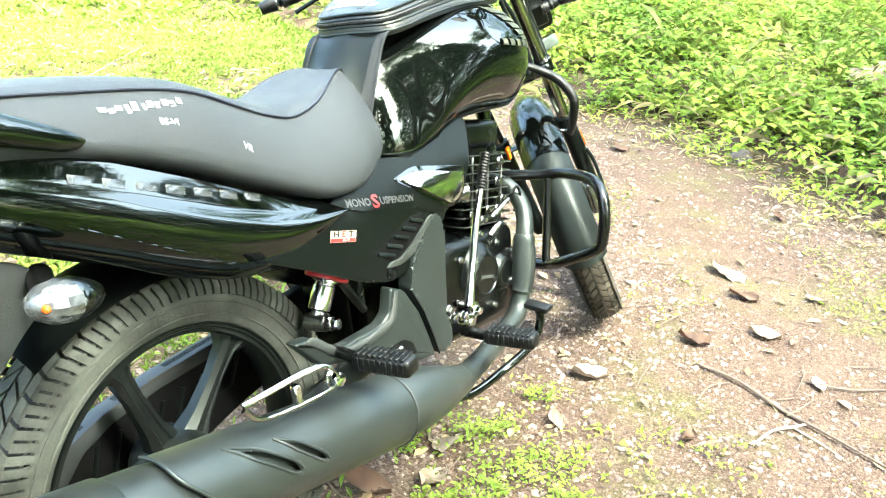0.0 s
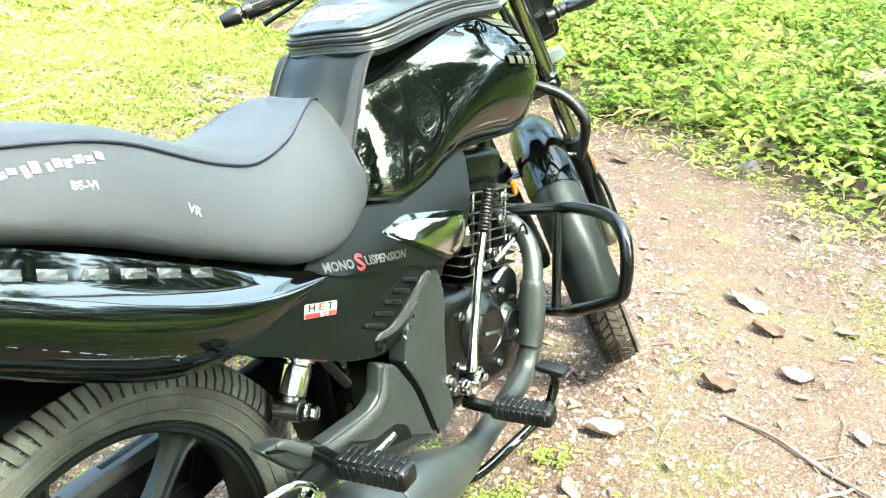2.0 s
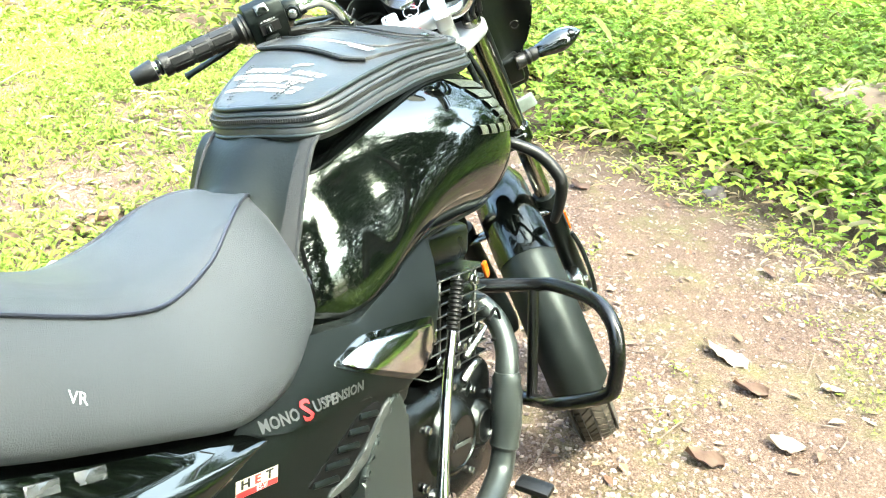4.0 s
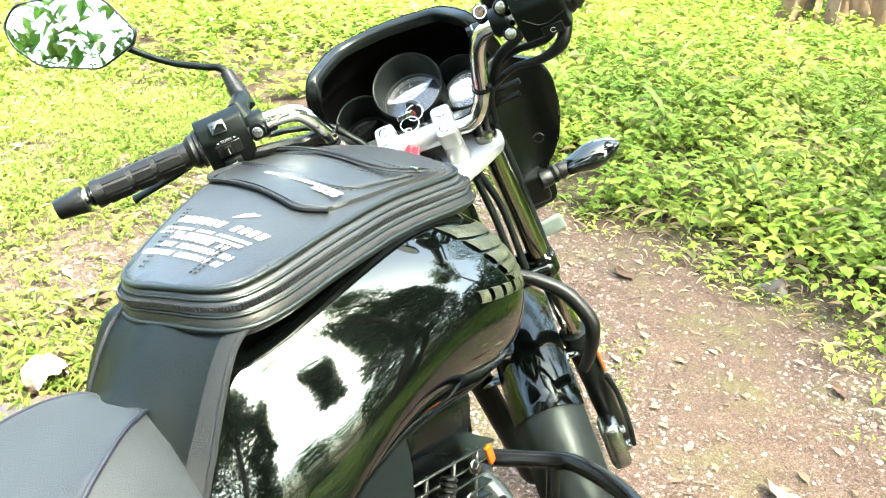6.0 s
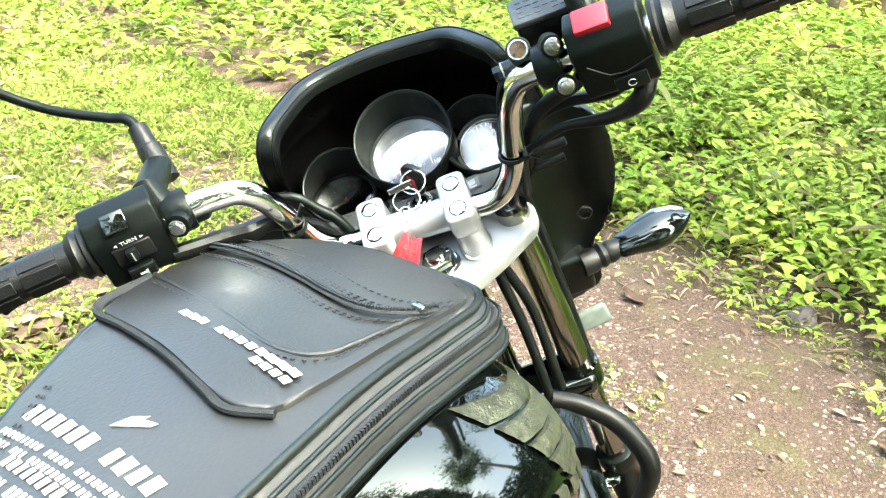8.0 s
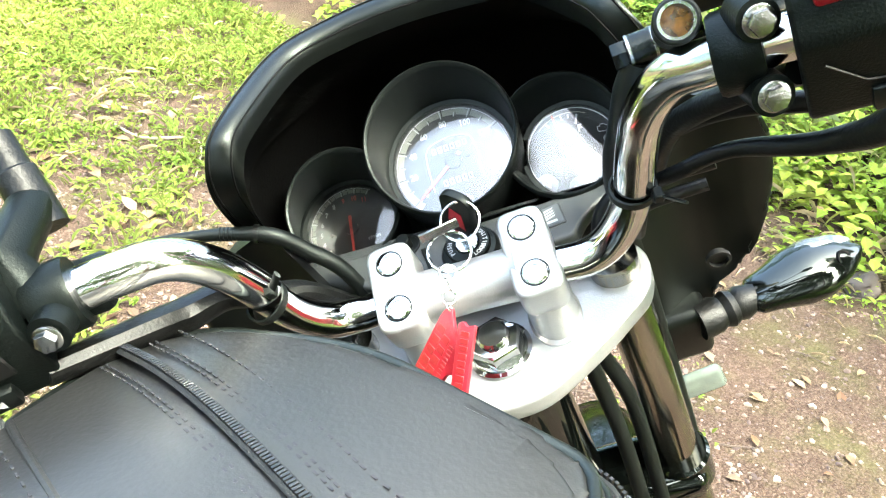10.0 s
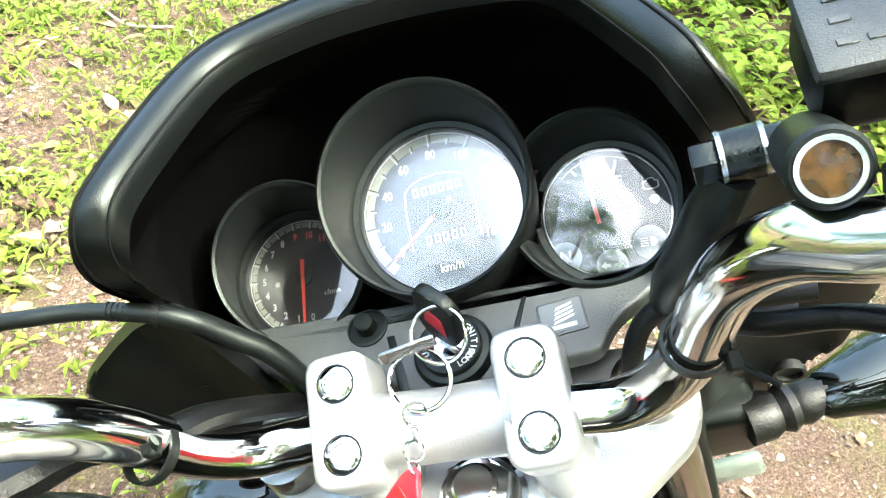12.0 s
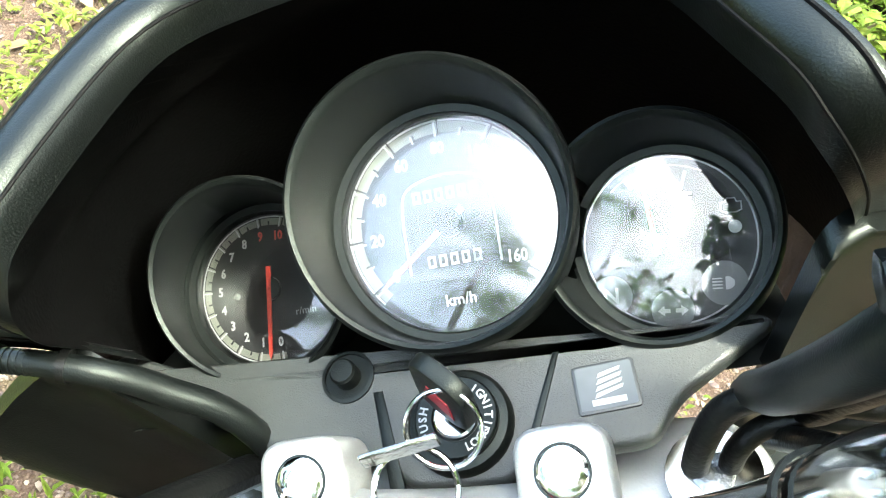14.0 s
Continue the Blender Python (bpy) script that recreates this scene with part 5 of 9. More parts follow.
ticks(speedo_m, R0 * 0.80, R0 * 0.955, [216 - 31.5 * k - 2.2 for k in range(9)], 0.0007, M_DIAL, speedo, "scale_gap")
ticks(speedo_m, R0 * 0.80, R0 * 0.875, [216 - 31.5 * (k + 0.5) for k in range(8)], 0.0007, M_WHITE, speedo)
ticks(speedo_m, R0 * 0.80, R0 * 0.875, [216 - 31.5 * (k + 0.5) - 1.8 for k in range(8)], 0.0007, M_DIAL, speedo, "scale_gap")
for k in range(9):
    numeral(speedo_m, str(20 * k), R0 * 0.69, 216 - 31.5 * k, 0.0068, M_WHITE, speedo)
tpart("unit_print", text_mesh("km/h", 0.0062, speedo_m @ Matrix.Translation((0, -R0 * 0.7, 0.0004)), 0.0001, 0.0001), M_WHITE, speedo)
needle(speedo_m, -0.008, R0 * 0.86, 216, 0.0022, speedo)
tpart("needle_hub", lathe([(0.006, 0.0), (0.006, 0.002), (0.005, 0.0026), (0.0005, 0.0027)], speedo_m, 24), M_HOOD, speedo)
arch_line = [speedo_m @ Vector((x * R0, y * R0, 0.0004)) for x, y in ((-0.42, -0.42), (-0.42, 0.1), (-0.34, 0.36), (0, 0.44), (0.34, 0.36), (0.42, 0.1), (0.42, -0.42))]
tpart("inner_arch", tube(arch_line, 0.0005, 6, 1, 4), M_WHITE, speedo)
for y, n in ((0.27, 6), (-0.33, 5)):
    for k in range(n):
        tpart("counter_digit", box((0.0032, 0.0048, 0.0003), speedo_m @ Matrix.Translation(((k - (n - 1) / 2) * 0.0046, y * R0, 0.0003)), 0), M_WHITE if k < n - 1 else M_TELL, speedo)
        tpart("counter_gap", box((0.0014, 0.0026, 0.0002), speedo_m @ Matrix.Translation(((k - (n - 1) / 2) * 0.0046, y * R0, 0.00055)), 0), M_DIAL, speedo)
tpart("reset_stub", lathe([(0.002, 0), (0.002, 0.001), (0.0004, 0.0012)], speedo_m @ Matrix.Translation((0.011, 0.0015, 0)), 14), M_HOOD, speedo)

R1 = 0.0345
band(tach_m, R1 * 0.84, R1 * 0.93, 278, 52, M_BAND, tach, 0.0002)
band(tach_m, R1 * 0.94, R1 * 0.96, 278, 52, M_WHITE, tach, 0.0003, "scale_rim")
ticks(tach_m, R1 * 0.82, R1 * 0.96, [275 - 20 * k for k in range(12)], 0.0007, M_WHITE, tach)
ticks(tach_m, R1 * 0.84, R1 * 0.93, [275 - 20 * k - 2.4 for k in range(12)], 0.0006, M_DIAL, tach, "scale_gap")
ticks(tach_m, R1 * 0.82, R1 * 0.89, [265 - 20 * k for k in range(11)], 0.0007, M_DIAL, tach, "scale_gap")
for k in range(12):
    numeral(tach_m, str(k), R1 * 0.70, 275 - 20 * k, 0.0056, M_WHITE if k < 9 else M_NEEDLE, tach)
needle(tach_m, -0.010, R1 * 0.92, 265, 0.0019, tach)
tpart("needle_hub", lathe([(0.0052, 0.0), (0.0052, 0.002), (0.0005, 0.0024)], tach_m, 24), M_HOOD, tach)
tpart("unit_print", text_mesh("r/min", 0.0046, tach_m @ Matrix.Translation((R1 * 0.45, -R1 * 0.35, 0.0004)), 0.0001), M_WHITE, tach)
tpart("face_screw", lathe([(0.0016, 0), (0.0016, 0.0006), (0.0004, 0.0007)], tach_m @ Matrix.Translation((-R1 * 0.47, -R1 * 0.03, 0)), 12), M_STEEL, tach)

R2 = 0.0325
fm = fuel_m @ Matrix.Rotation(radians(-6), 4, "Z")
band(fm, R2 * 0.955, R2 * 0.975, 0, 360, M_WHITE, fuel, 0.0003, "scale_rim")
band(fm, R2 * 0.86, R2 * 0.875, 62, 135, M_STICKER, fuel, 0.0003, "scale_rim")
ticks(fm, R2 * 0.74, R2 * 0.84, [98, 87, 122], 0.0011, M_WHITE, fuel)
ticks(fm, R2 * 0.60, R2 * 0.82, [74], 0.0014, M_WHITE, fuel)
tpart("numeral", text_mesh("F", 0.0068, fm @ Matrix.Translation((R2 * 0.23, R2 * 0.46, 0.0004)), 0.0001, 0.00018), M_WHITE, fuel)
pv = fm @ Matrix.Translation((-R2 * 0.17, R2 * 0.08, 0))
needle(pv, -0.0075, R2 * 0.82, 99, 0.0018, fuel)
tpart("needle_hub", lathe([(0.0056, 0.0), (0.0056, 0.0014), (0.0048, 0.002), (0.0005, 0.0022)], pv, 24), M_HOOD, fuel)
for dx, dy, r in ((-0.70, -0.60, 0.0078), (-0.02, -0.80, 0.0078), (0.57, -0.52, 0.0082)):
    lamp = tpart("warning_lamp", lathe([(r, 0.0), (r, 0.0004), (0.0005, 0.0005)], fm @ Matrix.Translation((dx * R2, dy * R2, 0.0001)), 28), M_TELL, fuel, "round grey warning lamp")
    lm = fm @ Matrix.Translation((dx * R2, dy * R2, 0.0007))
    bm = bmesh.new()
    if dx < -0.3:
        bm = text_mesh("N", 0.008, lm, 0.0001, 0.0002)
    elif dx < 0.3:
        for s in (1, -1):
            add_prism(bm, [(s * 0.001, -0.0008), (s * 0.003, -0.0008), (s * 0.003, -0.002), (s * 0.0056, 0), (s * 0.003, 0.002), (s * 0.003, 0.0008), (s * 0.001, 0.0008)], 0.0002, lm, 0)
    else:
        add_prism(bm, [(0.0002, -0.0024), (0.0016, -0.0024), (0.0034, -0.001), (0.0034, 0.001), (0.0016, 0.0024), (0.0002, 0.0024)], 0.0002, lm, 0)
        for k in range(4):
            add_box(bm, (0.0036, 0.0005, 0.0002), lm @ Matrix.Translation((-0.0027, -0.0018 + k * 0.0012, 0)), 0)
    tpart("symbol", bm, M_WHITE, lamp)
em = fm @ Matrix.Translation((R2 * 0.69, R2 * 0.36, 0.0004))
tpart("engine_symbol", tube([em @ Vector(p) for p in ((-0.0035, -0.002, 0), (-0.0035, 0.001, 0), (-0.0018, 0.001, 0), (-0.0012, 0.0024, 0), (0.0016, 0.0024, 0), (0.0022, 0.001, 0), (0.0038, 0.001, 0), (0.0038, -0.002, 0), (0.002, -0.0028, 0), (-0.002, -0.0028, 0), (-0.0035, -0.002, 0))], 0.0003, 6), M_WHITE, fuel)
tpart("lamp_dot", lathe([(0.0024, 0), (0.0024, 0.0005), (0.0004, 0.0008)], fm @ Matrix.Translation((R2 * 0.725, R2 * 0.11, 0)), 16), M_WHITE, fuel)

# trip reset knob, maker's plate, dark strips for the panel's grooves
knob = tpart("reset_knob", lathe([(0.0105, 0), (0.0105, 0.0012), (0.0092, 0.0014), (0.0092, 0.0004), (0.0052, 0.0004), (0.0052, 0.007), (0.0044, 0.008), (0.0005, 0.0082)], Matrix.Translation((-0.0478, 0.0575, -0.0302)), 28), M_HOOD, dash, "black trip reset knob")
plate = tpart("maker_plate", prism([(p[0], p[1]) for p in rounded([(-0.011, -0.009), (0.011, -0.009), (0.011, 0.009), (-0.011, 0.009)], 0.0015)], 0.0012, Matrix.Translation((0.0483, 0.0390, -0.0302)) @ Matrix.Rotation(radians(3), 4, "Z"), 0.0003), M_GREYPRINT, dash, "silver plate with plain wing shape")
tpart("plate_field", prism([(p[0], p[1]) for p in rounded([(-0.0099, -0.008), (0.0099, -0.008), (0.0099, 0.008), (-0.0099, 0.008)], 0.001)], 0.0003, Matrix.Translation((0.0483, 0.0390, -0.0288)) @ Matrix.Rotation(radians(3), 4, "Z"), 0), M_TELL, plate)
for k in range(4):
    tpart("wing_bar", prism([(-0.004 + k * 0.0006, -0.0035 + k * 0.0024), (0.006, -0.001 + k * 0.0022), (0.0066, 0.0003 + k * 0.0022), (-0.003 + k * 0.0006, -0.0018 + k * 0.0024)], 0.0002, Matrix.Translation((0.0478, 0.0385, -0.0285)) @ Matrix.Rotation(radians(3), 4, "Z"), 0), M_WHITE, plate)
tpart("name_bar", box((0.012, 0.0022, 0.0002), Matrix.Translation((0.0488, 0.0335, -0.0284)) @ Matrix.Rotation(radians(3), 4, "Z"), 0), M_WHITE, plate)
# Black strips standing for the dark of two thin grooves in the panel.
tpart("panel_groove_line", prism([(0.014, 0.012), (0.031, 0.055), (0.0336, 0.055), (0.018, 0.012)], 0.003, Matrix.Translation((0, 0, -0.0322)), 0.001), M_HOOD, dash)
tpart("panel_groove_line", prism([(-0.032, 0.012), (-0.038, 0.05), (-0.034, 0.05), (-0.026, 0.012)], 0.003, Matrix.Translation((0, 0, -0.0322)), 0.001), M_HOOD, dash)

# ignition lock, key, rings and tag
ig = Matrix.Translation((-0.0045, 0.033, -0.031))
lock = tpart("ignition_lock", lathe([(0.0195, 0), (0.0195, 0.004), (0.018, 0.006), (0.0152, 0.0066), (0.0152, 0.009), (0.0145, 0.0098), (0.0088, 0.0098), (0.0082, 0.0085), (0.0005, 0.0085)], ig, 36), M_HOOD, dash, "black ignition lock with white lettering")
tpart("lock_barrel", lathe([(0.008, 0.008), (0.008, 0.0105), (0.0072, 0.0112), (0.0005, 0.0112)], ig, 24), M_CHROME, lock)
for word, a0, step in (("IGNITION", 52, -14), ("LOCK", -70, 13), ("PUSH", 208, -15)):
    for k, ch in enumerate(word):
        a = a0 + step * k
        turn = a - 90 if step < 0 else a + 90
        tpart("letter", text_mesh(ch, 0.0042, ig @ Matrix.Rotation(radians(a), 4, "Z") @ Matrix.Translation((0.0118, 0, 0.0099)) @ Matrix.Rotation(radians(turn - a), 4, "Z"), 0.0001, 0.0001), M_WHITE, lock)
key = thing("ignition_key", "black-headed ignition key with rings and red dealer tag", "key", MOTO @ TM)
kd = Vector((0.005, -0.0025, 0.042)).normalized()
km = axis_matrix(Vector((-0.0058, 0.0325, -0.0235)), Vector((-0.66, -0.70, 0.10)), kd)
part("key_blade", box((0.02, 0.007, 0.0022), km @ Matrix.Translation((0.006, 0, 0)), 0.0003, 1), M_STEEL, key)
kh = part("key_head", prism([(p[0], p[1]) for p in rounded([(0.012, -0.006), (0.018, -0.0115), (0.044, -0.0115), (0.048, -0.006), (0.048, 0.006), (0.044, 0.0115), (0.018, 0.0115), (0.012, 0.006)], 0.004)], 0.0065, km @ Matrix.Translation((0, 0, -0.0032)), 0.0015, 2), M_HOOD, key, "black plastic key head")
part("key_mark", prism([(0.021, -0.006), (0.034, -0.0045), (0.037, 0.004), (0.026, 0.0065)], 0.0004, km @ Matrix.Translation((0, 0, 0.0033)), 0), M_RED, kh)


def key_ring(c, r, n, wire, parent, name="key_ring", mat=M_CHROME):
    m = axis_matrix(c, n)
    return part(name, tube([m @ Vector((r * math.cos(a), r * math.sin(a), 0.0004 * math.sin(a * 0.5))) for a in (2 * math.pi * k / 36 for k in range(37))], wire, 8), mat, parent)


key_ring((0.0002, 0.0175, 0.0145), 0.0120, (-0.05, -0.5, 0.85), 0.0009, key)
key_ring((-0.0108, 0.0015, 0.0090), 0.0130, (0.1, -0.35, 0.93), 0.0010, key)
part("spare_blade", box((0.025, 0.0062, 0.0020), Matrix.Translation((-0.0128, 0.0115, 0.0185)) @ Matrix.Rotation(radians(9), 4, "Z") @ Matrix.Rotation(radians(78), 4, "X"), 0.0006, 1), M_STEEL, key)
for k in range(4):
    key_ring((-0.0145 - 0.0016 * k, -0.0125 - k * 0.0062, 0.0070 - 0.0032 * k), 0.0042 if k else 0.0048, (1, 0.2, 0.2) if k % 2 else (0.2, -0.5, 0.9), 0.0007, key, "chain_link")
# dealer's tag: a wing and a loose strip hanging from the chain
tag_m = Matrix.Translation((-0.0197, -0.0322, -0.0027)) @ Matrix(((0.6178, 0.6031, -0.505), (-0.7848, 0.5124, -0.348), (0.0484, 0.6113, 0.79))).to_4x4()
TAG1 = rounded([(-0.0005, 0.0025), (-0.0034, -0.0034), (-0.0064, -0.018), (-0.0104, -0.038), (-0.0144, -0.0567), (-0.0112, -0.0572), (-0.006, -0.0535), (-0.001, -0.0525), (0.0048, -0.047), (0.0095, -0.0445), (0.0126, -0.039), (0.0148, -0.033), (0.0195, -0.0316), (0.0222, -0.0245), (0.0117, -0.0105), (0.0052, -0.0005), (0.0035, 0.003)], 0.0022)
TAG2 = rounded([(0.0138, -0.002), (0.0165, 0.0005), (0.0205, -0.0012), (0.0258, 0.0018), (0.0365, -0.0425), (0.0252, -0.0455)], 0.0012)
tg = part("red_tag", prism([(p[0], p[1]) for p in TAG1], 0.0028, tag_m, 0.0006), M_RED, key, "red plastic wing-shaped tag with raised marks")
leg = part("red_tag_strip", prism([(p[0], p[1]) for p in TAG2], 0.0028, tag_m @ Matrix.Translation((0, 0, 0.0032)), 0.0006), M_RED, tg)
for x0, y0, x1, y1, wd, n in ((-0.0082, -0.049, 0.0015, -0.0075, 0.0062, 6), (-0.0005, -0.046, 0.0072, -0.0120, 0.0058, 5), (0.0085, -0.0395, 0.0120, -0.0165, 0.0036, 9)):
    for k in range(n):
        f = (k + 0.5) / n
        part("raised_bar", box((math.hypot(x1 - x0, y1 - y0) / n * 0.62, wd, 0.0006), tag_m @ Matrix.Translation((x0 + (x1 - x0) * f, y0 + (y1 - y0) * f, 0.0029)) @ Matrix.Rotation(math.atan2(y1 - y0, x1 - x0), 4, "Z"), 0.0002, 1), M_REDPAINT, tg)
for k in range(9):
    f = (k + 0.5) / 9
    part("raised_bar", box((0.0030, 0.0062, 0.0006), tag_m @ Matrix.Translation((0.0208 + 0.0088 * f, -0.0035 - 0.036 * f, 0.0061)) @ Matrix.Rotation(math.atan2(-0.036, 0.0088), 4, "Z"), 0.0002, 1), M_REDPAINT, leg)

# ---- left control: mirror clamp, switch box, lever, mirror ----
def bar_box(x0, x1, outline, name, mat, label, up, bevel=0.0025):
    """A body round the bar from x0 to x1 with the given cross-section (x up, y back of the bar)."""
    m = bar_frame(x0, up)
    ln = (bar_at(x1)[0] - bar_at(x0)[0]).length
    return tpart(name, prism([(p[0], p[1]) for p in rounded(outline, 0.005)], ln, m, bevel, 3), mat, bar, label), m, ln


UP = (0, -0.15, 1)
lsw, lsw_m, lsw_l = bar_box(-0.186, -0.243, [(-0.034, -0.016), (-0.03, -0.022), (0.016, -0.024), (0.033, -0.012), (0.034, 0.010), (0.018, 0.024), (-0.03, 0.024), (-0.034, 0.016)], "left_switch_box", M_SATIN, "black switch box with beam, turn and horn switches", UP)


def surf(m, ang, r, along):
    c = m @ Matrix.Rotation(radians(ang), 4, "Z") @ Matrix.Translation((r, 0, along))
    z = (m.to_3x3() @ Vector((math.cos(radians(ang)), math.sin(radians(ang)), 0))).normalized()
    x = (m.to_3x3() @ Vector((0, 0, 1))).normalized()
    if x.x < 0:
        x = -x
    return axis_matrix(c.translation, z, x)


# the rider's side of the left box looks along its y < 0 or > 0 side, whichever faces back
def rear_sign(m):
    return -1 if (m.to_3x3() @ Vector((0, 1, 0))).y > 0 else 1


ls = rear_sign(lsw_m)
f1 = surf(lsw_m, 30 * ls, 0.0325, lsw_l * 0.55)
tpart("beam_switch", box((0.02, 0.017, 0.006), f1 @ Matrix.Translation((0, 0, 0.001)) @ Matrix.Rotation(radians(10), 4, "X"), 0.002, 2), M_GLOSS, lsw, "glossy black beam switch")
f2 = surf(lsw_m, 90 * ls, 0.0242, lsw_l * 0.5) @ Matrix.Translation((0, 0.004, 0))
tpart("turn_recess", box((0.032, 0.018, 0.002), f2 @ Matrix.Translation((0, -0.004, 0)), 0.001, 1), M_DIAL, lsw)
tpart("turn_switch", box((0.009, 0.012, 0.007), f2 @ Matrix.Translation((-0.002, -0.004, 0.002)), 0.0015, 2), M_HOOD, lsw)
tpart("turn_mark", box((0.001, 0.009, 0.0003), f2 @ Matrix.Translation((-0.002, -0.004, 0.0058)), 0), M_WHITE, lsw)
tpart("turn_lettering", text_mesh("TURN", 0.0052, f2 @ Matrix.Translation((0, 0.0085, 0.0004)), 0.0001, 0.0001), M_WHITE, lsw)
for s in (1, -1):
    tpart("turn_arrow", prism([(s * 0.0095, -0.0014), (s * 0.0125, 0.0), (s * 0.0095, 0.0014)], 0.0003, f2 @ Matrix.Translation((0, 0.0085, 0.0003)), 0), M_WHITE, lsw)
tpart("horn_button", box((0.022, 0.013, 0.008), f2 @ Matrix.Translation((-0.002, -0.025, 0.0)), 0.002, 2), M_HOOD, lsw)
tpart("horn_symbol", prism([(-0.003, -0.001), (0.001, -0.001), (0.004, -0.003), (0.004, 0.003), (0.001, 0.001), (-0.003, 0.001)], 0.0003, f2 @ Matrix.Translation((-0.002, -0.025, 0.0041)), 0), M_WHITE, lsw)
mcl = tpart("mirror_clamp", lathe([(0.0175, 0), (0.0185, 0.002), (0.0185, 0.02), (0.0175, 0.022)], bar_frame(-0.163), 28), M_SATIN, bar, "black mirror clamp")
tpart("clamp_lug", lathe([(0.010, -0.02), (0.010, 0.0)], axis_matrix((-0.1755, -0.082, 0.128), (0, -0.95, 0.2)), 18), M_SATIN, mcl)
bolt(0.0055, 0.006, TM @ axis_matrix((-0.1755, -0.083, 0.128), (0, -0.95, 0.2)), M_STEEL, mcl)
b0 = bar_at(-0.182)[0]
tpart("mirror_boss", tube([b0 + Vector((-0.002, 0.0, 0.0)), b0 + Vector((-0.006, 0.012, 0.022)), (-0.1975, 0.005, 0.138)], [0.016, 0.014, 0.0125], 18), M_SATIN, mcl)
mirror = tpart("left_mirror_stem", tube([(-0.1965, 0.003, 0.135), (-0.2045, 0.032, 0.166), (-0.212, 0.040, 0.176), (-0.228, 0.044, 0.182), (-0.27, 0.052, 0.205), (-0.305, 0.060, 0.236), (-0.32, 0.066, 0.25)], [0.0052, 0.0052, 0.005, 0.0046, 0.0044, 0.0046, 0.006], 14, 1, 5), M_SATIN, motorcycle, "black rear-view mirror on a bent stem")
tpart("stem_boot", tube([(-0.1945, -0.004, 0.128), (-0.1985, 0.012, 0.144), (-0.2005, 0.019, 0.1515), (-0.201, 0.02, 0.1525), (-0.2045, 0.034, 0.167)], [0.0125, 0.0115, 0.0112, 0.0098, 0.0088], 18), M_RUBBER, mirror)
MIRROR = rounded([(-0.0827, 0.045), (-0.0569, 0.0643), (0.0379, 0.0424), (0.0596, 0.0203), (0.0807, -0.0288), (0.0702, -0.0431), (0.0165, -0.055), (-0.0573, -0.0216), (-0.0811, 0.0144)], 0.012, 4)
mm = axis_matrix((-0.36, 0.06, 0.285), (0, -math.cos(radians(32)), math.sin(radians(32))), (1, 0, 0))
c_m = Vector((0.0, 0.0))
rows = []
for sc, dep in ((0.35, -0.026), (0.75, -0.022), (0.94, -0.012), (1.0, -0.003), (1.0, 0.0), (0.975, 0.0015), (0.955, 0.0)):
    rows.append([mm @ Vector((c_m.x + (p[0] - c_m.x) * sc, c_m.y + (p[1] - c_m.y) * sc, dep)) for p in MIRROR])
bm = bmesh.new()
made = [[bm.verts.new(p) for p in r] for r in rows]
for a, b in zip(made, made[1:]):
    for i in range(len(a)):
        j = (i + 1) % len(a)
        bm.faces.new((a[i], a[j], b[j], b[i]))
bm.faces.new(made[0])
tpart("mirror_shell", bm, M_SATIN, mirror, "black mirror shell")
tpart("mirror_glass", prism([(c_m.x + (p[0] - c_m.x) * 0.957, c_m.y + (p[1] - c_m.y) * 0.957) for p in MIRROR], 0.001, mm @ Matrix.Translation((0, 0, -0.0008)), 0), M_MIRROR, mirror, "angular mirror glass")
lev0 = bar_at(-0.205)[0]
lever = tpart("clutch_lever", tube([lev0 + Vector((0.03, 0.03, -0.022)), lev0 + Vector((0.0, 0.04, -0.024)), lev0 + Vector((-0.05, 0.035, -0.02)), (-0.30, -0.03, 0.095), (-0.372, -0.032, 0.085), (-0.385, -0.032, 0.083)], [0.009, 0.0075, 0.0065, 0.006, 0.0065, 0.0085], 14, 0.75, 4, (0, 0, 1)), M_SATIN, bar, "black clutch lever")
tpart("lever_perch", box((0.05, 0.03, 0.018), Matrix.Translation(lev0 + Vector((0.03, 0.02, -0.012))), 0.005, 2), M_SATIN, lever)

# ---- right control: brake reservoir, switch box, lever ----
rsw, rsw_m, rsw_l = bar_box(0.178, 0.234, [(-0.034, -0.012), (-0.03, -0.022), (0.014, -0.024), (0.032, -0.012), (0.033, 0.010), (0.016, 0.024), (-0.03, 0.024), (-0.034, 0.012)], "right_switch_box", M_SATIN, "black switch box with red engine switch and start button", UP)
rs = rear_sign(rsw_m)
g1 = surf(rsw_m, 12 * rs, 0.0335, rsw_l * 0.40)
tpart("engine_switch", box((0.028, 0.020, 0.009), g1 @ Matrix.Rotation(radians(8), 4, "X"), 0.002, 2), M_RED, rsw, "red engine stop switch")
g2 = surf(rsw_m, 90 * rs, 0.0242, rsw_l * 0.6)
tpart("start_button", box((0.026, 0.014, 0.005), g2 @ Matrix.Translation((0.002, -0.022, 0.0)), 0.0015, 2), M_HOOD, rsw, "black start button")
tpart("start_symbol", tube([g2 @ Matrix.Translation((0.002, -0.022, 0.0028)) @ Vector((0.0032 * math.cos(a), 0.0032 * math.sin(a), 0)) for a in (0.5 + 5.2 * k / 16 for k in range(17))], 0.0004, 6), M_WHITE, rsw)
tpart("box_seam", tube([g2 @ Vector(p) for p in ((-0.026, 0.004, 0.0004), (-0.012, -0.01, 0.0004), (0.0, -0.012, 0.0004), (0.024, -0.004, 0.0004))], 0.0006, 6), M_DIAL, rsw)
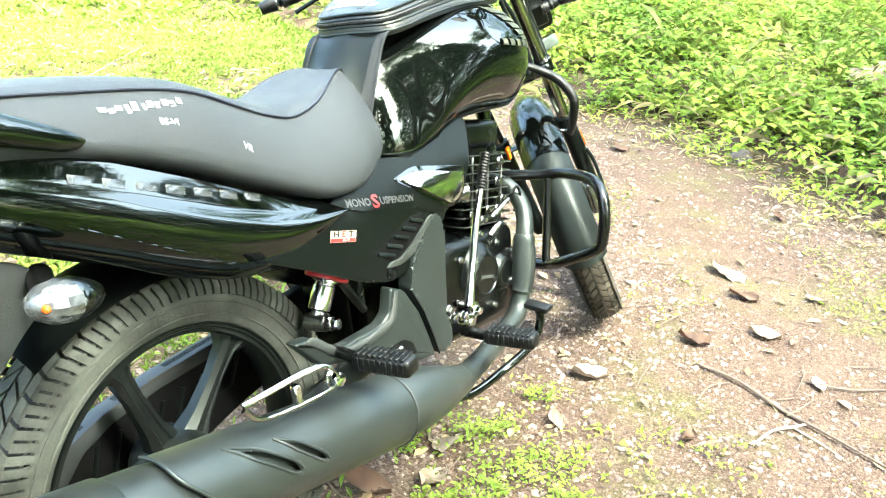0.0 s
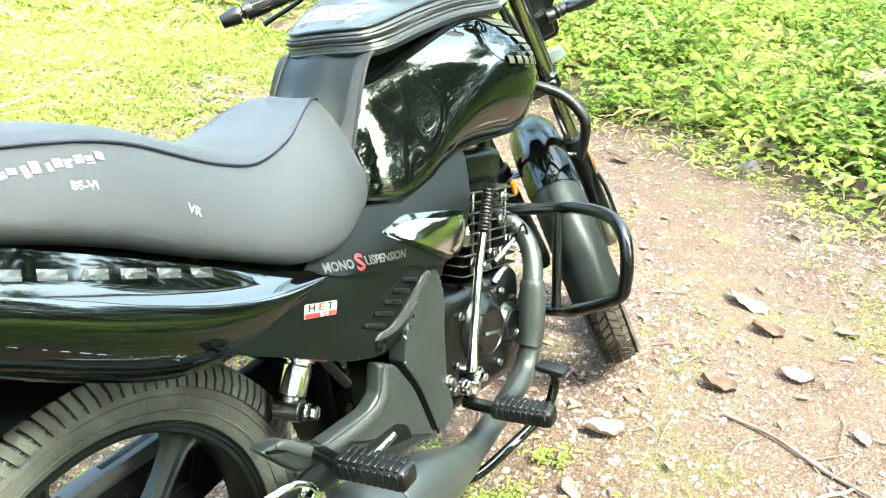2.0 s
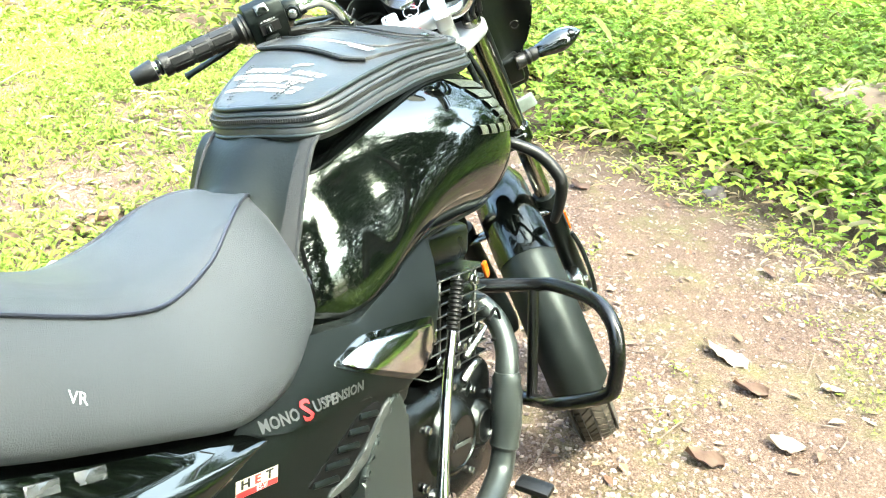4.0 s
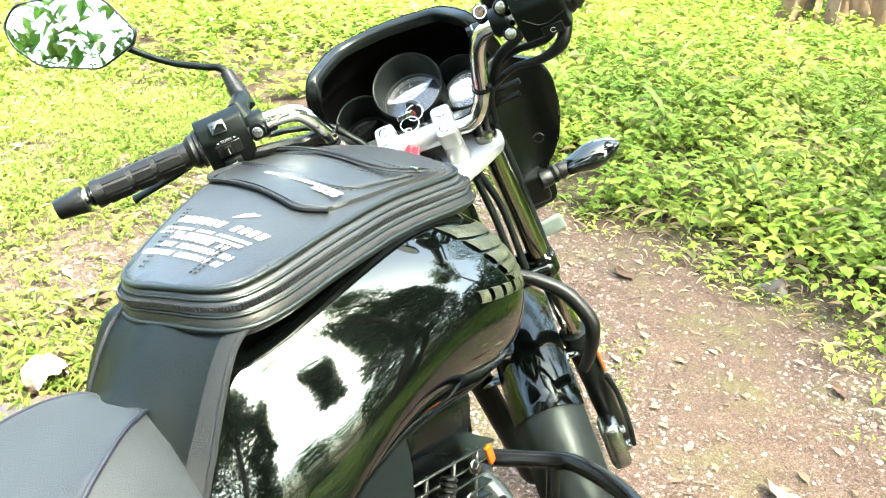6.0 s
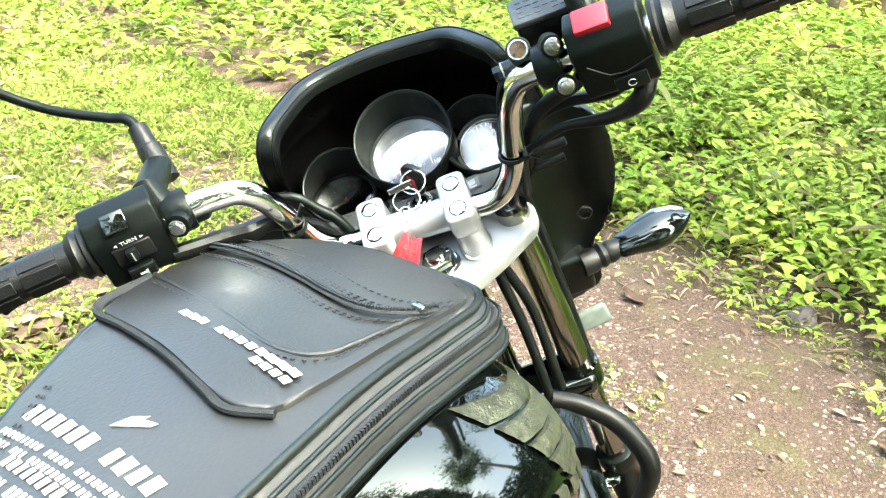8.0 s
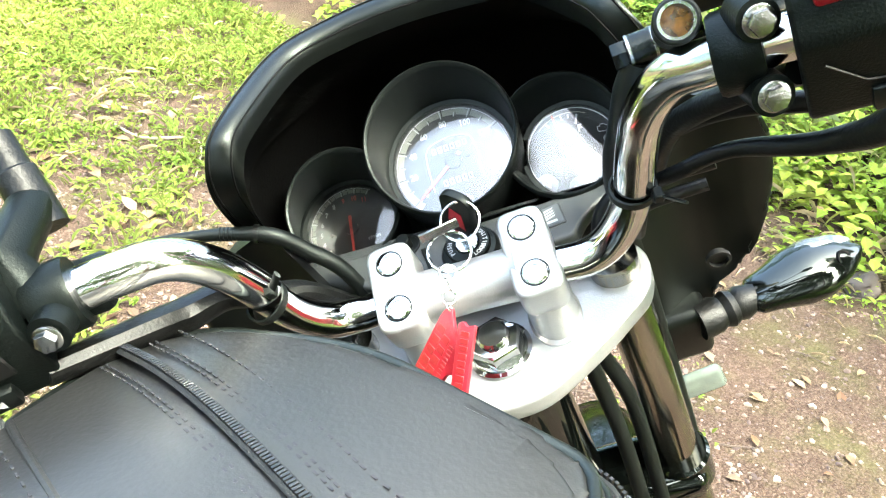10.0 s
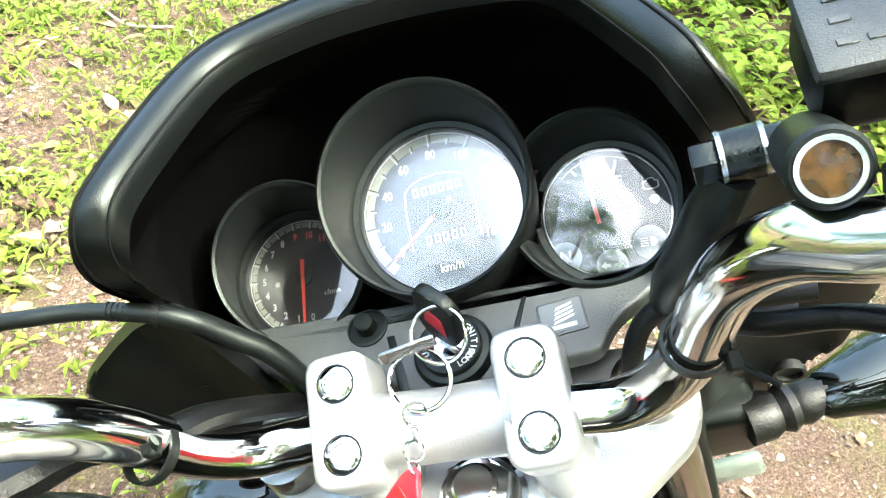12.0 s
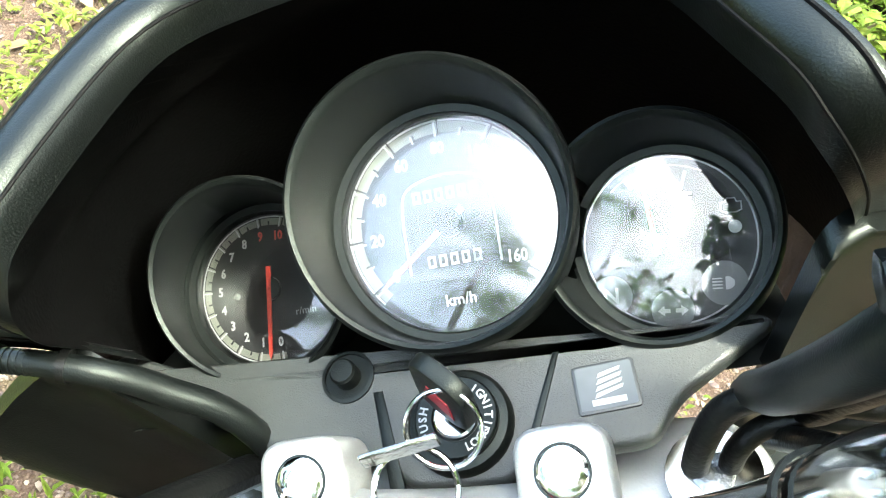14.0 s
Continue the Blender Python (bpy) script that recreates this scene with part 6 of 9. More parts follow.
rcl = tpart("master_clamp", lathe([(0.0175, 0), (0.0185, 0.002), (0.0185, 0.018), (0.0175, 0.02)], bar_frame(0.148), 28), M_SATIN, bar, "black brake master cylinder on the bar")
for c in ((0.1556, -0.0665, 0.1455), (0.1559, -0.0765, 0.114)):
    tpart("clamp_lug", lathe([(0.009, -0.02), (0.009, 0.0)], axis_matrix(c, (0, -0.9, 0.35)), 18), M_SATIN, rcl)
    bolt(0.0055, 0.006, TM @ axis_matrix(c, (0, -0.9, 0.35)), M_STEEL, rcl)
res_m = Matrix.Translation((0.1635, 0.003, 0.130)) @ Matrix.Rotation(radians(-4), 4, "Z") @ Matrix.Rotation(radians(4), 4, "X")
tpart("reservoir", box((0.050, 0.034, 0.026), res_m, 0.005, 2), M_GRAIN, rcl, "black brake fluid reservoir")
tpart("reservoir_cap", box((0.054, 0.039, 0.006), res_m @ Matrix.Translation((0, 0, 0.0155)), 0.002, 2), M_DASH, rcl, "reservoir cap with moulded print")
for k in range(4):
    for j in range(6):
        if (k * 7 + j) % 5 != 3:
            tpart("moulded_bar", box((0.0052, 0.0022, 0.0006), res_m @ Matrix.Translation((-0.018 + j * 0.0072, -0.0115 + k * 0.0075, 0.0187)), 0.0002, 1), M_DASH, rcl)
sg = axis_matrix((0.1318, -0.036, 0.1365), (-0.1, -0.75, 0.65))
tpart("sight_ring", lathe([(0.0100, -0.03), (0.0103, -0.012), (0.0105, 0.0), (0.0094, 0.0012), (0.0080, 0.0012), (0.0078, -0.001)], sg, 28), M_HOOD, rcl)
tpart("sight_bezel", add_ring(bmesh.new(), [(0.0070, 0.0), (0.0084, 0.0), (0.0084, 0.0017), (0.0070, 0.0017)], sg, 28), M_CHROME, rcl)
tpart("sight_window", lathe([(0.0070, -0.002), (0.0070, 0.0006), (0.0005, 0.001)], sg, 24), M_SIGHT, rcl, "amber fluid window")
bj = axis_matrix((0.1075, 0.0058, 0.0975), (1, -0.06, 0.06))
bm = bmesh.new()
add_hex(bm, 0.0072, 0.008, bj, 0.0008)
tpart("banjo_bolt", bm, M_ENGINE, rcl)
for z in (0.008, 0.0205):
    tpart("washer", lathe([(0.0088, z), (0.0088, z + 0.0016)], bj, 24), M_STEEL, rcl)
tpart("banjo_fitting", lathe([(0.0086, 0.0096), (0.0086, 0.0205), (0.007, 0.022), (0.007, 0.045)], bj, 24), M_ENGINE, rcl)
brk = bar_at(0.2)[0]
blev = tpart("brake_lever", tube([brk + Vector((-0.03, 0.035, -0.015)), brk + Vector((0.0, 0.045, -0.018)), brk + Vector((0.08, 0.025, -0.012)), brk + Vector((0.17, 0.0, -0.0)), brk + Vector((0.19, -0.003, 0.0))], [0.009, 0.008, 0.0065, 0.0065, 0.0085], 14, 0.75, 4, (0, 0, 1)), M_SATIN, bar, "black brake lever")
rm = tpart("right_mirror_stem", tube([(0.192, -0.045, 0.128), (0.190, -0.022, 0.160), (0.187, 0.015, 0.200), (0.2, 0.03, 0.222), (0.26, 0.045, 0.25), (0.30, 0.055, 0.28)], [0.013, 0.011, 0.009, 0.005, 0.0046, 0.005], 14, 1, 4), M_SATIN, motorcycle, "black rear-view mirror on a bent stem")
rows = [[Vector((-p.x, p.y, p.z)) + Vector((-0.012, 0, 0.02)) for p in r] for r in rows]
bm = bmesh.new()
made = [[bm.verts.new(p) for p in r] for r in rows]
for a, b in zip(made, made[1:]):
    for i in range(len(a)):
        j = (i + 1) % len(a)
        bm.faces.new((a[i], a[j], b[j], b[i]))
bm.faces.new(made[0])
bm.faces.new(made[-1])
tpart("mirror_shell", bm, M_SATIN, rm, "black mirror shell")

# ---- cables, hoses, ties ----
def cable(name, pts, r, mat=M_RUBBER, label="black cable", parent=motorcycle, sides=10, flat=1.0):
    return tpart(name, tube(pts, r, sides, flat, 6), mat, parent, label)


lb = bar_at(-0.2)[0]
cable("wiring_sleeve", [lb + Vector((0.005, -0.012, -0.028)), (-0.165, -0.045, 0.075), (-0.15, -0.03, 0.062), (-0.13, -0.022, 0.058), (-0.112, -0.02, 0.046), (-0.1, 0.0, 0.02), (-0.09, 0.03, -0.04)], [0.010, 0.0125, 0.0135, 0.0115, 0.0085, 0.008, 0.008], M_RUBBER, "glossy black wiring sleeve", flat=0.75)
cable("clutch_cable", [lev0 + Vector((0.055, 0.02, -0.012)), (-0.205, 0.044, 0.058), (-0.180, 0.055, 0.046), (-0.150, 0.056, 0.036), (-0.1204, 0.051, 0.0261), (-0.105, 0.049, 0.005), (-0.085, 0.04, -0.03), (-0.07, 0.0, -0.12)], [0.004, 0.004, 0.0042, 0.0042, 0.0052, 0.0056, 0.0056, 0.005], M_HOOD, "black sleeved clutch cable")
tpart("cable_ferrule", add_ring(bmesh.new(), [(0.0040, -0.0015), (0.0062, -0.0015), (0.0062, 0.0015), (0.0040, 0.0015)], axis_matrix((-0.128, 0.053, 0.029), (0.9, -0.15, -0.35)), 20), M_RUBBER)
for k in range(9):
    c = Vector((-0.150, 0.056, 0.0362)).lerp(Vector((-0.131, 0.0535, 0.0302)), k / 8)
    tpart("cable_coil", add_ring(bmesh.new(), [(0.0036, -0.0005), (0.0047, -0.0005), (0.0047, 0.0005), (0.0036, 0.0005)], axis_matrix(c, (0.9, -0.1, -0.28)), 14), M_HOOD)
rb = bar_at(0.2)[0]
cable("switch_lead", [rb + Vector((0.03, 0.0, -0.035)), (0.21, -0.075, 0.075), (0.185, -0.055, 0.055), (0.15, -0.03, 0.045), (0.125, -0.018, 0.03), (0.108, 0.0, 0.005), (0.10, 0.02, -0.05)], [0.009, 0.009, 0.006, 0.0045, 0.0045, 0.0045, 0.0045], label="black switch lead")
cable("throttle_cable", [rb + Vector((0.02, 0.005, -0.035)), (0.195, -0.05, 0.075), (0.16, -0.02, 0.062), (0.135, 0.0, 0.045), (0.118, 0.015, 0.02), (0.1, 0.03, -0.03)], 0.0055, label="black throttle cable")
cable("wiring_loom", [rb + Vector((-0.02, 0.004, -0.02)), (0.165, -0.035, 0.085), (0.14, -0.01, 0.06), (0.125, 0.01, 0.03), (0.11, 0.02, -0.02)], 0.007, label="black wiring loom")
cable("brake_hose", [(0.119, 0.002, 0.0935), (0.111, 0.001, 0.078), (0.1035, 0.006, 0.05), (0.096, 0.013, 0.022), (0.094, 0.030, -0.03), (0.098, 0.04, -0.09), (0.1, 0.03, -0.2), (0.1, 0.0, -0.31)], [0.0075, 0.0085, 0.0080, 0.0072, 0.006, 0.006, 0.006, 0.006], M_HOOD, "black brake hose with crimped end")
cable("dash_lead", [(0.150, 0.006, 0.004), (0.124, 0.0115, 0.0), (0.1135, 0.0155, -0.002), (0.097, 0.022, -0.010), (0.084, 0.022, -0.020), (0.076, 0.016, -0.034), (0.072, 0.012, -0.060)], [0.0045, 0.0045, 0.005, 0.005, 0.005, 0.005], label="black hose behind the bridge")
cable("dash_lead", [(0.145, 0.010, -0.016), (0.120, 0.014, -0.020), (0.1085, 0.0175, -0.025), (0.096, 0.018, -0.031), (0.087, 0.014, -0.040), (0.083, 0.010, -0.065)], 0.0042, label="black hose behind the bridge")
for x0, pts in ((0.05, [(0.05, -0.02, -0.09), (0.062, -0.03, -0.16), (0.06, -0.06, -0.26)]), (0.03, [(0.045, -0.035, -0.09), (0.048, -0.05, -0.17), (0.045, -0.08, -0.27)]), (-0.05, [(-0.05, -0.03, -0.09), (-0.055, -0.05, -0.18), (-0.05, -0.08, -0.27)])):
    cable("control_cable", pts, 0.0055, M_HOOD, "black cable past the steering stem")


def tie(c, ax, r, tail):
    m = axis_matrix(c, ax)
    t = tpart("cable_tie", add_ring(bmesh.new(), [(r, -0.0022), (r + 0.0014, -0.0022), (r + 0.0014, 0.0022), (r, 0.0022)], m, 28), M_HOOD, bar, "black cable tie")
    tpart("tie_lock", box((0.006, 0.008, 0.006), axis_matrix(Vector(c) + Vector(tail).normalized() * (r + 0.003), ax), 0.001, 1), M_HOOD, t)
    p = Vector(c) + Vector(tail).normalized() * (r + 0.003)
    tpart("tie_tail", tube([p, p + Vector(tail) * 0.5, p + Vector(tail)], 0.0024, 8, 0.4, 0), M_HOOD, t)


tie((-0.112, -0.0225, 0.043), (-0.10, -0.08, 0.5), 0.0118, (0.012, -0.006, 0.016))
tie((0.0988, -0.0185, 0.03), (0.1, -0.1, 0.6), 0.0118, (0.012, -0.012, 0.0))

# ---- around the fork ----
tpart("side_reflector", box((0.048, 0.009, 0.032), Matrix.Translation((0.118, 0.043, -0.283)) @ Matrix.Rotation(radians(-8), 4, "Y"), 0.005, 3), M_REFLEX, motorcycle, "clear rectangular reflector by the fork")
part("thick_hose", tube([(0.035, 1.118, 0.745), (0.06, 1.144, 0.728), (0.095, 1.162, 0.705), (0.125, 1.170, 0.668), (0.130, 1.172, 0.640), (0.115, 1.188, 0.595), (0.10, 1.20, 0.565)], [0.009, 0.0105, 0.0115, 0.012, 0.0115, 0.0105, 0.009], 14, 1, 5), M_RUBBER, motorcycle, "thick black rubber hose")
cable("brake_line", [on_fork(1, -0.56) + Vector((0.022, -0.02, 0)), on_fork(1, -0.6) + Vector((0.028, -0.03, 0)), on_fork(1, -0.66) + Vector((0.026, -0.05, 0)), on_fork(1, -0.70) + Vector((0.02, -0.06, 0))], 0.005, M_HOOD, "black brake line on the fork")
tpart("amber_reflector", box((0.004, 0.012, 0.045), Matrix.Translation(on_fork(1, -0.53) + Vector((0.024, -0.012, 0))) @ Matrix.Rotation(radians(-6), 4, "X"), 0.0015, 2), M_AMBER, motorcycle, "amber side reflector")
cal = tpart("brake_caliper", box((0.035, 0.06, 0.09), Matrix.Translation(on_fork(1, -0.68) + Vector((-0.01, -0.055, 0.0))) @ Matrix.Rotation(radians(-20), 4, "X"), 0.012, 3), M_STEEL, motorcycle, "grey brake caliper behind the fork")
for dz in (-0.02, 0.02):
    bolt(0.007, 0.008, TM @ axis_matrix(on_fork(1, -0.68 + dz) + Vector((0.008, -0.055, 0.0)), (1, 0, 0)), M_STEEL, cal)


def mudguard(a0, a1, r0, r1, half, mat, name, label):
    rows = []
    for k in range(19):
        f = k / 18
        a = radians(a0 + (a1 - a0) * f)
        r = r0 + (r1 - r0) * f
        ring = []
        for u in range(-8, 9):
            q = u / 8
            drop = 0.045 * abs(q) ** 2.6
            ring.append(AXLE + Vector((q * half, math.cos(a) * (r - drop), math.sin(a) * (r - drop))))
        rows.append(ring)
    bm = add_loft(bmesh.new(), rows, False, False)
    bmesh.ops.solidify(bm, geom=list(bm.faces), thickness=0.003)
    return tpart(name, bm, mat, motorcycle, label, 50)


mudguard(40, 113, 0.338, 0.340, 0.058, M_GLOSS, "front_mudguard", "glossy black front mudguard")
mudguard(111, 163, 0.337, 0.352, 0.056, M_FRAME, "mudguard_flap", "satin grey-black rear flap of the front mudguard")
tpart("fork_brace", tube([on_fork(1, -0.5), on_fork(1, -0.5) + Vector((-0.03, -0.03, 0.03)), on_fork(-1, -0.5) + Vector((0.03, -0.03, 0.03)), on_fork(-1, -0.5)], 0.012, 10, 0.5, 4), M_GLOSS)

# ---- stickers and prints on the bodywork ----
def decal(m, w, h, mat, name, parent, label=""):
    return part(name, box((w, h, 0.0004), m, 0), mat, parent, label)


def print_on_cover(body, size, y0, z0, y1, z1, mat, name, label="", bold=0.0002, lift=0.0046):
    """Lettering stretched from one point of the side cover to another."""
    d = Vector((0, y1 - y0, z1 - z0))
    flat = text_mesh(body, size, Matrix(), 0.0002, bold)
    xs_ = [v.co.x for v in flat.verts]
    k = d.length / (max(xs_) - min(xs_))
    flat.transform(axis_matrix((0, (y0 + y1) / 2, (z0 + z1) / 2), (1, 0, 0), d) @ Matrix.Diagonal((k, 1, 1, 1)) @ Matrix.Translation((-(max(xs_) + min(xs_)) / 2, 0, 0)))
    return part(name, wrap_cover(flat, lift), mat, side_cover, label)


print_on_cover("MONO", 0.0165, 0.304, 0.666, 0.3555, 0.654, M_GREYPRINT, "lettering", "silver lettering decal", 0.0004)
print_on_cover("S", 0.03, 0.3585, 0.653, 0.3735, 0.6495, M_REDPAINT, "red_letter", "red initial letter", 0.0006, 0.0049)
print_on_cover("USPENSION", 0.0165, 0.3765, 0.6495, 0.462, 0.629, M_GREYPRINT, "lettering", "", 0.0004)
het = axis_matrix((0, 0.2795, 0.6205), (1, 0, 0), (0, 1, -0.31))


def cover_decal(dy, dz, w, h, lift, mat, name, parent, label=""):
    return part(name, wrap_cover(box((w, h, 0.0004), het @ Matrix.Translation((dy, dz, 0)), 0), lift), mat, parent, label)


st = cover_decal(0, 0, 0.0595, 0.0185, 0.0008, M_STICKER, "sticker", side_cover, "cream and red emission sticker")
cover_decal(0.0, -0.0058, 0.058, 0.006, 0.0012, M_REDPAINT, "sticker_band", st)
for k, ch in enumerate("HET"):
    part("sticker_letter", wrap_cover(text_mesh(ch, 0.0125, het @ Matrix.Translation((-0.017 + k * 0.017, 0.0035, 0)) @ Matrix.Diagonal((1.5, 1, 1, 1)), 0.0001, 0.0004), 0.0014), M_REDPAINT if k == 1 else M_DIAL, st)
part("sticker_lettering", wrap_cover(text_mesh("BS-VI", 0.0072, het @ Matrix.Translation((0.006, -0.0058, 0)), 0.0001, 0.0001), 0.0017), M_WHITE, st)


def seat_point(y, f):
    """On the right flank of the seat: f from the seam (0) to the lower edge (1)."""
    row = min(SEAT_ROWS, key=lambda r: abs(r[0] - y))
    half = seat_half(*row)[3:10]
    t = f * (len(half) - 1)
    i = min(int(t), len(half) - 2)
    a, b = half[i], half[i + 1]
    return Vector((a[0] + (b[0] - a[0]) * (t - i), y, a[1] + (b[1] - a[1]) * (t - i)))


def on_seat(y, f, lift=0.0008):
    p, q = seat_point(y, f), seat_point(y, f + 0.05)
    px = seat_point(y + 0.02, f)
    zz = (px - p).cross(p - q).normalized()
    if zz.x < 0:
        zz = -zz
    return axis_matrix(p + zz * lift, zz, px - p)


for k in range(11):
    y = -0.062 + k * 0.0115
    decal(on_seat(y, 0.40 - 0.0095 * k) @ Matrix.Rotation(radians(3), 4, "Z"), 0.0108 if k < 2 else 0.0088, 0.0125 if k in (3, 4) else (0.0065 if k < 3 else 0.0090), M_WHITE, "seat_print", seat, "white seat print" if k == 0 else "")
part("seat_lettering", text_mesh("BS-VI", 0.013, on_seat(0.020, 0.47, 0.001), 0.0002, 0.0003), M_WHITE, seat)
part("seat_lettering", text_mesh("VR", 0.015, on_seat(0.128, 0.58, 0.001), 0.0002, 0.0), M_WHITE, seat, "scratched white initials")

# polished bracket on the silencer, its bolts
loop = [(0.236, -0.034, 0.502), (0.238, 0.10, 0.492), (0.238, 0.142, 0.462), (0.238, 0.125, 0.444), (0.237, 0.0, 0.464), (0.236, -0.034, 0.496)]
br = part("pillion_bracket", tube(loop, 0.0045, 8, 0.6, 4), M_CHROME, motorcycle, "polished slotted bracket above the muffler")
part("bracket_end", box((0.012, 0.012, 0.03), Matrix.Translation((0.236, 0.06, 0.47)), 0.002, 1), M_CHROME, br)
bolt(0.012, 0.02, axis_matrix((0.222, 0.144, 0.4477), (1, 0, 0.2)), M_CHROME, br)
# ---- tank emblem ----
TANK_ROWS = rows_at(TANK, 200)


def tank_x(y, z, lift=0.0008):
    """Point on the right flank of the tank."""
    row = min(TANK_ROWS, key=lambda r: abs(r[0] - y))
    x = tank_half(*row[1:], min(max(z, row[3]), row[5]))
    return Vector((x + lift, y, min(max(z, row[3]), row[5])))


def skin_strip(e0, e1, lift, n=10):
    """A strip on the tank between two lines of (y, z), with turned-down edges."""
    rows = []
    for k in range(n + 1):
        f = k / n
        a = Vector(e0[0]).lerp(Vector(e0[1]), f)
        b = Vector(e1[0]).lerp(Vector(e1[1]), f)
        rows.append([tank_x(a.x, a.y, 0), tank_x(a.x, a.y, lift), tank_x((a.x + b.x) / 2, (a.y + b.y) / 2, lift * 1.3), tank_x(b.x, b.y, lift), tank_x(b.x, b.y, 0)])
    return add_loft(bmesh.new(), rows, False, False)


tips = [(0.8155, 0.914), (0.832, 0.896), (0.848, 0.878), (0.861, 0.861), (0.872, 0.846), (0.885, 0.834)]
roots = [(0.928, 0.889), (0.943, 0.873), (0.948, 0.860), (0.947, 0.849), (0.940, 0.839), (0.925, 0.832)]
emblem = None
for k in range(5):
    low = tuple(Vector(tips[k + 1]).lerp(Vector(tips[k]), 0.24)), tuple(Vector(roots[k + 1]).lerp(Vector(roots[k]), 0.24))
    ob = part("emblem_feather", skin_strip((tips[k], roots[k]), low, 0.0035), M_GOLD, tank, "pale gold wing emblem strip" if k == 0 else "")
for k in range(5):
    y = 0.797 + k * 0.0255
    z = 0.846 - k * 0.0048
    part("emblem_bar", skin_strip(((y, z + 0.0075), (y + 0.017, z + 0.004)), ((y, z - 0.0055), (y + 0.017, z - 0.009)), 0.003, 4), M_GOLD, tank)
part("tank_seam", tube([tank_x(0.47 + 0.43 * k / 20, 0.0, -0.001) for k in range(21)], 0.0022, 8), M_RUBBER, tank)

# ---- tank bag ----
tank_bag = thing("tank_bag", "black leatherette tank bag with zipped pocket on the fuel tank", "tank bag", MOTO)


def bag_z(x, y):
    """Height of the bag's top."""
    s = float(np.interp(y, [0.50, 0.53, 0.56, 0.60, 0.65, 0.72, 0.80, 0.88, 0.93, 0.95], [-0.5, -0.25, 0.0, 0.33, 0.62, 0.9, 0.97, 0.86, 0.74, 0.68]))
    cx = float(np.interp(y, [0.53, 0.93], [0.015, -0.035]))
    hw = float(np.interp(y, [0.53, 0.75, 0.93], [0.095, 0.115, 0.125]))
    return 0.936 + s * (0.030 - 0.10 * (x + 0.02)) + 0.010 * (1 - min(1.2, abs((x - cx) / hw)) ** 2)


BAG = rounded([(-0.03, 0.528), (0.045, 0.532), (0.078, 0.546), (0.087, 0.585), (0.085, 0.65), (0.080, 0.765), (0.082, 0.90), (0.07, 0.926), (-0.065, 0.937), (-0.15, 0.912), (-0.176, 0.875), (-0.165, 0.80), (-0.13, 0.69), (-0.085, 0.585), (-0.068, 0.545)], 0.028, 5)
BAG2 = [(p[0], p[1]) for p in BAG]
body = part("bag_body", panel(BAG2, 0.012, Matrix.Translation((0, 0, -0.012)), bag_z, 0.02, 0.005), M_LEATHER, tank_bag, "black leatherette bag body", 60)


def rim_line(out, drop):
    """The bag's outline moved outwards, most of all on its right side, and lowered."""
    pts = []
    for i, p in enumerate(BAG2):
        a, b = Vector(BAG2[i - 1]), Vector(BAG2[(i + 1) % len(BAG2)])
        n = Vector(((b - a).y, -(b - a).x)).normalized()
        w = 0.35 + 0.65 * min(1.0, max(0.0, n.x))
        q = Vector(p) + n * out * w
        pts.append(Vector((q.x, q.y, bag_z(*p) - drop)))
    return pts + pts[:1]


# the side band bulges out below the top seam and turns in on to the tank
BAND = [(-0.004, 0.004), (0.0015, 0.0045), (0.0065, 0.0085), (0.0125, 0.0160), (0.0180, 0.0235), (0.0220, 0.0310), (0.0215, 0.0385), (0.0150, 0.0440)]
part("side_band", add_loft(bmesh.new(), [rim_line(o, d)[:-1] for o, d in BAND], False), M_LEATHER, body, "leatherette side band of the bag", 60)
for o, dr, r in ((0.0015, 0.0025, 0.0034), (0.0085, 0.0105, 0.0018), (0.0190, 0.0235, 0.0018), (0.0225, 0.0345, 0.0026)):
    part("bag_piping", tube(rim_line(o, dr), r, 10), M_APRON, body)
zline = rim_line(0.0140, 0.0170)
part("zip_tape", tube(zline, 0.0036, 8, 1.0), M_CLOTH, body)


def zipper(line, step, wide, parent, up=None, name="zip_teeth", lift=0.0008, mat=M_ZIP):
    """Many tiny teeth along a line, joined as one part."""
    bm = bmesh.new()
    acc = 0.0
    for a, b in zip(line, line[1:]):
        d = (b - a)
        ln = d.length
        if ln < 1e-6:
            continue
        t = acc
        while t < ln:
            c = a + d * (t / ln)
            n = up(c) if up else Vector((c.x + 0.02, c.y - 0.72, 0)).normalized()
            add_box(bm, (wide, step * 0.62, 0.0018), axis_matrix(c + n * lift, n, d.cross(n)), 0)
            t += step
        acc = t - ln
    return tagged(part(name, bm, mat, parent), kind="stuff")


zipper([p + Vector((p.x + 0.02, p.y - 0.72, 0.06)).normalized() * 0.004 for p in zline], 0.0032, 0.0042, body)


def on_bag(x, y, lift=0.0006):
    p = Vector((x, y, bag_z(x, y)))
    dx = Vector((0.004, 0, bag_z(x + 0.004, y) - bag_z(x, y)))
    dy = Vector((0, 0.004, bag_z(x, y + 0.004) - bag_z(x, y)))
    n = dx.cross(dy).normalized()
    return axis_matrix(p + n * lift, n, dx)


def bag_line(pts, lift, n=8):
    return [on_bag(p.x, p.y, lift).translation for p in spline([(x, y, 0) for x, y in pts], n)]


# front pocket: padded flap with bound edge, a zip and rows of stitching
FLAP = [(-0.150, 0.742), (-0.10, 0.727), (-0.04, 0.712), (0.01, 0.696), (0.036, 0.690), (0.062, 0.702), (0.068, 0.75), (0.072, 0.80), (0.076, 0.86), (0.078, 0.90), (0.05, 0.916), (-0.06, 0.924), (-0.14, 0.905), (-0.165, 0.87), (-0.160, 0.80)]
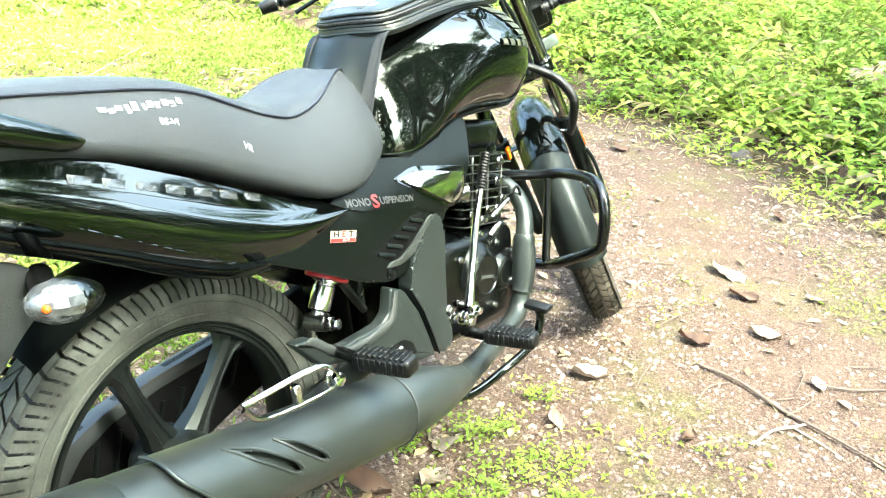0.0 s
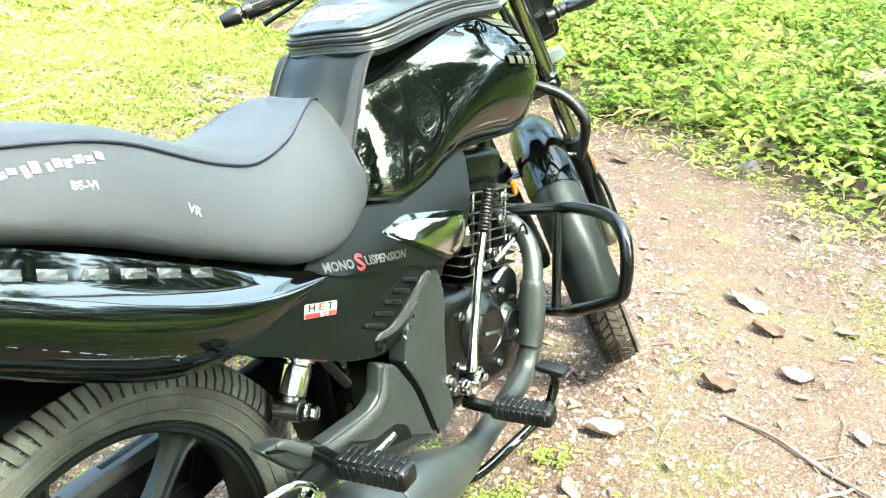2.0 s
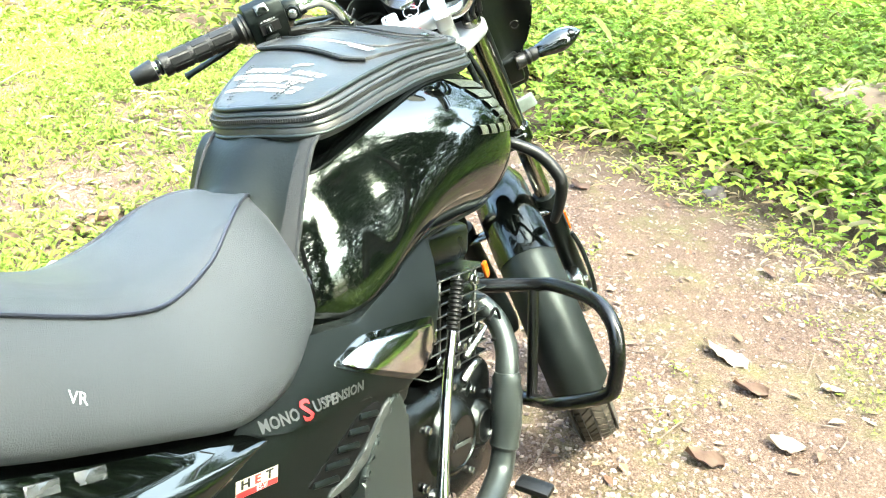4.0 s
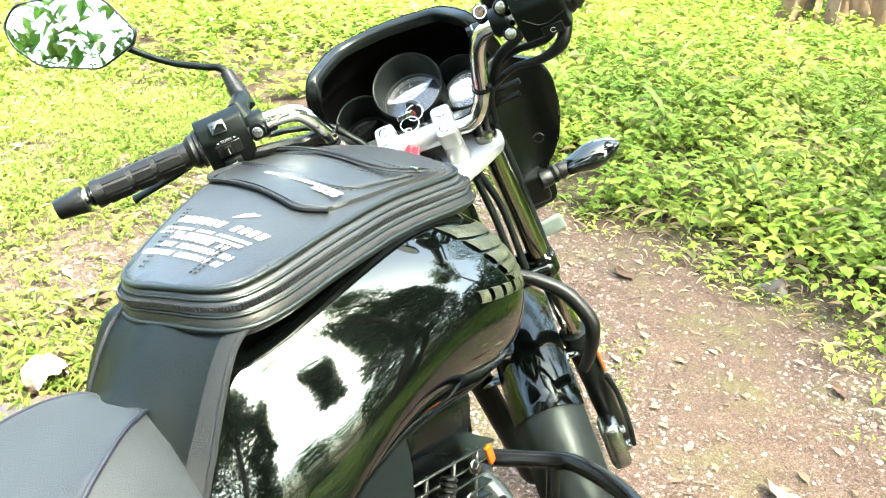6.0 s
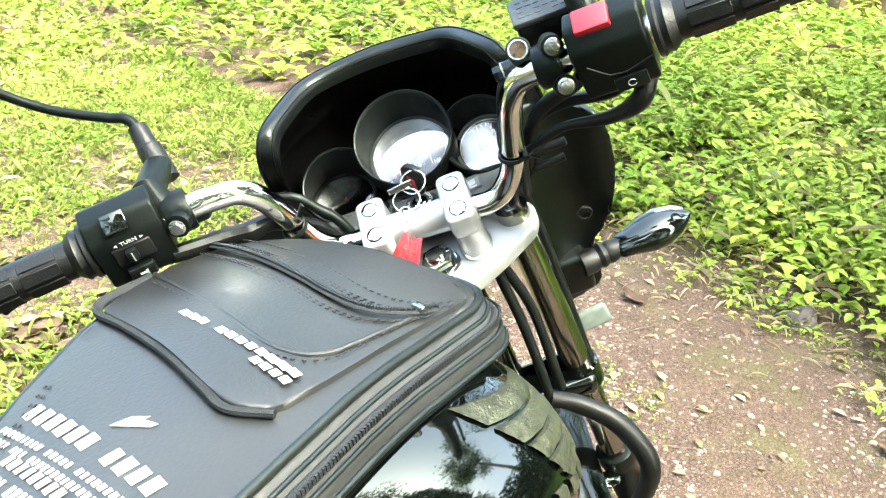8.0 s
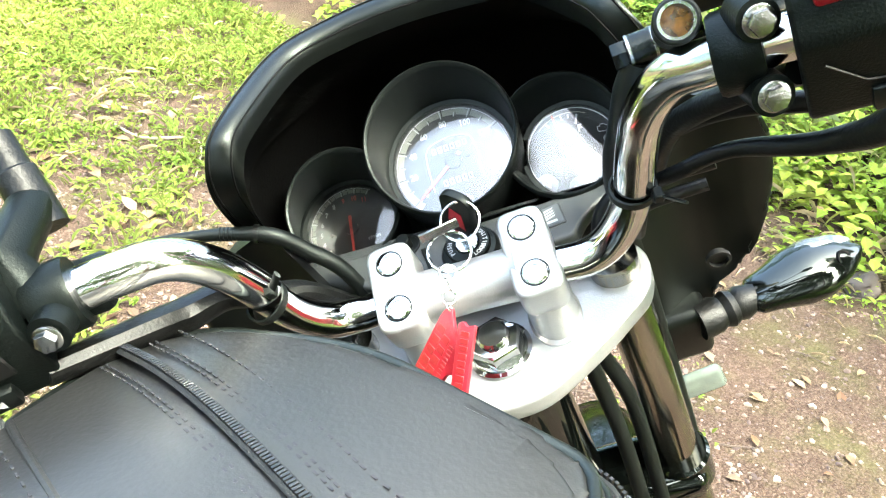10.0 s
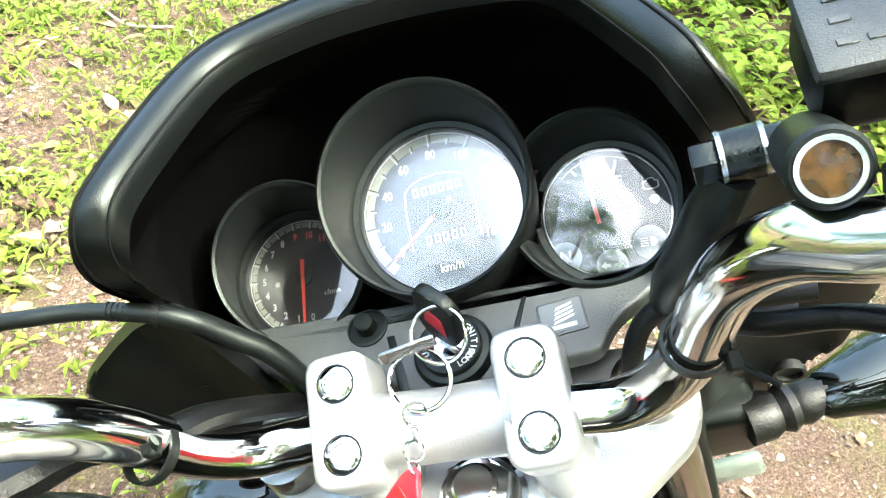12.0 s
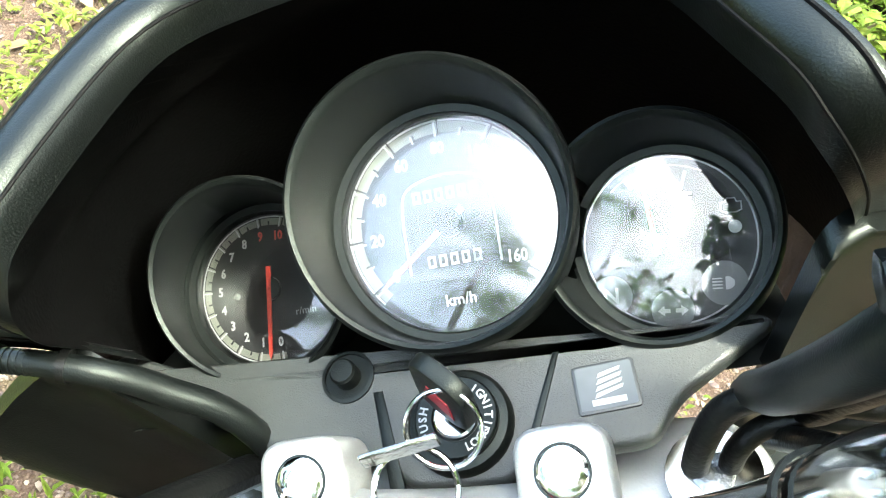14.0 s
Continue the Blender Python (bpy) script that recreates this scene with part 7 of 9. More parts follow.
flap = part("pocket_flap", panel([(p[0], p[1]) for p in rounded(FLAP, 0.012, 4)], 0.005, Matrix(), lambda x, y: bag_z(x, y) - 0.001 + 0.003 * max(0, 1 - ((x + 0.04) / 0.11) ** 2), 0.016, 0.0022), M_LEATHER, tank_bag, "padded leatherette pocket flap", 60)
part("flap_binding", tube(bag_line([(-0.160, 0.80), (-0.156, 0.745), (-0.10, 0.726), (-0.04, 0.711), (0.01, 0.695), (0.036, 0.688), (0.062, 0.70)], 0.003), 0.0042, 8, 0.7), M_CLOTH, flap)
ZIP = [(-0.158, 0.864), (-0.121, 0.858), (-0.08, 0.848), (-0.026, 0.832), (0.01, 0.822), (0.04, 0.822), (0.062, 0.838), (0.074, 0.858)]
zp = bag_line(ZIP, 0.0095)
part("zip_tape", tube(zp, 0.0040, 8, 0.4, 0, (0, 0, 1)), M_CLOTH, flap)
zipper(spline(zp, 3), 0.0022, 0.0040, flap, lambda c: Vector((0.05, 0, 1)).normalized(), lift=0.0022)
part("zip_slider", box((0.011, 0.008, 0.005), on_bag(0.066, 0.845, 0.012), 0.0015, 2), M_STEEL, flap)


def stitches(pts, lift, parent, step=0.0052):
    """A dashed seam."""
    bm = bmesh.new()
    line = bag_line(pts, lift, 14)
    acc = 0.0
    for a, b in zip(line, line[1:]):
        d = b - a
        acc += d.length
        if acc >= step:
            acc = 0.0
            m = axis_matrix(b, (0, 0, 1), d)
            add_box(bm, (step * 0.62, 0.0011, 0.0008), m, 0)
    return tagged(part("stitching", bm, M_THREAD, parent), kind="stuff")


for off in (-0.014, -0.011, 0.013, 0.016, 0.03):
    stitches([(x + 0.15 * off, y + off) for x, y in ZIP], 0.0066, flap)
stitches([(-0.152, 0.79), (-0.10, 0.775), (-0.04, 0.757), (0.015, 0.742), (0.05, 0.752), (0.062, 0.79), (0.068, 0.85)], 0.0062, flap)
part("flap_seam", tube(bag_line([(-0.155, 0.80), (-0.10, 0.782), (-0.04, 0.764), (0.015, 0.749), (0.046, 0.758), (0.058, 0.79), (0.066, 0.84)], 0.0052), 0.0022, 8), M_LEATHER, flap)
for a, b in (((-0.045, 0.546), (-0.10, 0.66)), ((-0.040, 0.546), (-0.095, 0.66)), ((0.025, 0.546), (0.020, 0.60)), ((0.031, 0.546), (0.026, 0.60))):
    stitches([a, tuple(Vector(a).lerp(Vector(b), 0.5)), b], 0.0008, body)

# white print on the bag: plain bars of the lettering's size, and a plain wing
def print_row(x0, y0, x1, y1, height, letters, gaps, parent):
    """A row of letter-sized bars."""
    n = len(letters)
    for k, w in enumerate(letters):
        if k in gaps:
            continue
        f = (k + 0.5) / n
        x, y = x0 + (x1 - x0) * f, y0 + (y1 - y0) * f
        ang = math.atan2(y1 - y0, x1 - x0)
        part("print_bar", box((math.hypot(x1 - x0, y1 - y0) / n * w, height, 0.0004), on_bag(x, y, 0.0006) @ Matrix.Rotation(ang, 4, "Z") @ Matrix.Rotation(radians(-8), 4, "Z"), 0), M_WHITE, parent)


rnd = random.Random(5)
for row, (xa, ya, xb, yb, h, n) in enumerate(((-0.088, 0.640, 0.050, 0.624, 0.0125, 11), (-0.092, 0.623, 0.050, 0.608, 0.0048, 26), (-0.090, 0.615, 0.046, 0.600, 0.0048, 26), (-0.060, 0.605, 0.030, 0.594, 0.0080, 11), (-0.062, 0.592, 0.048, 0.581, 0.0078, 19), (-0.075, 0.580, 0.045, 0.569, 0.0078, 20))):
    print_row(xa, ya, xb, yb, h, [rnd.uniform(0.5, 0.74) for _ in range(n)], {6} if row == 0 else {rnd.randrange(3, n) for _ in range(n // 8)}, body)
part("print_wing", prism([(-0.012, -0.006), (0.012, 0.004), (0.014, 0.008), (0.002, 0.007), (0.004, 0.011), (-0.006, 0.006)], 0.0004, on_bag(-0.005, 0.652, 0.0005), 0), M_WHITE, body)
print_row(-0.070, 0.752, 0.056, 0.731, 0.0062, [rnd.uniform(0.7, 0.95) for _ in range(12)], {3}, flap)
print_row(0.018, 0.729, 0.056, 0.722, 0.0062, [rnd.uniform(0.7, 0.95) for _ in range(4)], set(), flap)
for ob in flap.children:
    if ob.name.startswith("print_bar"):
        ob.location.z += 0.007

# apron of the bag over the tank's rear
def tank_z(x, y):
    """Height of the tank's skin."""
    _, xb, hw, zb, zw, zt, n1, n2 = min(TANK_ROWS, key=lambda r: abs(r[0] - y))
    return zw + max(0.0, 1 - min(1.0, abs(x) / hw) ** (1 / n2)) ** (1 / n1) * (zt - zw)


rows = []
for k in range(19):
    y = 0.456 + 0.106 * k / 18
    right, left = 0.090 + 0.006 * k / 18, -0.088 + 0.006 * k / 18
    f = min(1.0, max(0.0, (y - 0.468) / 0.082))
    f = f * f * (3 - 2 * f)
    ring = []
    for j in range(33):
        x = right + (left - right) * j / 32
        crease = 0.0016 * noise.noise(Vector((x * 34 + y * 20, y * 26, 0))) + 0.0012 * math.sin(x * 70 + y * 50)
        hung = bag_z(x, 0.56) - 0.034
        low = tank_z(x, y) + 0.007
        ring.append(Vector((x, y, max(low, low + (hung - low) * f) + crease)))
    rows.append(ring)
bm = add_loft(bmesh.new(), rows, False, False)
bmesh.ops.solidify(bm, geom=list(bm.faces), thickness=0.003)
apron = part("bag_apron", bm, M_APRON, tank_bag, "creased leatherette apron below the bag", 60)
for j in (0, 28):
    part("apron_binding", tube([r[j] for r in rows], 0.003, 8), M_CLOTH, apron)
strip = [[r[0] + Vector((0.002, 0, -0.001)), r[0] + Vector((0.001, 0, 0.0022)), r[2] + Vector((0, 0, 0.0022)), r[3] + Vector((0, 0, 0.0006))] for r in rows]
part("apron_hem", add_loft(bmesh.new(), strip, False, False), M_CLOTH, apron, "stitched cloth hem of the apron")

# ---- ground ----
def verge_x(y):
    """Where the gravel ends and the planted verge begins, on the right."""
    return float(np.interp(y, [-3, 0.4, 1.0, 1.6, 2.3, 2.7, 3.0, 3.4, 3.85, 5.0, 8], [1.5, 1.4, 1.6, 1.95, 1.6, 1.41, 1.29, 1.08, 0.68, -0.6, -3.0]))


def left_x(y):
    return float(np.interp(y, [-3, 0, 2.0, 2.6, 3.2, 3.8, 4.3, 5.2, 8], [-1.4, -1.1, -0.78, -0.72, -0.7, -0.62, -0.5, -0.9, -3.2]))


def bank(x, y):
    """Height of the bank beyond the verge's edge."""
    d = max(0.0, x - verge_x(y) - 0.1)
    return 0.16 * (1 - math.exp(-d * 0.9)) if y > -2 else 0.0


def ground_z(x, y):
    p = Vector((x, y, 0))
    near = math.exp(-((x / 6) ** 2 + ((y - 2) / 8) ** 2))
    return (noise.noise(p * 0.8) * 0.02 + noise.noise(p * 3.1) * 0.008 + noise.noise(p * 11) * 0.004) * near * min(1.0, 0.25 + math.hypot(x - 0.0, y - 1.1) / 2.4) + bank(x, y)


def axis_steps(lo, hi, fine, far):
    out = list(np.arange(lo, hi, fine))
    s, v = fine, hi
    while v < far:
        out.append(v)
        s *= 1.35
        v += s
    s, v = fine, lo
    while v > -far:
        s *= 1.35
        v -= s
        out.insert(0, v)
    return [float(v) for v in out]


xs, ys = axis_steps(-3.0, 4.5, 0.05, 900), axis_steps(-0.6, 6.5, 0.05, 900)
gv = [(x, y, ground_z(x, y)) for y in ys for x in xs]
nx = len(xs)
gf = [(j * nx + i, j * nx + i + 1, (j + 1) * nx + i + 1, (j + 1) * nx + i) for j in range(len(ys) - 1) for i in range(nx - 1)]
gm = bpy.data.meshes.new("ground")
gm.from_pydata(gv, [], gf)
gm.polygons.foreach_set("use_smooth", [True] * len(gm.polygons))


def ground_material():
    """Packed laterite soil with grit of many tones, mossy patches and a stony relief."""
    m = material("laterite_gravel_soil", (0.082, 0.056, 0.041), 0.9, 0, (0.037, 0.0238, 0.0168), 7.0, 1.0, 150, detail=12, spec=0.15)
    n, l = m.node_tree.nodes, m.node_tree.links
    p = n["Principled BSDF"]
    co = n.new("ShaderNodeTexCoord")
    base = p.inputs["Base Color"].links[0].from_socket
    heights = []
    for scale, amount in ((150, 0.42), (330, 0.42)):
        grit = n.new("ShaderNodeTexVoronoi")
        grit.inputs["Scale"].default_value = scale
        l.new(co.outputs["Object"], grit.inputs["Vector"])
        bw = n.new("ShaderNodeRGBToBW")
        l.new(grit.outputs["Color"], bw.inputs[0])
        tone = n.new("ShaderNodeValToRGB")
        tone.color_ramp.elements[0].position, tone.color_ramp.elements[1].position = 0.25, 0.85
        tone.color_ramp.elements[0].color, tone.color_ramp.elements[1].color = (0.030, 0.0165, 0.0100, 1), (0.135, 0.097, 0.078, 1)
        e = tone.color_ramp.elements.new(0.6)
        e.color = (0.068, 0.044, 0.032, 1)
        l.new(bw.outputs[0], tone.inputs["Fac"])
        mixg = n.new("ShaderNodeMix")
        mixg.data_type = "RGBA"
        mixg.inputs["Factor"].default_value = amount
        l.new(base, mixg.inputs["A"])
        l.new(tone.outputs["Color"], mixg.inputs["B"])
        base = mixg.outputs["Result"]
        heights.append(grit.outputs["Distance"])
    moss = n.new("ShaderNodeTexNoise")
    moss.inputs["Scale"].default_value, moss.inputs["Detail"].default_value, moss.inputs["Roughness"].default_value = 2.6, 14, 0.72
    l.new(co.outputs["Object"], moss.inputs["Vector"])
    mr = n.new("ShaderNodeValToRGB")
    mr.color_ramp.elements[0].position, mr.color_ramp.elements[1].position = 0.5, 0.64
    mr.color_ramp.elements[1].color = (0.5, 0.5, 0.5, 1)
    l.new(moss.outputs["Fac"], mr.inputs["Fac"])
    mixm = n.new("ShaderNodeMix")
    mixm.data_type = "RGBA"
    l.new(mr.outputs["Color"], mixm.inputs["Factor"])
    l.new(base, mixm.inputs["A"])
    mixm.inputs["B"].default_value = (0.066, 0.068, 0.021, 1)
    l.new(mixm.outputs["Result"], p.inputs["Base Color"])
    bump = n.new("ShaderNodeBump")
    bump.invert = True
    bump.inputs["Strength"].default_value, bump.inputs["Distance"].default_value = 0.8, 0.006
    l.new(heights[0], bump.inputs["Height"])
    l.new(bump.outputs["Normal"], n["Bump"].inputs["Normal"])
    return m


M_GROUND = ground_material()
gm.materials.append(M_GROUND)
tagged(new("ground", gm), "reddish gravel track with moss patches and fallen leaves", "ground", kind="structure")

M_GRASS = leaf_material("meadow_leaf_green", (0.165, 0.212, 0.036), (0.090, 0.134, 0.019))
M_VERGE = leaf_material("verge_leaf_green", (0.235, 0.300, 0.046), (0.090, 0.150, 0.018), 0.36)
M_DRYLEAF = leaf_material("dry_leaf", (0.21, 0.155, 0.1), (0.13, 0.08, 0.045), 0.7, 0.4, 8, 0.15)
M_BLADE = leaf_material("grass_blade", (0.225, 0.255, 0.075), (0.130, 0.165, 0.036), 0.5, 0.4)
M_TREELEAF = leaf_material("tree_leaf", (0.07, 0.13, 0.022), (0.035, 0.07, 0.012), 0.45, 0.4)
M_PALELEAF = material("pale_dry_leaf", (0.32, 0.265, 0.205), 0.7, 0, (0.19, 0.135, 0.095), 30, 0.6, 160)
M_BROWNLEAF = material("brown_dry_leaf", (0.14, 0.085, 0.055), 0.7, 0, (0.075, 0.04, 0.025), 18, 0.6, 160)
M_TWIG = material("dry_twig", (0.085, 0.062, 0.045), 0.8, 0, (0.06, 0.04, 0.03), 40, 0.6, 300)
M_PALETWIG = material("bleached_twig", (0.26, 0.225, 0.185), 0.8, 0, (0.15, 0.115, 0.085), 40, 0.6, 300)
M_BARK = material("brown_bark", (0.2, 0.13, 0.08), 0.9, 0, (0.1, 0.06, 0.04), 5, 1.0, 40)
M_BANANA = material("withered_banana_fibre", (0.17, 0.12, 0.07), 0.75, 0, (0.1, 0.06, 0.03), 9, 0.8, 60)
M_DARKROCK = material("dark_stone", (0.08, 0.065, 0.06), 0.8, 0, (0.04, 0.03, 0.03), 12, 0.8, 80)
M_LATERITE = material("laterite_slab", (0.18, 0.125, 0.085), 0.9, 0, (0.1, 0.065, 0.04), 6, 1.0, 50)
M_STONE2 = material("grey_stone", (0.2, 0.19, 0.175), 0.8, 0, (0.125, 0.115, 0.1), 15, 0.8, 90)
M_BLUE = material("blue_plastic_film", (0.015, 0.05, 0.25), 0.3, 0, (0.01, 0.03, 0.175), 12, 0.4, 60)
M_STONE = material("laterite_pebble", (0.165, 0.124, 0.106), 0.85, 0, (0.070, 0.046, 0.036), 25, 0.5, 200, island=0.5)
rng = np.random.default_rng(4)


def leaves_mesh(name, pos, size, yaw, tilt, mat, wide=0.45, fold=0.18, droop=0.25):
    """Many leaves in one mesh: each a folded, drooping blade of four triangles pairs."""
    n = len(pos)
    shape = np.array([(0, 0, 0), (-0.5, 0.38, fold), (0, 0.42, 0), (0.5, 0.38, fold), (-0.36, 0.72, fold * 0.5), (0, 0.74, -droop * 0.35), (0.36, 0.72, fold * 0.5), (0, 1.0, -droop)])
    shape = shape * np.array([wide * 1.0, 1, 0.6])
    v = shape[None] * size[:, None, None]
    ct, st = np.cos(tilt)[:, None], np.sin(tilt)[:, None]
    y, z = v[..., 1] * ct - v[..., 2] * st, v[..., 1] * st + v[..., 2] * ct
    cy, sy = np.cos(yaw)[:, None], np.sin(yaw)[:, None]
    out = np.stack([v[..., 0] * cy - y * sy, v[..., 0] * sy + y * cy, z], -1) + pos[:, None]
    f = np.array([(0, 2, 1, 1), (0, 3, 2, 2), (1, 2, 5, 4), (2, 3, 6, 5), (4, 5, 7, 7), (5, 6, 7, 7)])
    faces = (f[None] + (np.arange(n) * 8)[:, None, None]).reshape(-1, 4)
    me = bpy.data.meshes.new(name)
    me.from_pydata(out.reshape(-1, 3).tolist(), [], [tuple(q) if q[2] != q[3] else tuple(q[:3]) for q in faces.tolist()])
    me.materials.append(mat)
    return me


def scatter(n, x0, x1, y0, y1, keep):
    x, y = rng.uniform(x0, x1, n), rng.uniform(y0, y1, n)
    k = [keep(a, b) > c for a, b, c in zip(x, y, rng.uniform(0, 1, n))]
    return x[k], y[k]


def patchy(x, y, s, lo=-0.2, hi=0.3, seed=0.0):
    v = noise.noise(Vector((x * s, y * s, seed))) 
    return min(1.0, max(0.0, (v - lo) / (hi - lo)))


def verge_keep(x, y):
    d = x - verge_x(y)
    return min(1.0, max(0.0, d / 0.3)) * (0.45 + 0.55 * patchy(x, y, 1.3, -0.35, 0.1, 3.0)) if d > 0 else 0.0


def bare(x, y):
    """How bare the ground is: 1 on the gravel, 0 in the grass."""
    e = max(0.0, min(1.0, (x - left_x(y)) / 0.35 + 0.5))
    f = max(0.0, min(1.0, (4.5 - y) / 0.5))
    patch = math.exp(-(((x + 0.98) / 0.32) ** 2 + ((y - 3.2) / 0.85) ** 2))
    return max(min(e, f), 0.92 * patch)


def meadow_keep(x, y):
    if x > verge_x(y) + 0.1:
        return 0.0
    return max(0.0, 1 - bare(x, y)) * (0.3 + 0.7 * patchy(x, y, 1.8, -0.3, 0.25))


def tuft_keep(x, y):
    """Scattered weeds on the gravel, in patches."""
    if x > verge_x(y) + 0.1 or bare(x, y) < 0.3:
        return 0.0
    return patchy(x, y, 2.6, 0.12, 0.5, 7.0) * 0.9


def plants(name, n, box_, keep, size, rise, mat, label, per=5, tilt=(0.1, 0.9), wide=0.45, spread=0.5):
    x0, x1, y0, y1 = box_
    grow = 0.4 if min(x1 - x0, y1 - y0) > 1.0 else 0.0

    def ragged(a, b):
        """keep, thinning out unevenly across the stretch's border."""
        if not grow:
            return keep(a, b)
        d = min(a - x0, x1 - a, b - y0, y1 - b) + grow + 0.5 * noise.noise(Vector((a * 2.3, b * 2.3, 5.0)))
        return keep(a, b) * max(0.0, min(1.0, d / (2 * grow)))

    more = (x1 - x0 + 2 * grow) * (y1 - y0 + 2 * grow) / ((x1 - x0) * (y1 - y0))
    x, y = scatter(int(n * more), x0 - grow, x1 + grow, y0 - grow, y1 + grow, ragged)
    x, y = np.repeat(x, per), np.repeat(y, per)
    k = len(x)
    h = rng.uniform(0.0, 1, k) ** 0.7
    z = np.array([ground_z(a, b) for a, b in zip(x[::per], y[::per])]).repeat(per)
    top = rng.uniform(rise[0], rise[1], k // per).repeat(per)
    pos = np.stack([x + rng.normal(0, size[1] * spread, k), y + rng.normal(0, size[1] * spread, k), z + h * top + 0.004], -1)
    me = leaves_mesh(name, pos, rng.uniform(size[0], size[1], k), rng.uniform(0, 6.283, k), rng.uniform(tilt[0], tilt[1], k), mat, wide)
    return tagged(new(name, me), label, "plants", kind="stuff")


plants("verge_plants", 9000, (0.2, 4.5, 1.2, 6.0), verge_keep, (0.022, 0.068), (0.04, 0.24), M_VERGE, "dense leafy green weeds along the track", 10, (-0.4, 0.7), 0.62)
plants("far_verge_plants", 7000, (-5.0, 9.0, 5.0, 14.0), verge_keep, (0.06, 0.12), (0.08, 0.3), M_VERGE, "leafy green weeds further up the verge", 7, (-0.3, 0.6), 0.5)
plants("verge_grass", 1500, (0.2, 4.5, 1.2, 6.0), verge_keep, (0.07, 0.15), (0.05, 0.2), M_BLADE, "long grass blades among the weeds", 3, (0.3, 1.2), 0.035)


def fringe_keep(x, y):
    """The ragged foot of the verge, where low weeds run out on to the gravel."""
    d = x - verge_x(y)
    return math.exp(-((d - 0.02) / 0.16) ** 2) * (0.25 + 0.75 * patchy(x, y, 3.0, -0.25, 0.2, 12.0))


plants("verge_fringe", 3600, (0.0, 2.6, 1.2, 5.0), fringe_keep, (0.012, 0.034), (0.004, 0.06), M_VERGE, "low weeds at the foot of the verge", 7, (-0.2, 0.9), 0.55)
plants("grass_behind_the_wheel", 1500, (-1.5, -0.42, 0.85, 2.1), lambda x, y: 0.35 + 0.65 * patchy(x, y, 3.5, -0.3, 0.2, 6.0), (0.02, 0.05), (0.005, 0.06), M_GRASS, "fresh grass and weeds beside the stand", 6, (0.1, 1.2), 0.22)
plants("meadow_plants", 20000, (-3.8, 0.6, 1.4, 6.0), meadow_keep, (0.016, 0.038), (0.005, 0.05), M_GRASS, "short grass and small weeds", 6, (0.0, 1.0), 0.5)
plants("meadow_grass", 9000, (-3.8, 0.6, 1.4, 6.5), meadow_keep, (0.03, 0.075), (0.0, 0.02), M_BLADE, "fine grass blades", 5, (0.3, 1.3), 0.09)
plants("far_meadow_plants", 13000, (-8.0, 3.0, 5.5, 14.0), meadow_keep, (0.035, 0.08), (0.01, 0.1), M_GRASS, "grass and weeds of the clearing", 6, (0.0, 0.9), 0.5)
plants("gravel_weeds", 6400, (-1.2, 2.4, 0.3, 4.4), tuft_keep, (0.007, 0.02), (0.002, 0.018), M_GRASS, "tiny weeds and moss on the gravel", 6, (0.0, 0.9), 0.5, 0.9)
plants("weeds_by_the_wheel", 620, (-0.06, 0.36, 0.72, 1.24), lambda x, y: 0.95 if patchy(x, y, 9, -0.1, 0.3, 2.0) > 0.4 else 0.06, (0.006, 0.017), (0.006, 0.038), M_GRASS, "fresh small-leaved weeds beside the rear wheel", 9, (0.0, 0.9), 0.55, 0.8)


plants("near_verge_plants", 4200, (1.2, 4.0, -2.6, 1.3), verge_keep, (0.03, 0.09), (0.05, 0.26), M_VERGE, "leafy green weeds beside the track", 8, (-0.4, 0.7), 0.55)
plants("short_grass_behind", 2600, (0.55, 1.9, -1.8, 0.3), lambda x, y: 0.9, (0.02, 0.05), (0.005, 0.05), M_GRASS, "short grass and weeds behind the motorcycle", 6, (0.0, 1.0), 0.4)
M_STRAW = leaf_material("dry_straw", (0.42, 0.36, 0.22), (0.26, 0.20, 0.12), 0.6, 0.4, 3.0, 0.2)
plants("verge_straw", 900, (0.2, 4.5, 1.2, 6.0), verge_keep, (0.05, 0.15), (0.0, 0.2), M_STRAW, "dry straw among the weeds", 3, (-0.3, 0.8), 0.05)
plants("fringe_straw", 2600, (0.0, 2.8, 1.2, 5.0), fringe_keep, (0.03, 0.09), (0.0, 0.02), M_STRAW, "pale dry grass at the foot of the verge", 4, (-0.2, 0.5), 0.09, 1.2)
plants("meadow_straw", 1500, (-3.8, 0.6, 1.4, 6.5), meadow_keep, (0.03, 0.10), (0.004, 0.05), M_STRAW, "dry straw in the short grass", 3, (-0.2, 0.5), 0.07)
M_PALEBLADE = leaf_material("pale_grass_blade", (0.42, 0.43, 0.22), (0.30, 0.33, 0.13), 0.45, 0.2)
plants("pale_blades", 34, (0.6, 4.0, 1.8, 6.0), verge_keep, (0.18, 0.34), (0.08, 0.22), M_PALEBLADE, "long pale curved grass blades", 2, (0.3, 1.1), 0.016)


def outer_meadow(x, y):
    """The clearing and the verge past the stretch beside the bike."""
    if -3.6 < x < 0.6 and 1.6 < y < 6 or 0.4 < x < 4.3 and 1.4 < y < 6:
        return 0.0
    wide = max(0.0, 1 - (max(abs(x) - 6, 0) / 4) ** 2) * max(0.0, 1 - (max(abs(y - 2) - 8, 0) / 5) ** 2)
    side_ = max(0.0, min(1.0, (left_x(y) - 0.1 - x) / 0.4)) if y < 6 else 1.0 - float(x > verge_x(y))
    return max(side_, min(1.0, max(0.0, (x - verge_x(y)) / 0.4))) * wide * (0.4 + 0.6 * patchy(x, y, 1.1, -0.3, 0.2, 9.0))


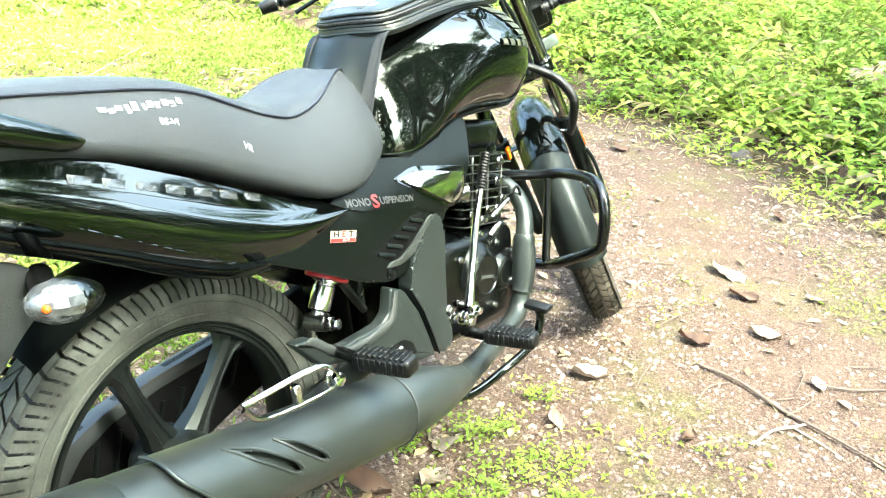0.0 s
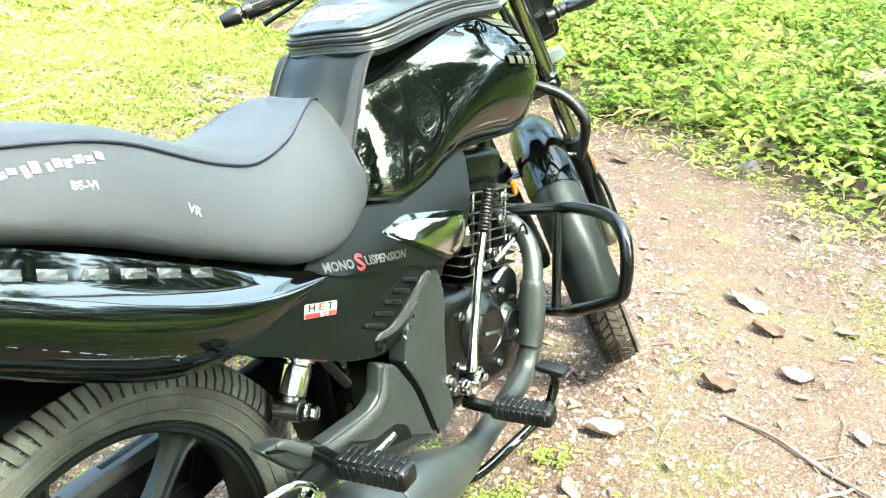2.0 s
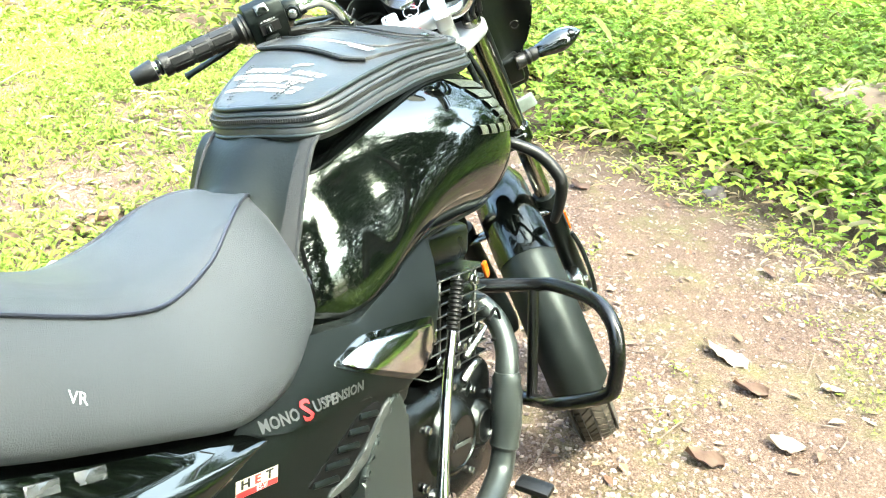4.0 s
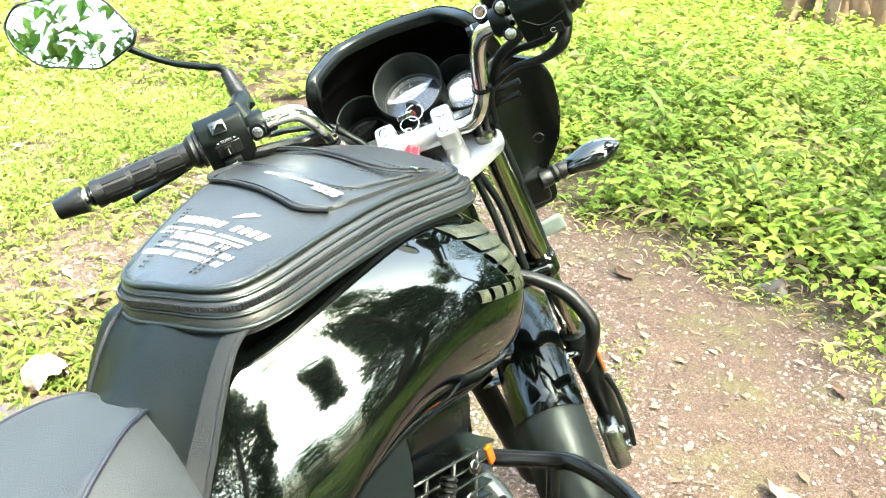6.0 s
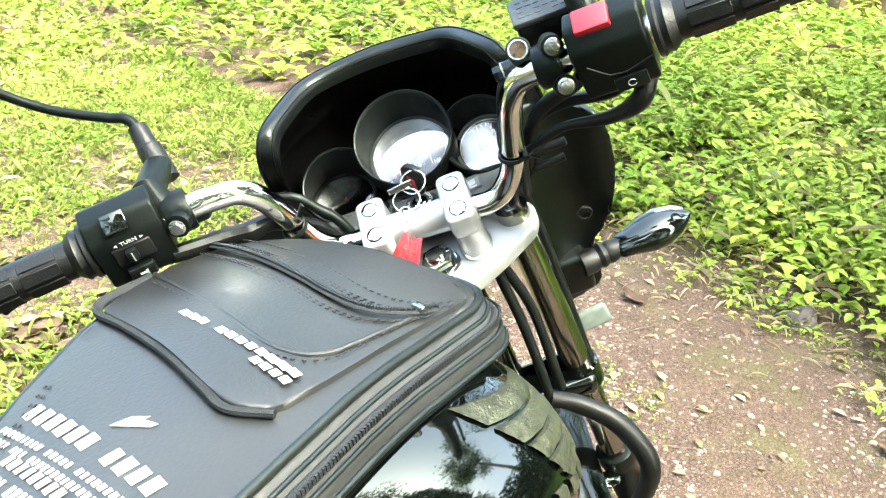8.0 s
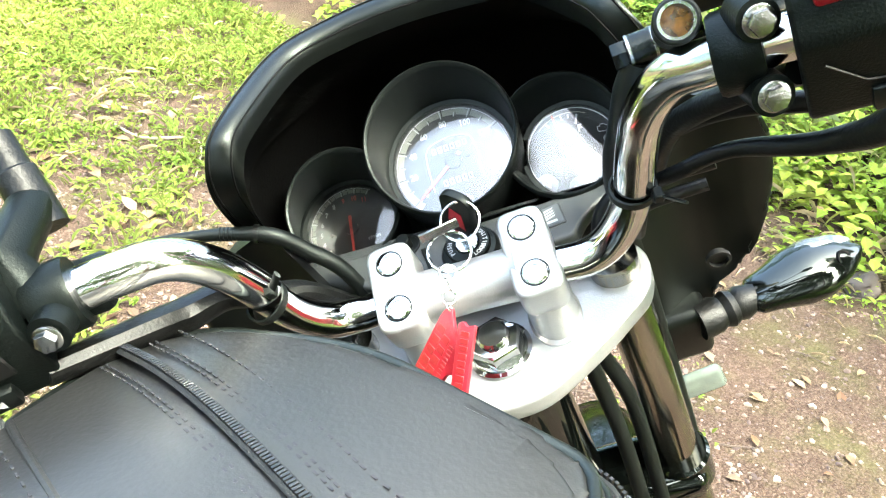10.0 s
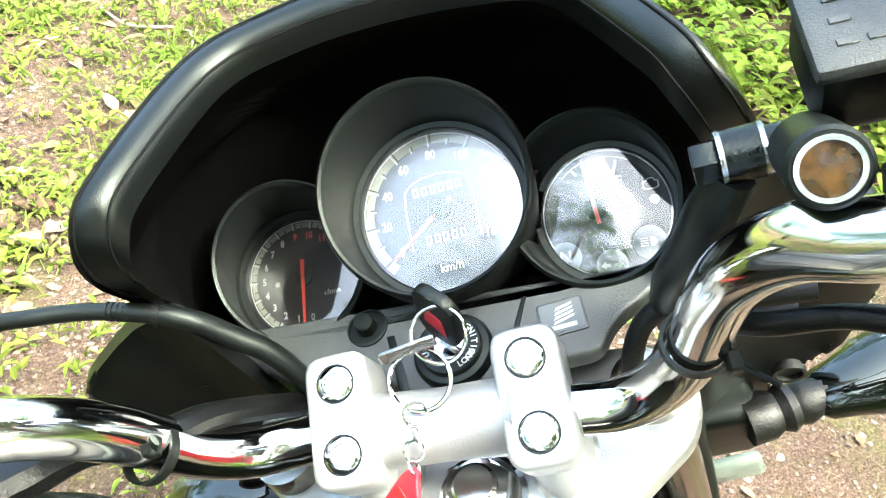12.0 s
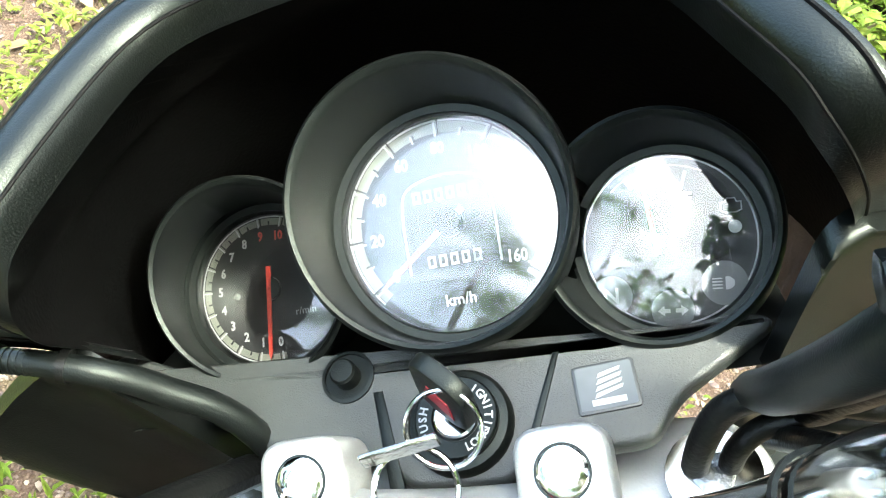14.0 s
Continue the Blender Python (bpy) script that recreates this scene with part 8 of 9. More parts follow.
plants("outer_plants", 15000, (-10.0, 10.0, -9.0, 13.0), outer_meadow, (0.05, 0.12), (0.01, 0.16), M_GRASS, "grass and weeds round the clearing", 6, (0.0, 0.9), 0.5, 0.9)


# ---- pebbles ----
def pebbles(name, n, keep, box_, sizes, mat, label):
    x, y = scatter(n, *box_, keep)
    k = len(x)
    t = (1 + 5 ** 0.5) / 2
    ico = np.array([(-1, t, 0), (1, t, 0), (-1, -t, 0), (1, -t, 0), (0, -1, t), (0, 1, t), (0, -1, -t), (0, 1, -t), (t, 0, -1), (t, 0, 1), (-t, 0, -1), (-t, 0, 1)]) / 1.9
    tri = [(0, 11, 5), (0, 5, 1), (0, 1, 7), (0, 7, 10), (0, 10, 11), (1, 5, 9), (5, 11, 4), (11, 10, 2), (10, 7, 6), (7, 1, 8), (3, 9, 4), (3, 4, 2), (3, 2, 6), (3, 6, 8), (3, 8, 9), (4, 9, 5), (2, 4, 11), (6, 2, 10), (8, 6, 7), (9, 8, 1)]
    r = np.exp(rng.uniform(np.log(sizes[0]), np.log(sizes[1]), k))
    v = ico[None] * rng.uniform(0.65, 1.2, (k, 12, 1)) * (rng.uniform(0.6, 1.2, (k, 1, 3)) * np.array([1, 1, 0.62])) * r[:, None, None]
    a = rng.uniform(0, 6.283, k)
    c, s = np.cos(a)[:, None], np.sin(a)[:, None]
    z = np.array([ground_z(p, q) for p, q in zip(x, y)])
    w = np.stack([v[..., 0] * c - v[..., 1] * s + x[:, None], v[..., 0] * s + v[..., 1] * c + y[:, None], v[..., 2] + z[:, None] + r[:, None] * 0.15], -1)
    f = (np.array(tri)[None] + (np.arange(k) * 12)[:, None, None]).reshape(-1, 3)
    me = bpy.data.meshes.new(name)
    me.from_pydata(w.reshape(-1, 3).tolist(), [], f.tolist())
    me.materials.append(mat)
    return tagged(new(name, me), label, "gravel", kind="stuff")


def gravel_keep(x, y):
    return bare(x, y) * (0.25 + 0.75 * patchy(x, y, 1.5, -0.3, 0.3, 5.0)) if x < verge_x(y) + 0.15 else 0.0


pebbles("pebbles", 30000, gravel_keep, (-1.4, 2.6, 0.3, 4.5), (0.0022, 0.0062), M_STONE, "small reddish pebbles of the gravel track")
pebbles("stones", 42000, gravel_keep, (-1.4, 2.6, 0.3, 4.5), (0.0040, 0.0105), M_STONE, "larger loose stones")


# ---- fallen leaves, sticks, rocks ----
def leaf_mesh(size, curl, seed, wide=0.5):
    """One curled dry leaf with a midrib and wavy edge."""
    r = random.Random(seed)
    bm = bmesh.new()
    rows = []
    bend, twist, phase = r.uniform(-0.2, 0.2), r.uniform(-0.9, 0.9), r.uniform(0, 6)
    for i in range(9):
        u = i / 8
        w = wide * size * max(0.02, math.sin(math.pi * min(1, u * 0.94 + 0.04)) ** 0.6) * r.uniform(0.82, 1.1)
        sway = bend * size * math.sin(u * 2.6) + r.uniform(-0.02, 0.02) * size
        ring = []
        for j in range(-3, 4):
            q = j / 3
            wav = r.uniform(-0.06, 0.06) * size * abs(q)
            ring.append(Vector((sway + q * w * 0.5 * (1 - 0.25 * curl * abs(q)), (u - 0.5) * size * (1 - 0.1 * abs(q)), 0.05 * size * math.sin(phase + 5 * u) * q + twist * 0.25 * size * q * (u - 0.5) * w / size + curl * size * (0.32 * q * q + 0.22 * (u - 0.5) ** 2 * 2 - 0.03) + wav * 0.5 + 0.002)))
        rows.append(ring)
    add_loft(bm, rows, False, False)
    bmesh.ops.solidify(bm, geom=list(bm.faces), thickness=0.0007)
    return bm


LEAVES = [(0.41, 1.315, 0.098, 100, 0.9, 0, "pale cream curled dry leaf on the gravel"), (0.93, 1.93, 0.13, 35, 0.5, 0, "long pale dry leaf on the gravel"), (0.93, 1.76, 0.085, 60, 0.8, 1, "curled brown dry leaf on the gravel"),
          (0.035, 1.02, 0.09, 190, 0.5, 0, "pale brown dry leaf by the rear wheel"), (0.03, 0.91, 0.085, 150, 0.7, 0, "pale brown dry leaf by the rear wheel"), (0.72, 1.5, 0.085, 60, 0.9, 1, "dark brown curled leaf on the gravel"), (1.15, 1.76, 0.06, 80, 0.7, 0, "pale dry leaf on the gravel"),
          (0.31, 1.12, 0.055, 20, 0.8, 0, "pale brown dry leaf by the rear wheel"), (-0.11, 0.88, 0.11, 80, 1.0, 1, "rolled brown leaf under the bike"), (0.80, 3.16, 0.09, 30, 0.8, 1, "brown dry leaf near the verge"), (-1.38, 5.67, 0.20, 120, 0.8, 0, "large pale dry leaf in the grass"),
          (-0.94, 2.38, 0.12, 30, 0.9, 0, "large cream dry leaf beside the track"), (-0.86, 2.22, 0.10, 110, 0.7, 1, "brown dry leaf beside the track"), (-0.95, 2.75, 0.11, 70, 0.6, 1, "brown dry leaf beside the track"), (-0.72, 2.85, 0.09, 10, 0.6, 1, "brown dry leaf beside the track"), (0.36, 1.42, 0.035, 50, 0.6, 0, "small pale leaf on the gravel"),
          (1.25, 2.4, 0.06, 20, 0.7, 1, "brown dry leaf on the gravel"), (0.60, 1.08, 0.05, 140, 0.7, 1, "brown dry leaf on the gravel"), (0.98, 1.30, 0.05, 10, 0.5, 0, "pale dry leaf on the gravel"), (0.93, 1.55, 0.085, 65, 0.7, 0, "pale dry leaf on the gravel"), (-1.9, 3.4, 0.14, 60, 0.6, 0, "pale dry leaf in the grass"), (-1.5, 4.5, 0.12, 140, 0.6, 1, "brown dry leaf in the grass")]
for k, (x, y, size, turn, curl, tone, label) in enumerate(LEAVES):
    ob = part("fallen_leaf", leaf_mesh(size * 1.1, curl * 0.5, 40 + k, 0.66 if size < 0.12 else 0.5), (M_PALELEAF, M_BROWNLEAF)[tone])
    ob.matrix_world = Matrix.Translation((x, y, ground_z(x, y) + 0.006)) @ pose(0, 0, 0, 16 if x < 0.5 and y < 1.5 else 7, 5, turn)
    tagged(ob, label, "leaf", "fallen leaves")


def litter_keep(x, y):
    if x > verge_x(y) + 0.3:
        return 0.25
    return 0.35 * bare(x, y) + 0.25 + 0.9 * math.exp(-(((x + 0.95) / 0.4) ** 2 + ((y - 2.9) / 0.95) ** 2))


x, y = scatter(4200, -3.6, 3.2, 0.4, 6.5, litter_keep)
k = len(x)
pos = np.stack([x, y, np.array([ground_z(a, b) for a, b in zip(x, y)]) + 0.006 + np.array([0.12 * float(rng.uniform()) if a > verge_x(b) else (0.02 if bare(a, b) < 0.4 else 0.0) for a, b in zip(x, y)])], -1)
tagged(new("leaf_litter", leaves_mesh("leaf_litter", pos, np.where(x < -0.7, rng.uniform(0.03, 0.09, k), rng.uniform(0.014, 0.05, k)), rng.uniform(0, 6.283, k), rng.normal(0.05, 0.16, k), M_DRYLEAF, 0.5, 0.16, 0.1)), "scattered dry brown and pale leaves", "leaf litter", kind="stuff")
x, y = scatter(900, -7.0, 6.0, 6.0, 14.0, lambda a, b: 0.6)
k = len(x)
pos = np.stack([x, y, np.array([ground_z(a, b) for a, b in zip(x, y)]) + rng.uniform(0.05, 0.2, k)], -1)
tagged(new("far_leaf_litter", leaves_mesh("far_leaf_litter", pos, rng.uniform(0.05, 0.16, k), rng.uniform(0, 6.283, k), rng.normal(0.1, 0.25, k), M_DRYLEAF, 0.4, 0.3, 0.1)), "dry leaves further off in the clearing", "leaf litter", kind="stuff")


# dry leaves heaped beside the track
heap = random.Random(12)
for k in range(34):
    a, d = heap.uniform(0, 6.283), heap.uniform(0, 1) ** 0.6
    x, y = -0.93 + 0.26 * d * math.cos(a), 2.58 + 0.34 * d * math.sin(a)
    ob = part("fallen_leaf", leaf_mesh(heap.uniform(0.06, 0.11), heap.uniform(0.3, 0.5), 90 + k, 0.6), (M_PALELEAF, M_BROWNLEAF, M_BROWNLEAF)[k % 3])
    ob.matrix_world = Matrix.Translation((x, y, ground_z(x, y) + 0.01 + 0.012 * heap.random())) @ pose(0, 0, 0, heap.uniform(-14, 18), heap.uniform(-12, 12), heap.uniform(0, 360))
    tagged(ob, "pale curled dry leaf in the heap beside the track" if k % 3 == 0 else "brown dry leaf in the heap beside the track", "leaf", "fallen leaves")


def husk(x, y):
    """A broken pale husk: a dented shell with a ragged open rim."""
    bm = bmesh.new()
    bmesh.ops.create_icosphere(bm, subdivisions=4, radius=1)
    bmesh.ops.delete(bm, geom=[v for v in bm.verts if v.co.x > 0.62 + 0.2 * noise.noise(v.co * 3)], context="VERTS")
    for v in bm.verts:
        v.co = Vector((v.co.x * 0.062, v.co.y * 0.055, v.co.z * 0.05)) * (1 + 0.18 * noise.noise(v.co * 2) + 0.05 * noise.noise(v.co * 7))
    bmesh.ops.solidify(bm, geom=list(bm.faces), thickness=0.006)
    ob = part("husk", bm, M_PALELEAF, None, "", 60)
    ob.matrix_world = Matrix.Translation((x, y, ground_z(x, y) + 0.04)) @ pose(0, 0, 0, 10, 20, -30)
    return tagged(ob, "broken cream coconut husk among dry leaves", "husk")


husk(-0.92, 2.31)


def shell_bowl(x, y):
    bm = lathe([(0.004, 0.004), (0.03, 0.006), (0.05, 0.02), (0.058, 0.036), (0.055, 0.038), (0.047, 0.023), (0.028, 0.011), (0.004, 0.009)], Matrix(), 28)
    for v in bm.verts:
        v.co += Vector((0, 0, 0.006 * noise.noise(v.co * 30)))
    ob = part("shell_bowl", bm, M_TWIG)
    ob.matrix_world = Matrix.Translation((x, y, ground_z(x, y) + 0.004)) @ pose(0, 0, 0, 14, 8, 0)
    return tagged(ob, "brown half shell lying open on the ground", "shell")


shell_bowl(-0.856, 2.15)


def twigs(n):
    """Many thin broken twigs strewn over the gravel."""
    r = random.Random(8)
    bm = bmesh.new()
    for _ in range(n):
        x, y, a, ln = r.uniform(-1.1, 1.9), r.uniform(0.5, 3.4), r.uniform(0, 6.283), r.uniform(0.04, 0.17)
        if x > verge_x(y):
            continue
        pts = []
        for q in (0, 0.35, 0.7, 1.0):
            px, py = x + ln * q * math.cos(a + q * r.uniform(-0.25, 0.25)), y + ln * q * math.sin(a)
            pts.append((px, py, ground_z(px, py) + 0.004 + 0.006 * r.random()))
        add_tube(bm, pts, [0.0018, 0.0022, 0.0017, 0.001], 5)
    return tagged(part("twigs", bm, M_TWIG), "thin broken twigs strewn over the gravel", "twigs", kind="stuff")


twigs(170)


def stick(pts, r, label):
    line = [Vector((x, y, ground_z(x, y) + z + r)) for x, y, z in pts]
    r *= 0.72
    ob = part("stick", tube(line, [r, r * 0.9, r * 1.1, r * 0.8, r * 0.6], 8, 1, 4), M_PALETWIG if "pale" in label else M_TWIG)
    return tagged(ob, label, "stick", "fallen sticks")


stick([(0.70, 1.38, 0), (0.78, 1.30, 0.004), (0.85, 1.19, 0.0), (0.92, 1.10, 0.004), (1.02, 0.98, 0)], 0.006, "thin grey-brown stick on the gravel")
stick([(0.74, 1.05, 0), (0.80, 1.10, 0.006), (0.86, 1.12, 0.004), (0.90, 1.14, 0.0)], 0.005, "pale broken twig on the gravel")
stick([(0.86, 1.12, 0), (0.90, 1.06, 0.004), (0.93, 1.02, 0)], 0.0035, "pale broken twig on the gravel")
stick([(0.66, 1.22, 0), (0.70, 1.27, 0.006), (0.76, 1.30, 0)], 0.0035, "thin brown twig on the gravel")
stick([(0.95, 1.32, 0), (1.05, 1.28, 0.006), (1.2, 1.30, 0)], 0.004, "thin grey twig on the gravel")
stick([(-1.05, 3.9, 0.0), (-0.9, 3.75, 0.02), (-0.72, 3.78, 0.01), (-0.66, 3.5, 0)], 0.007, "forked pale twig beside the track")
stick([(-0.75, 2.0, 0.0), (-0.82, 2.4, 0.02), (-0.9, 2.6, 0.0)], 0.006, "brown twig beside the track")
stick([(-2.2, 2.6, 0.0), (-1.9, 3.0, 0.16), (-1.7, 3.2, 0.2), (-1.5, 3.7, 0.3)], 0.006, "dry leaning stem in the grass")
stick([(-2.3, 2.8, 0.0), (-2.05, 3.1, 0.1), (-1.7, 3.4, 0.12)], 0.005, "dry leaning stem in the grass")


def rock(x, y, size, seed, mat, label, squash=0.5):
    bm = bmesh.new()
    bmesh.ops.create_icosphere(bm, subdivisions=3, radius=1)
    for v in bm.verts:
        n = noise.noise(v.co * 1.3 + Vector((seed, 0, 0))) * 0.4 + noise.noise(v.co * 4 + Vector((seed, 0, 0))) * 0.12
        v.co = v.co * (1 + n)
        v.co = Vector((v.co.x * size[0], v.co.y * size[1], v.co.z * size[2]))
    ob = part("rock", bm, mat, None, "", 50)
    ob.matrix_world = Matrix.Translation((x, y, ground_z(x, y) + size[2] * 0.5)) @ pose(0, 0, 0, 0, 0, seed * 40)
    return tagged(ob, label, "rock", "rocks")


rock(1.31, 3.05, (0.06, 0.04, 0.035), 1, M_DARKROCK, "small dark stone at the edge of the verge")
rock(2.28, 3.75, (0.34, 0.22, 0.13), 2, M_LATERITE, "flat brown laterite slab among the weeds")
rock(2.9, 3.4, (0.3, 0.25, 0.12), 4, M_LATERITE, "flat brown laterite slab among the weeds")
rock(-0.95, 2.16, (0.05, 0.04, 0.025), 3, M_DARKROCK, "dark stone beside the track")
rock(-0.88, 2.08, (0.035, 0.03, 0.02), 5, M_STONE2, "grey stone beside the track")

# ---- trees of the clearing ----
def tree(x, y, height, spread, seed, label, leaf=0.13, count=2600, trunk_r=0.13, first=0.45):
    """Tapered trunk, limbs that fork, and a crown of many single leaves in uneven clumps."""
    r = random.Random(seed)
    root = thing("tree", label, "tree", Matrix.Translation((x, y, ground_z(x, y) - 0.05)), "trees round the clearing")
    lean = Vector((r.uniform(-0.1, 0.1), r.uniform(-0.1, 0.1), 1))
    trunk_pts = [lean * (height * 0.72 * f) + Vector((r.uniform(-0.06, 0.06), r.uniform(-0.06, 0.06), 0)) * (f > 0) for f in (0, 0.2, 0.4, 0.6, 0.8, 1.0)]
    part("trunk", tube(trunk_pts, [trunk_r * 1.4, trunk_r, trunk_r * 0.85, trunk_r * 0.7, trunk_r * 0.5, trunk_r * 0.3], 12, 1, 4), M_BARK, root)
    ends = []
    for k in range(9):
        f = r.uniform(first, 1.0)
        a = k * 2.4 + r.uniform(-0.4, 0.4)
        p = lean * (height * 0.72 * f)
        d = Vector((math.cos(a), math.sin(a), r.uniform(0.25, 0.9))) * spread * r.uniform(0.6, 1.0)
        q = p + d
        part("limb", tube([p, p + d * 0.45 + Vector((0, 0, 0.1)), q], [trunk_r * 0.4, trunk_r * 0.25, trunk_r * 0.08], 8, 1, 3), M_BARK, root)
        ends += [q, p + d * 0.6, q + Vector((r.uniform(-0.6, 0.6), r.uniform(-0.6, 0.6), r.uniform(-0.3, 0.5)))]
    ends = np.array([tuple(e) for e in ends])
    pick = ends[rng.integers(0, len(ends), count)]
    pos = pick + rng.normal(0, 0.3 * spread / 1.6, (count, 3)) * np.array([1, 1, 0.7])
    me = leaves_mesh("crown", pos, rng.uniform(leaf * 0.6, leaf * 1.3, count), rng.uniform(0, 6.283, count), rng.uniform(-1.2, 0.5, count), M_TREELEAF, 0.4)
    crown = new("crown", me)
    crown.parent = root
    return root


tree(-3.9, 9.6, 6.5, 1.9, 1, "tree with a thick brown trunk behind the clearing", trunk_r=0.2)
tree(1.7, -5.2, 9.5, 2.0, 2, "tall leafy tree behind the track", 0.17, 6000)
tree(-1.2, -7.2, 7.6, 2.0, 3, "tall leafy tree behind the track", 0.14, 6000)
tree(6.6, 0.2, 9.0, 1.9, 22, "tall leafy tree beside the track", 0.17, 6000)
tree(-7.2, -1.6, 6.0, 2.3, 6, "leafy tree beside the clearing", 0.18, 4000)
tree(-8.6, 5.5, 6.4, 2.3, 7, "leafy tree beside the clearing", 0.2, 4000)
tree(9.0, 9.0, 7.5, 2.4, 8, "leafy tree beside the clearing", 0.2, 4000)
tree(1.5, 17.0, 8.0, 2.6, 9, "leafy tree at the end of the clearing")
# Unseen high crowns, added to block the steep sky that the tank reflects.
tree(6.3, -0.4, 17.0, 2.6, 51, "very tall leafy tree with a high crown beside the track", 0.2, 9000, 0.2, 0.7)
tree(2.2, -5.5, 17.0, 2.3, 52, "very tall leafy tree with a high crown behind the track", 0.2, 8000, 0.2, 0.7)
tree(9.6, 4.6, 14.0, 2.5, 53, "tall bare-stemmed tree with a high crown beside the clearing", 0.2, 7000, 0.18, 0.78)


def palm(x, y, height, seed, label, reach=2.6):
    """Coconut palm: a leaning ringed trunk and arching fronds of narrow leaflets."""
    r = random.Random(seed)
    root = thing("palm_tree", label, "palm tree", Matrix.Translation((x, y, ground_z(x, y) - 0.05)), "palms round the clearing")
    lean = Vector((r.uniform(-0.12, 0.12), r.uniform(-0.12, 0.12), 0))
    line = [Vector((0, 0, height * f)) + lean * height * f * f for f in (0, 0.25, 0.5, 0.75, 1.0)]
    part("trunk", tube(line, [0.17, 0.13, 0.12, 0.11, 0.10], 12, 1, 4), M_BARK, root)
    for k in range(17):
        a = k * 2.4 + r.uniform(-0.2, 0.2)
        rise = radians(r.uniform(-25, 70))
        d = Vector((math.cos(a), math.sin(a), 0))
        ln = reach * r.uniform(0.8, 1.1)
        rib = [line[-1] + d * (ln * f * math.cos(rise) * (1 - 0.2 * f)) + Vector((0, 0, ln * (f * math.sin(rise) - 0.55 * f * f))) for f in (i / 10 for i in range(11))]
        bm = add_tube(bmesh.new(), rib, [0.022, 0.016, 0.006], 5)
        across = Vector((-d.y, d.x, 0))
        fine = spline(rib, 4)
        for i in range(4, len(fine) - 1):
            f = i / len(fine)
            step = (fine[i + 1] - fine[i]).normalized()
            for side_ in (1, -1):
                long = 0.62 * math.sin(math.pi * (0.12 + 0.83 * f)) * r.uniform(0.8, 1.1)
                tip = fine[i] + across * side_ * long * 0.75 + step * long * 0.5 - Vector((0, 0, long * r.uniform(0.25, 0.6)))
                mid = fine[i].lerp(tip, 0.45) + Vector((0, 0, 0.05))
                w = step * 0.022
                v = [bm.verts.new(q) for q in (fine[i], mid - w, tip, mid + w)]
                bm.faces.new(v)
        part("frond", bm, M_TREELEAF, root)
    return root


palm(3.4, -3.2, 10.2, 31, "tall coconut palm beside the track", 2.4)
tree(-6.6, -7.6, 4.6, 2.2, 41, "leafy tree behind the track", 0.14, 4600)
palm(-4.2, -8.8, 6.4, 32, "coconut palm behind the track")
palm(-3.0, -7.0, 6.8, 33, "coconut palm behind the track")
palm(-4.2, -5.6, 8.0, 35, "coconut palm behind the clearing", 2.7)
palm(-7.6, -3.9, 5.0, 34, "coconut palm at the edge of the clearing")


def woods(n):
    """The far edge of the woods all round: bushes and low crowns with an uneven top."""
    ang = rng.uniform(0, 6.283, n)
    dist = rng.uniform(13, 19, n)
    x, y = dist * np.cos(ang), 2 + dist * np.sin(ang)
    top = np.array([3.7 + 2.4 * noise.noise(Vector((math.cos(a) * 3, math.sin(a) * 3, 0))) + 1.2 * noise.noise(Vector((math.cos(a) * 11, math.sin(a) * 11, 4))) for a in ang])
    z = rng.uniform(0, 1, n) ** 0.8 * np.maximum(top, 3.6)
    pos = np.stack([x, y, z], -1)
    me = leaves_mesh("far_woods", pos, rng.uniform(0.16, 0.38, n), rng.uniform(0, 6.283, n), rng.uniform(-1.2, 0.6, n), M_TREELEAF, 0.5)
    return tagged(new("far_woods", me), "dark green far edge of the woods", "woods", kind="stuff")


woods(36000)


def thicket(name, n, az0, az1, near, far, top, label):
    """A tall leafy thicket over a sector of the clearing's edge, ragged along its sides and its top."""
    u = rng.uniform(0, 1, n)
    f = rng.uniform(0, 1, n) ** 0.9
    rag = np.array([noise.noise(Vector((q * 9, 3.0, az0))) for q in f]) * 4.0
    ang = np.radians(az0 + (az1 - az0) * u + rag * np.where(u > 0.5, 1, -1))
    dist = rng.uniform(near, far, n)
    cap = top * (1 + 0.22 * np.array([noise.noise(Vector((a * 7, d, 8.0))) + 0.6 * noise.noise(Vector((a * 23, d, 2.0))) for a, d in zip(ang, dist)]))
    pos = np.stack([0.2 + dist * np.cos(ang), 1.0 + dist * np.sin(ang), f * cap], -1)
    me = leaves_mesh(name, pos, rng.uniform(0.14, 0.34, n), rng.uniform(0, 6.283, n), rng.uniform(-1.2, 0.5, n), M_TREELEAF, 0.5)
    return tagged(new(name, me), label, "thicket", kind="stuff")


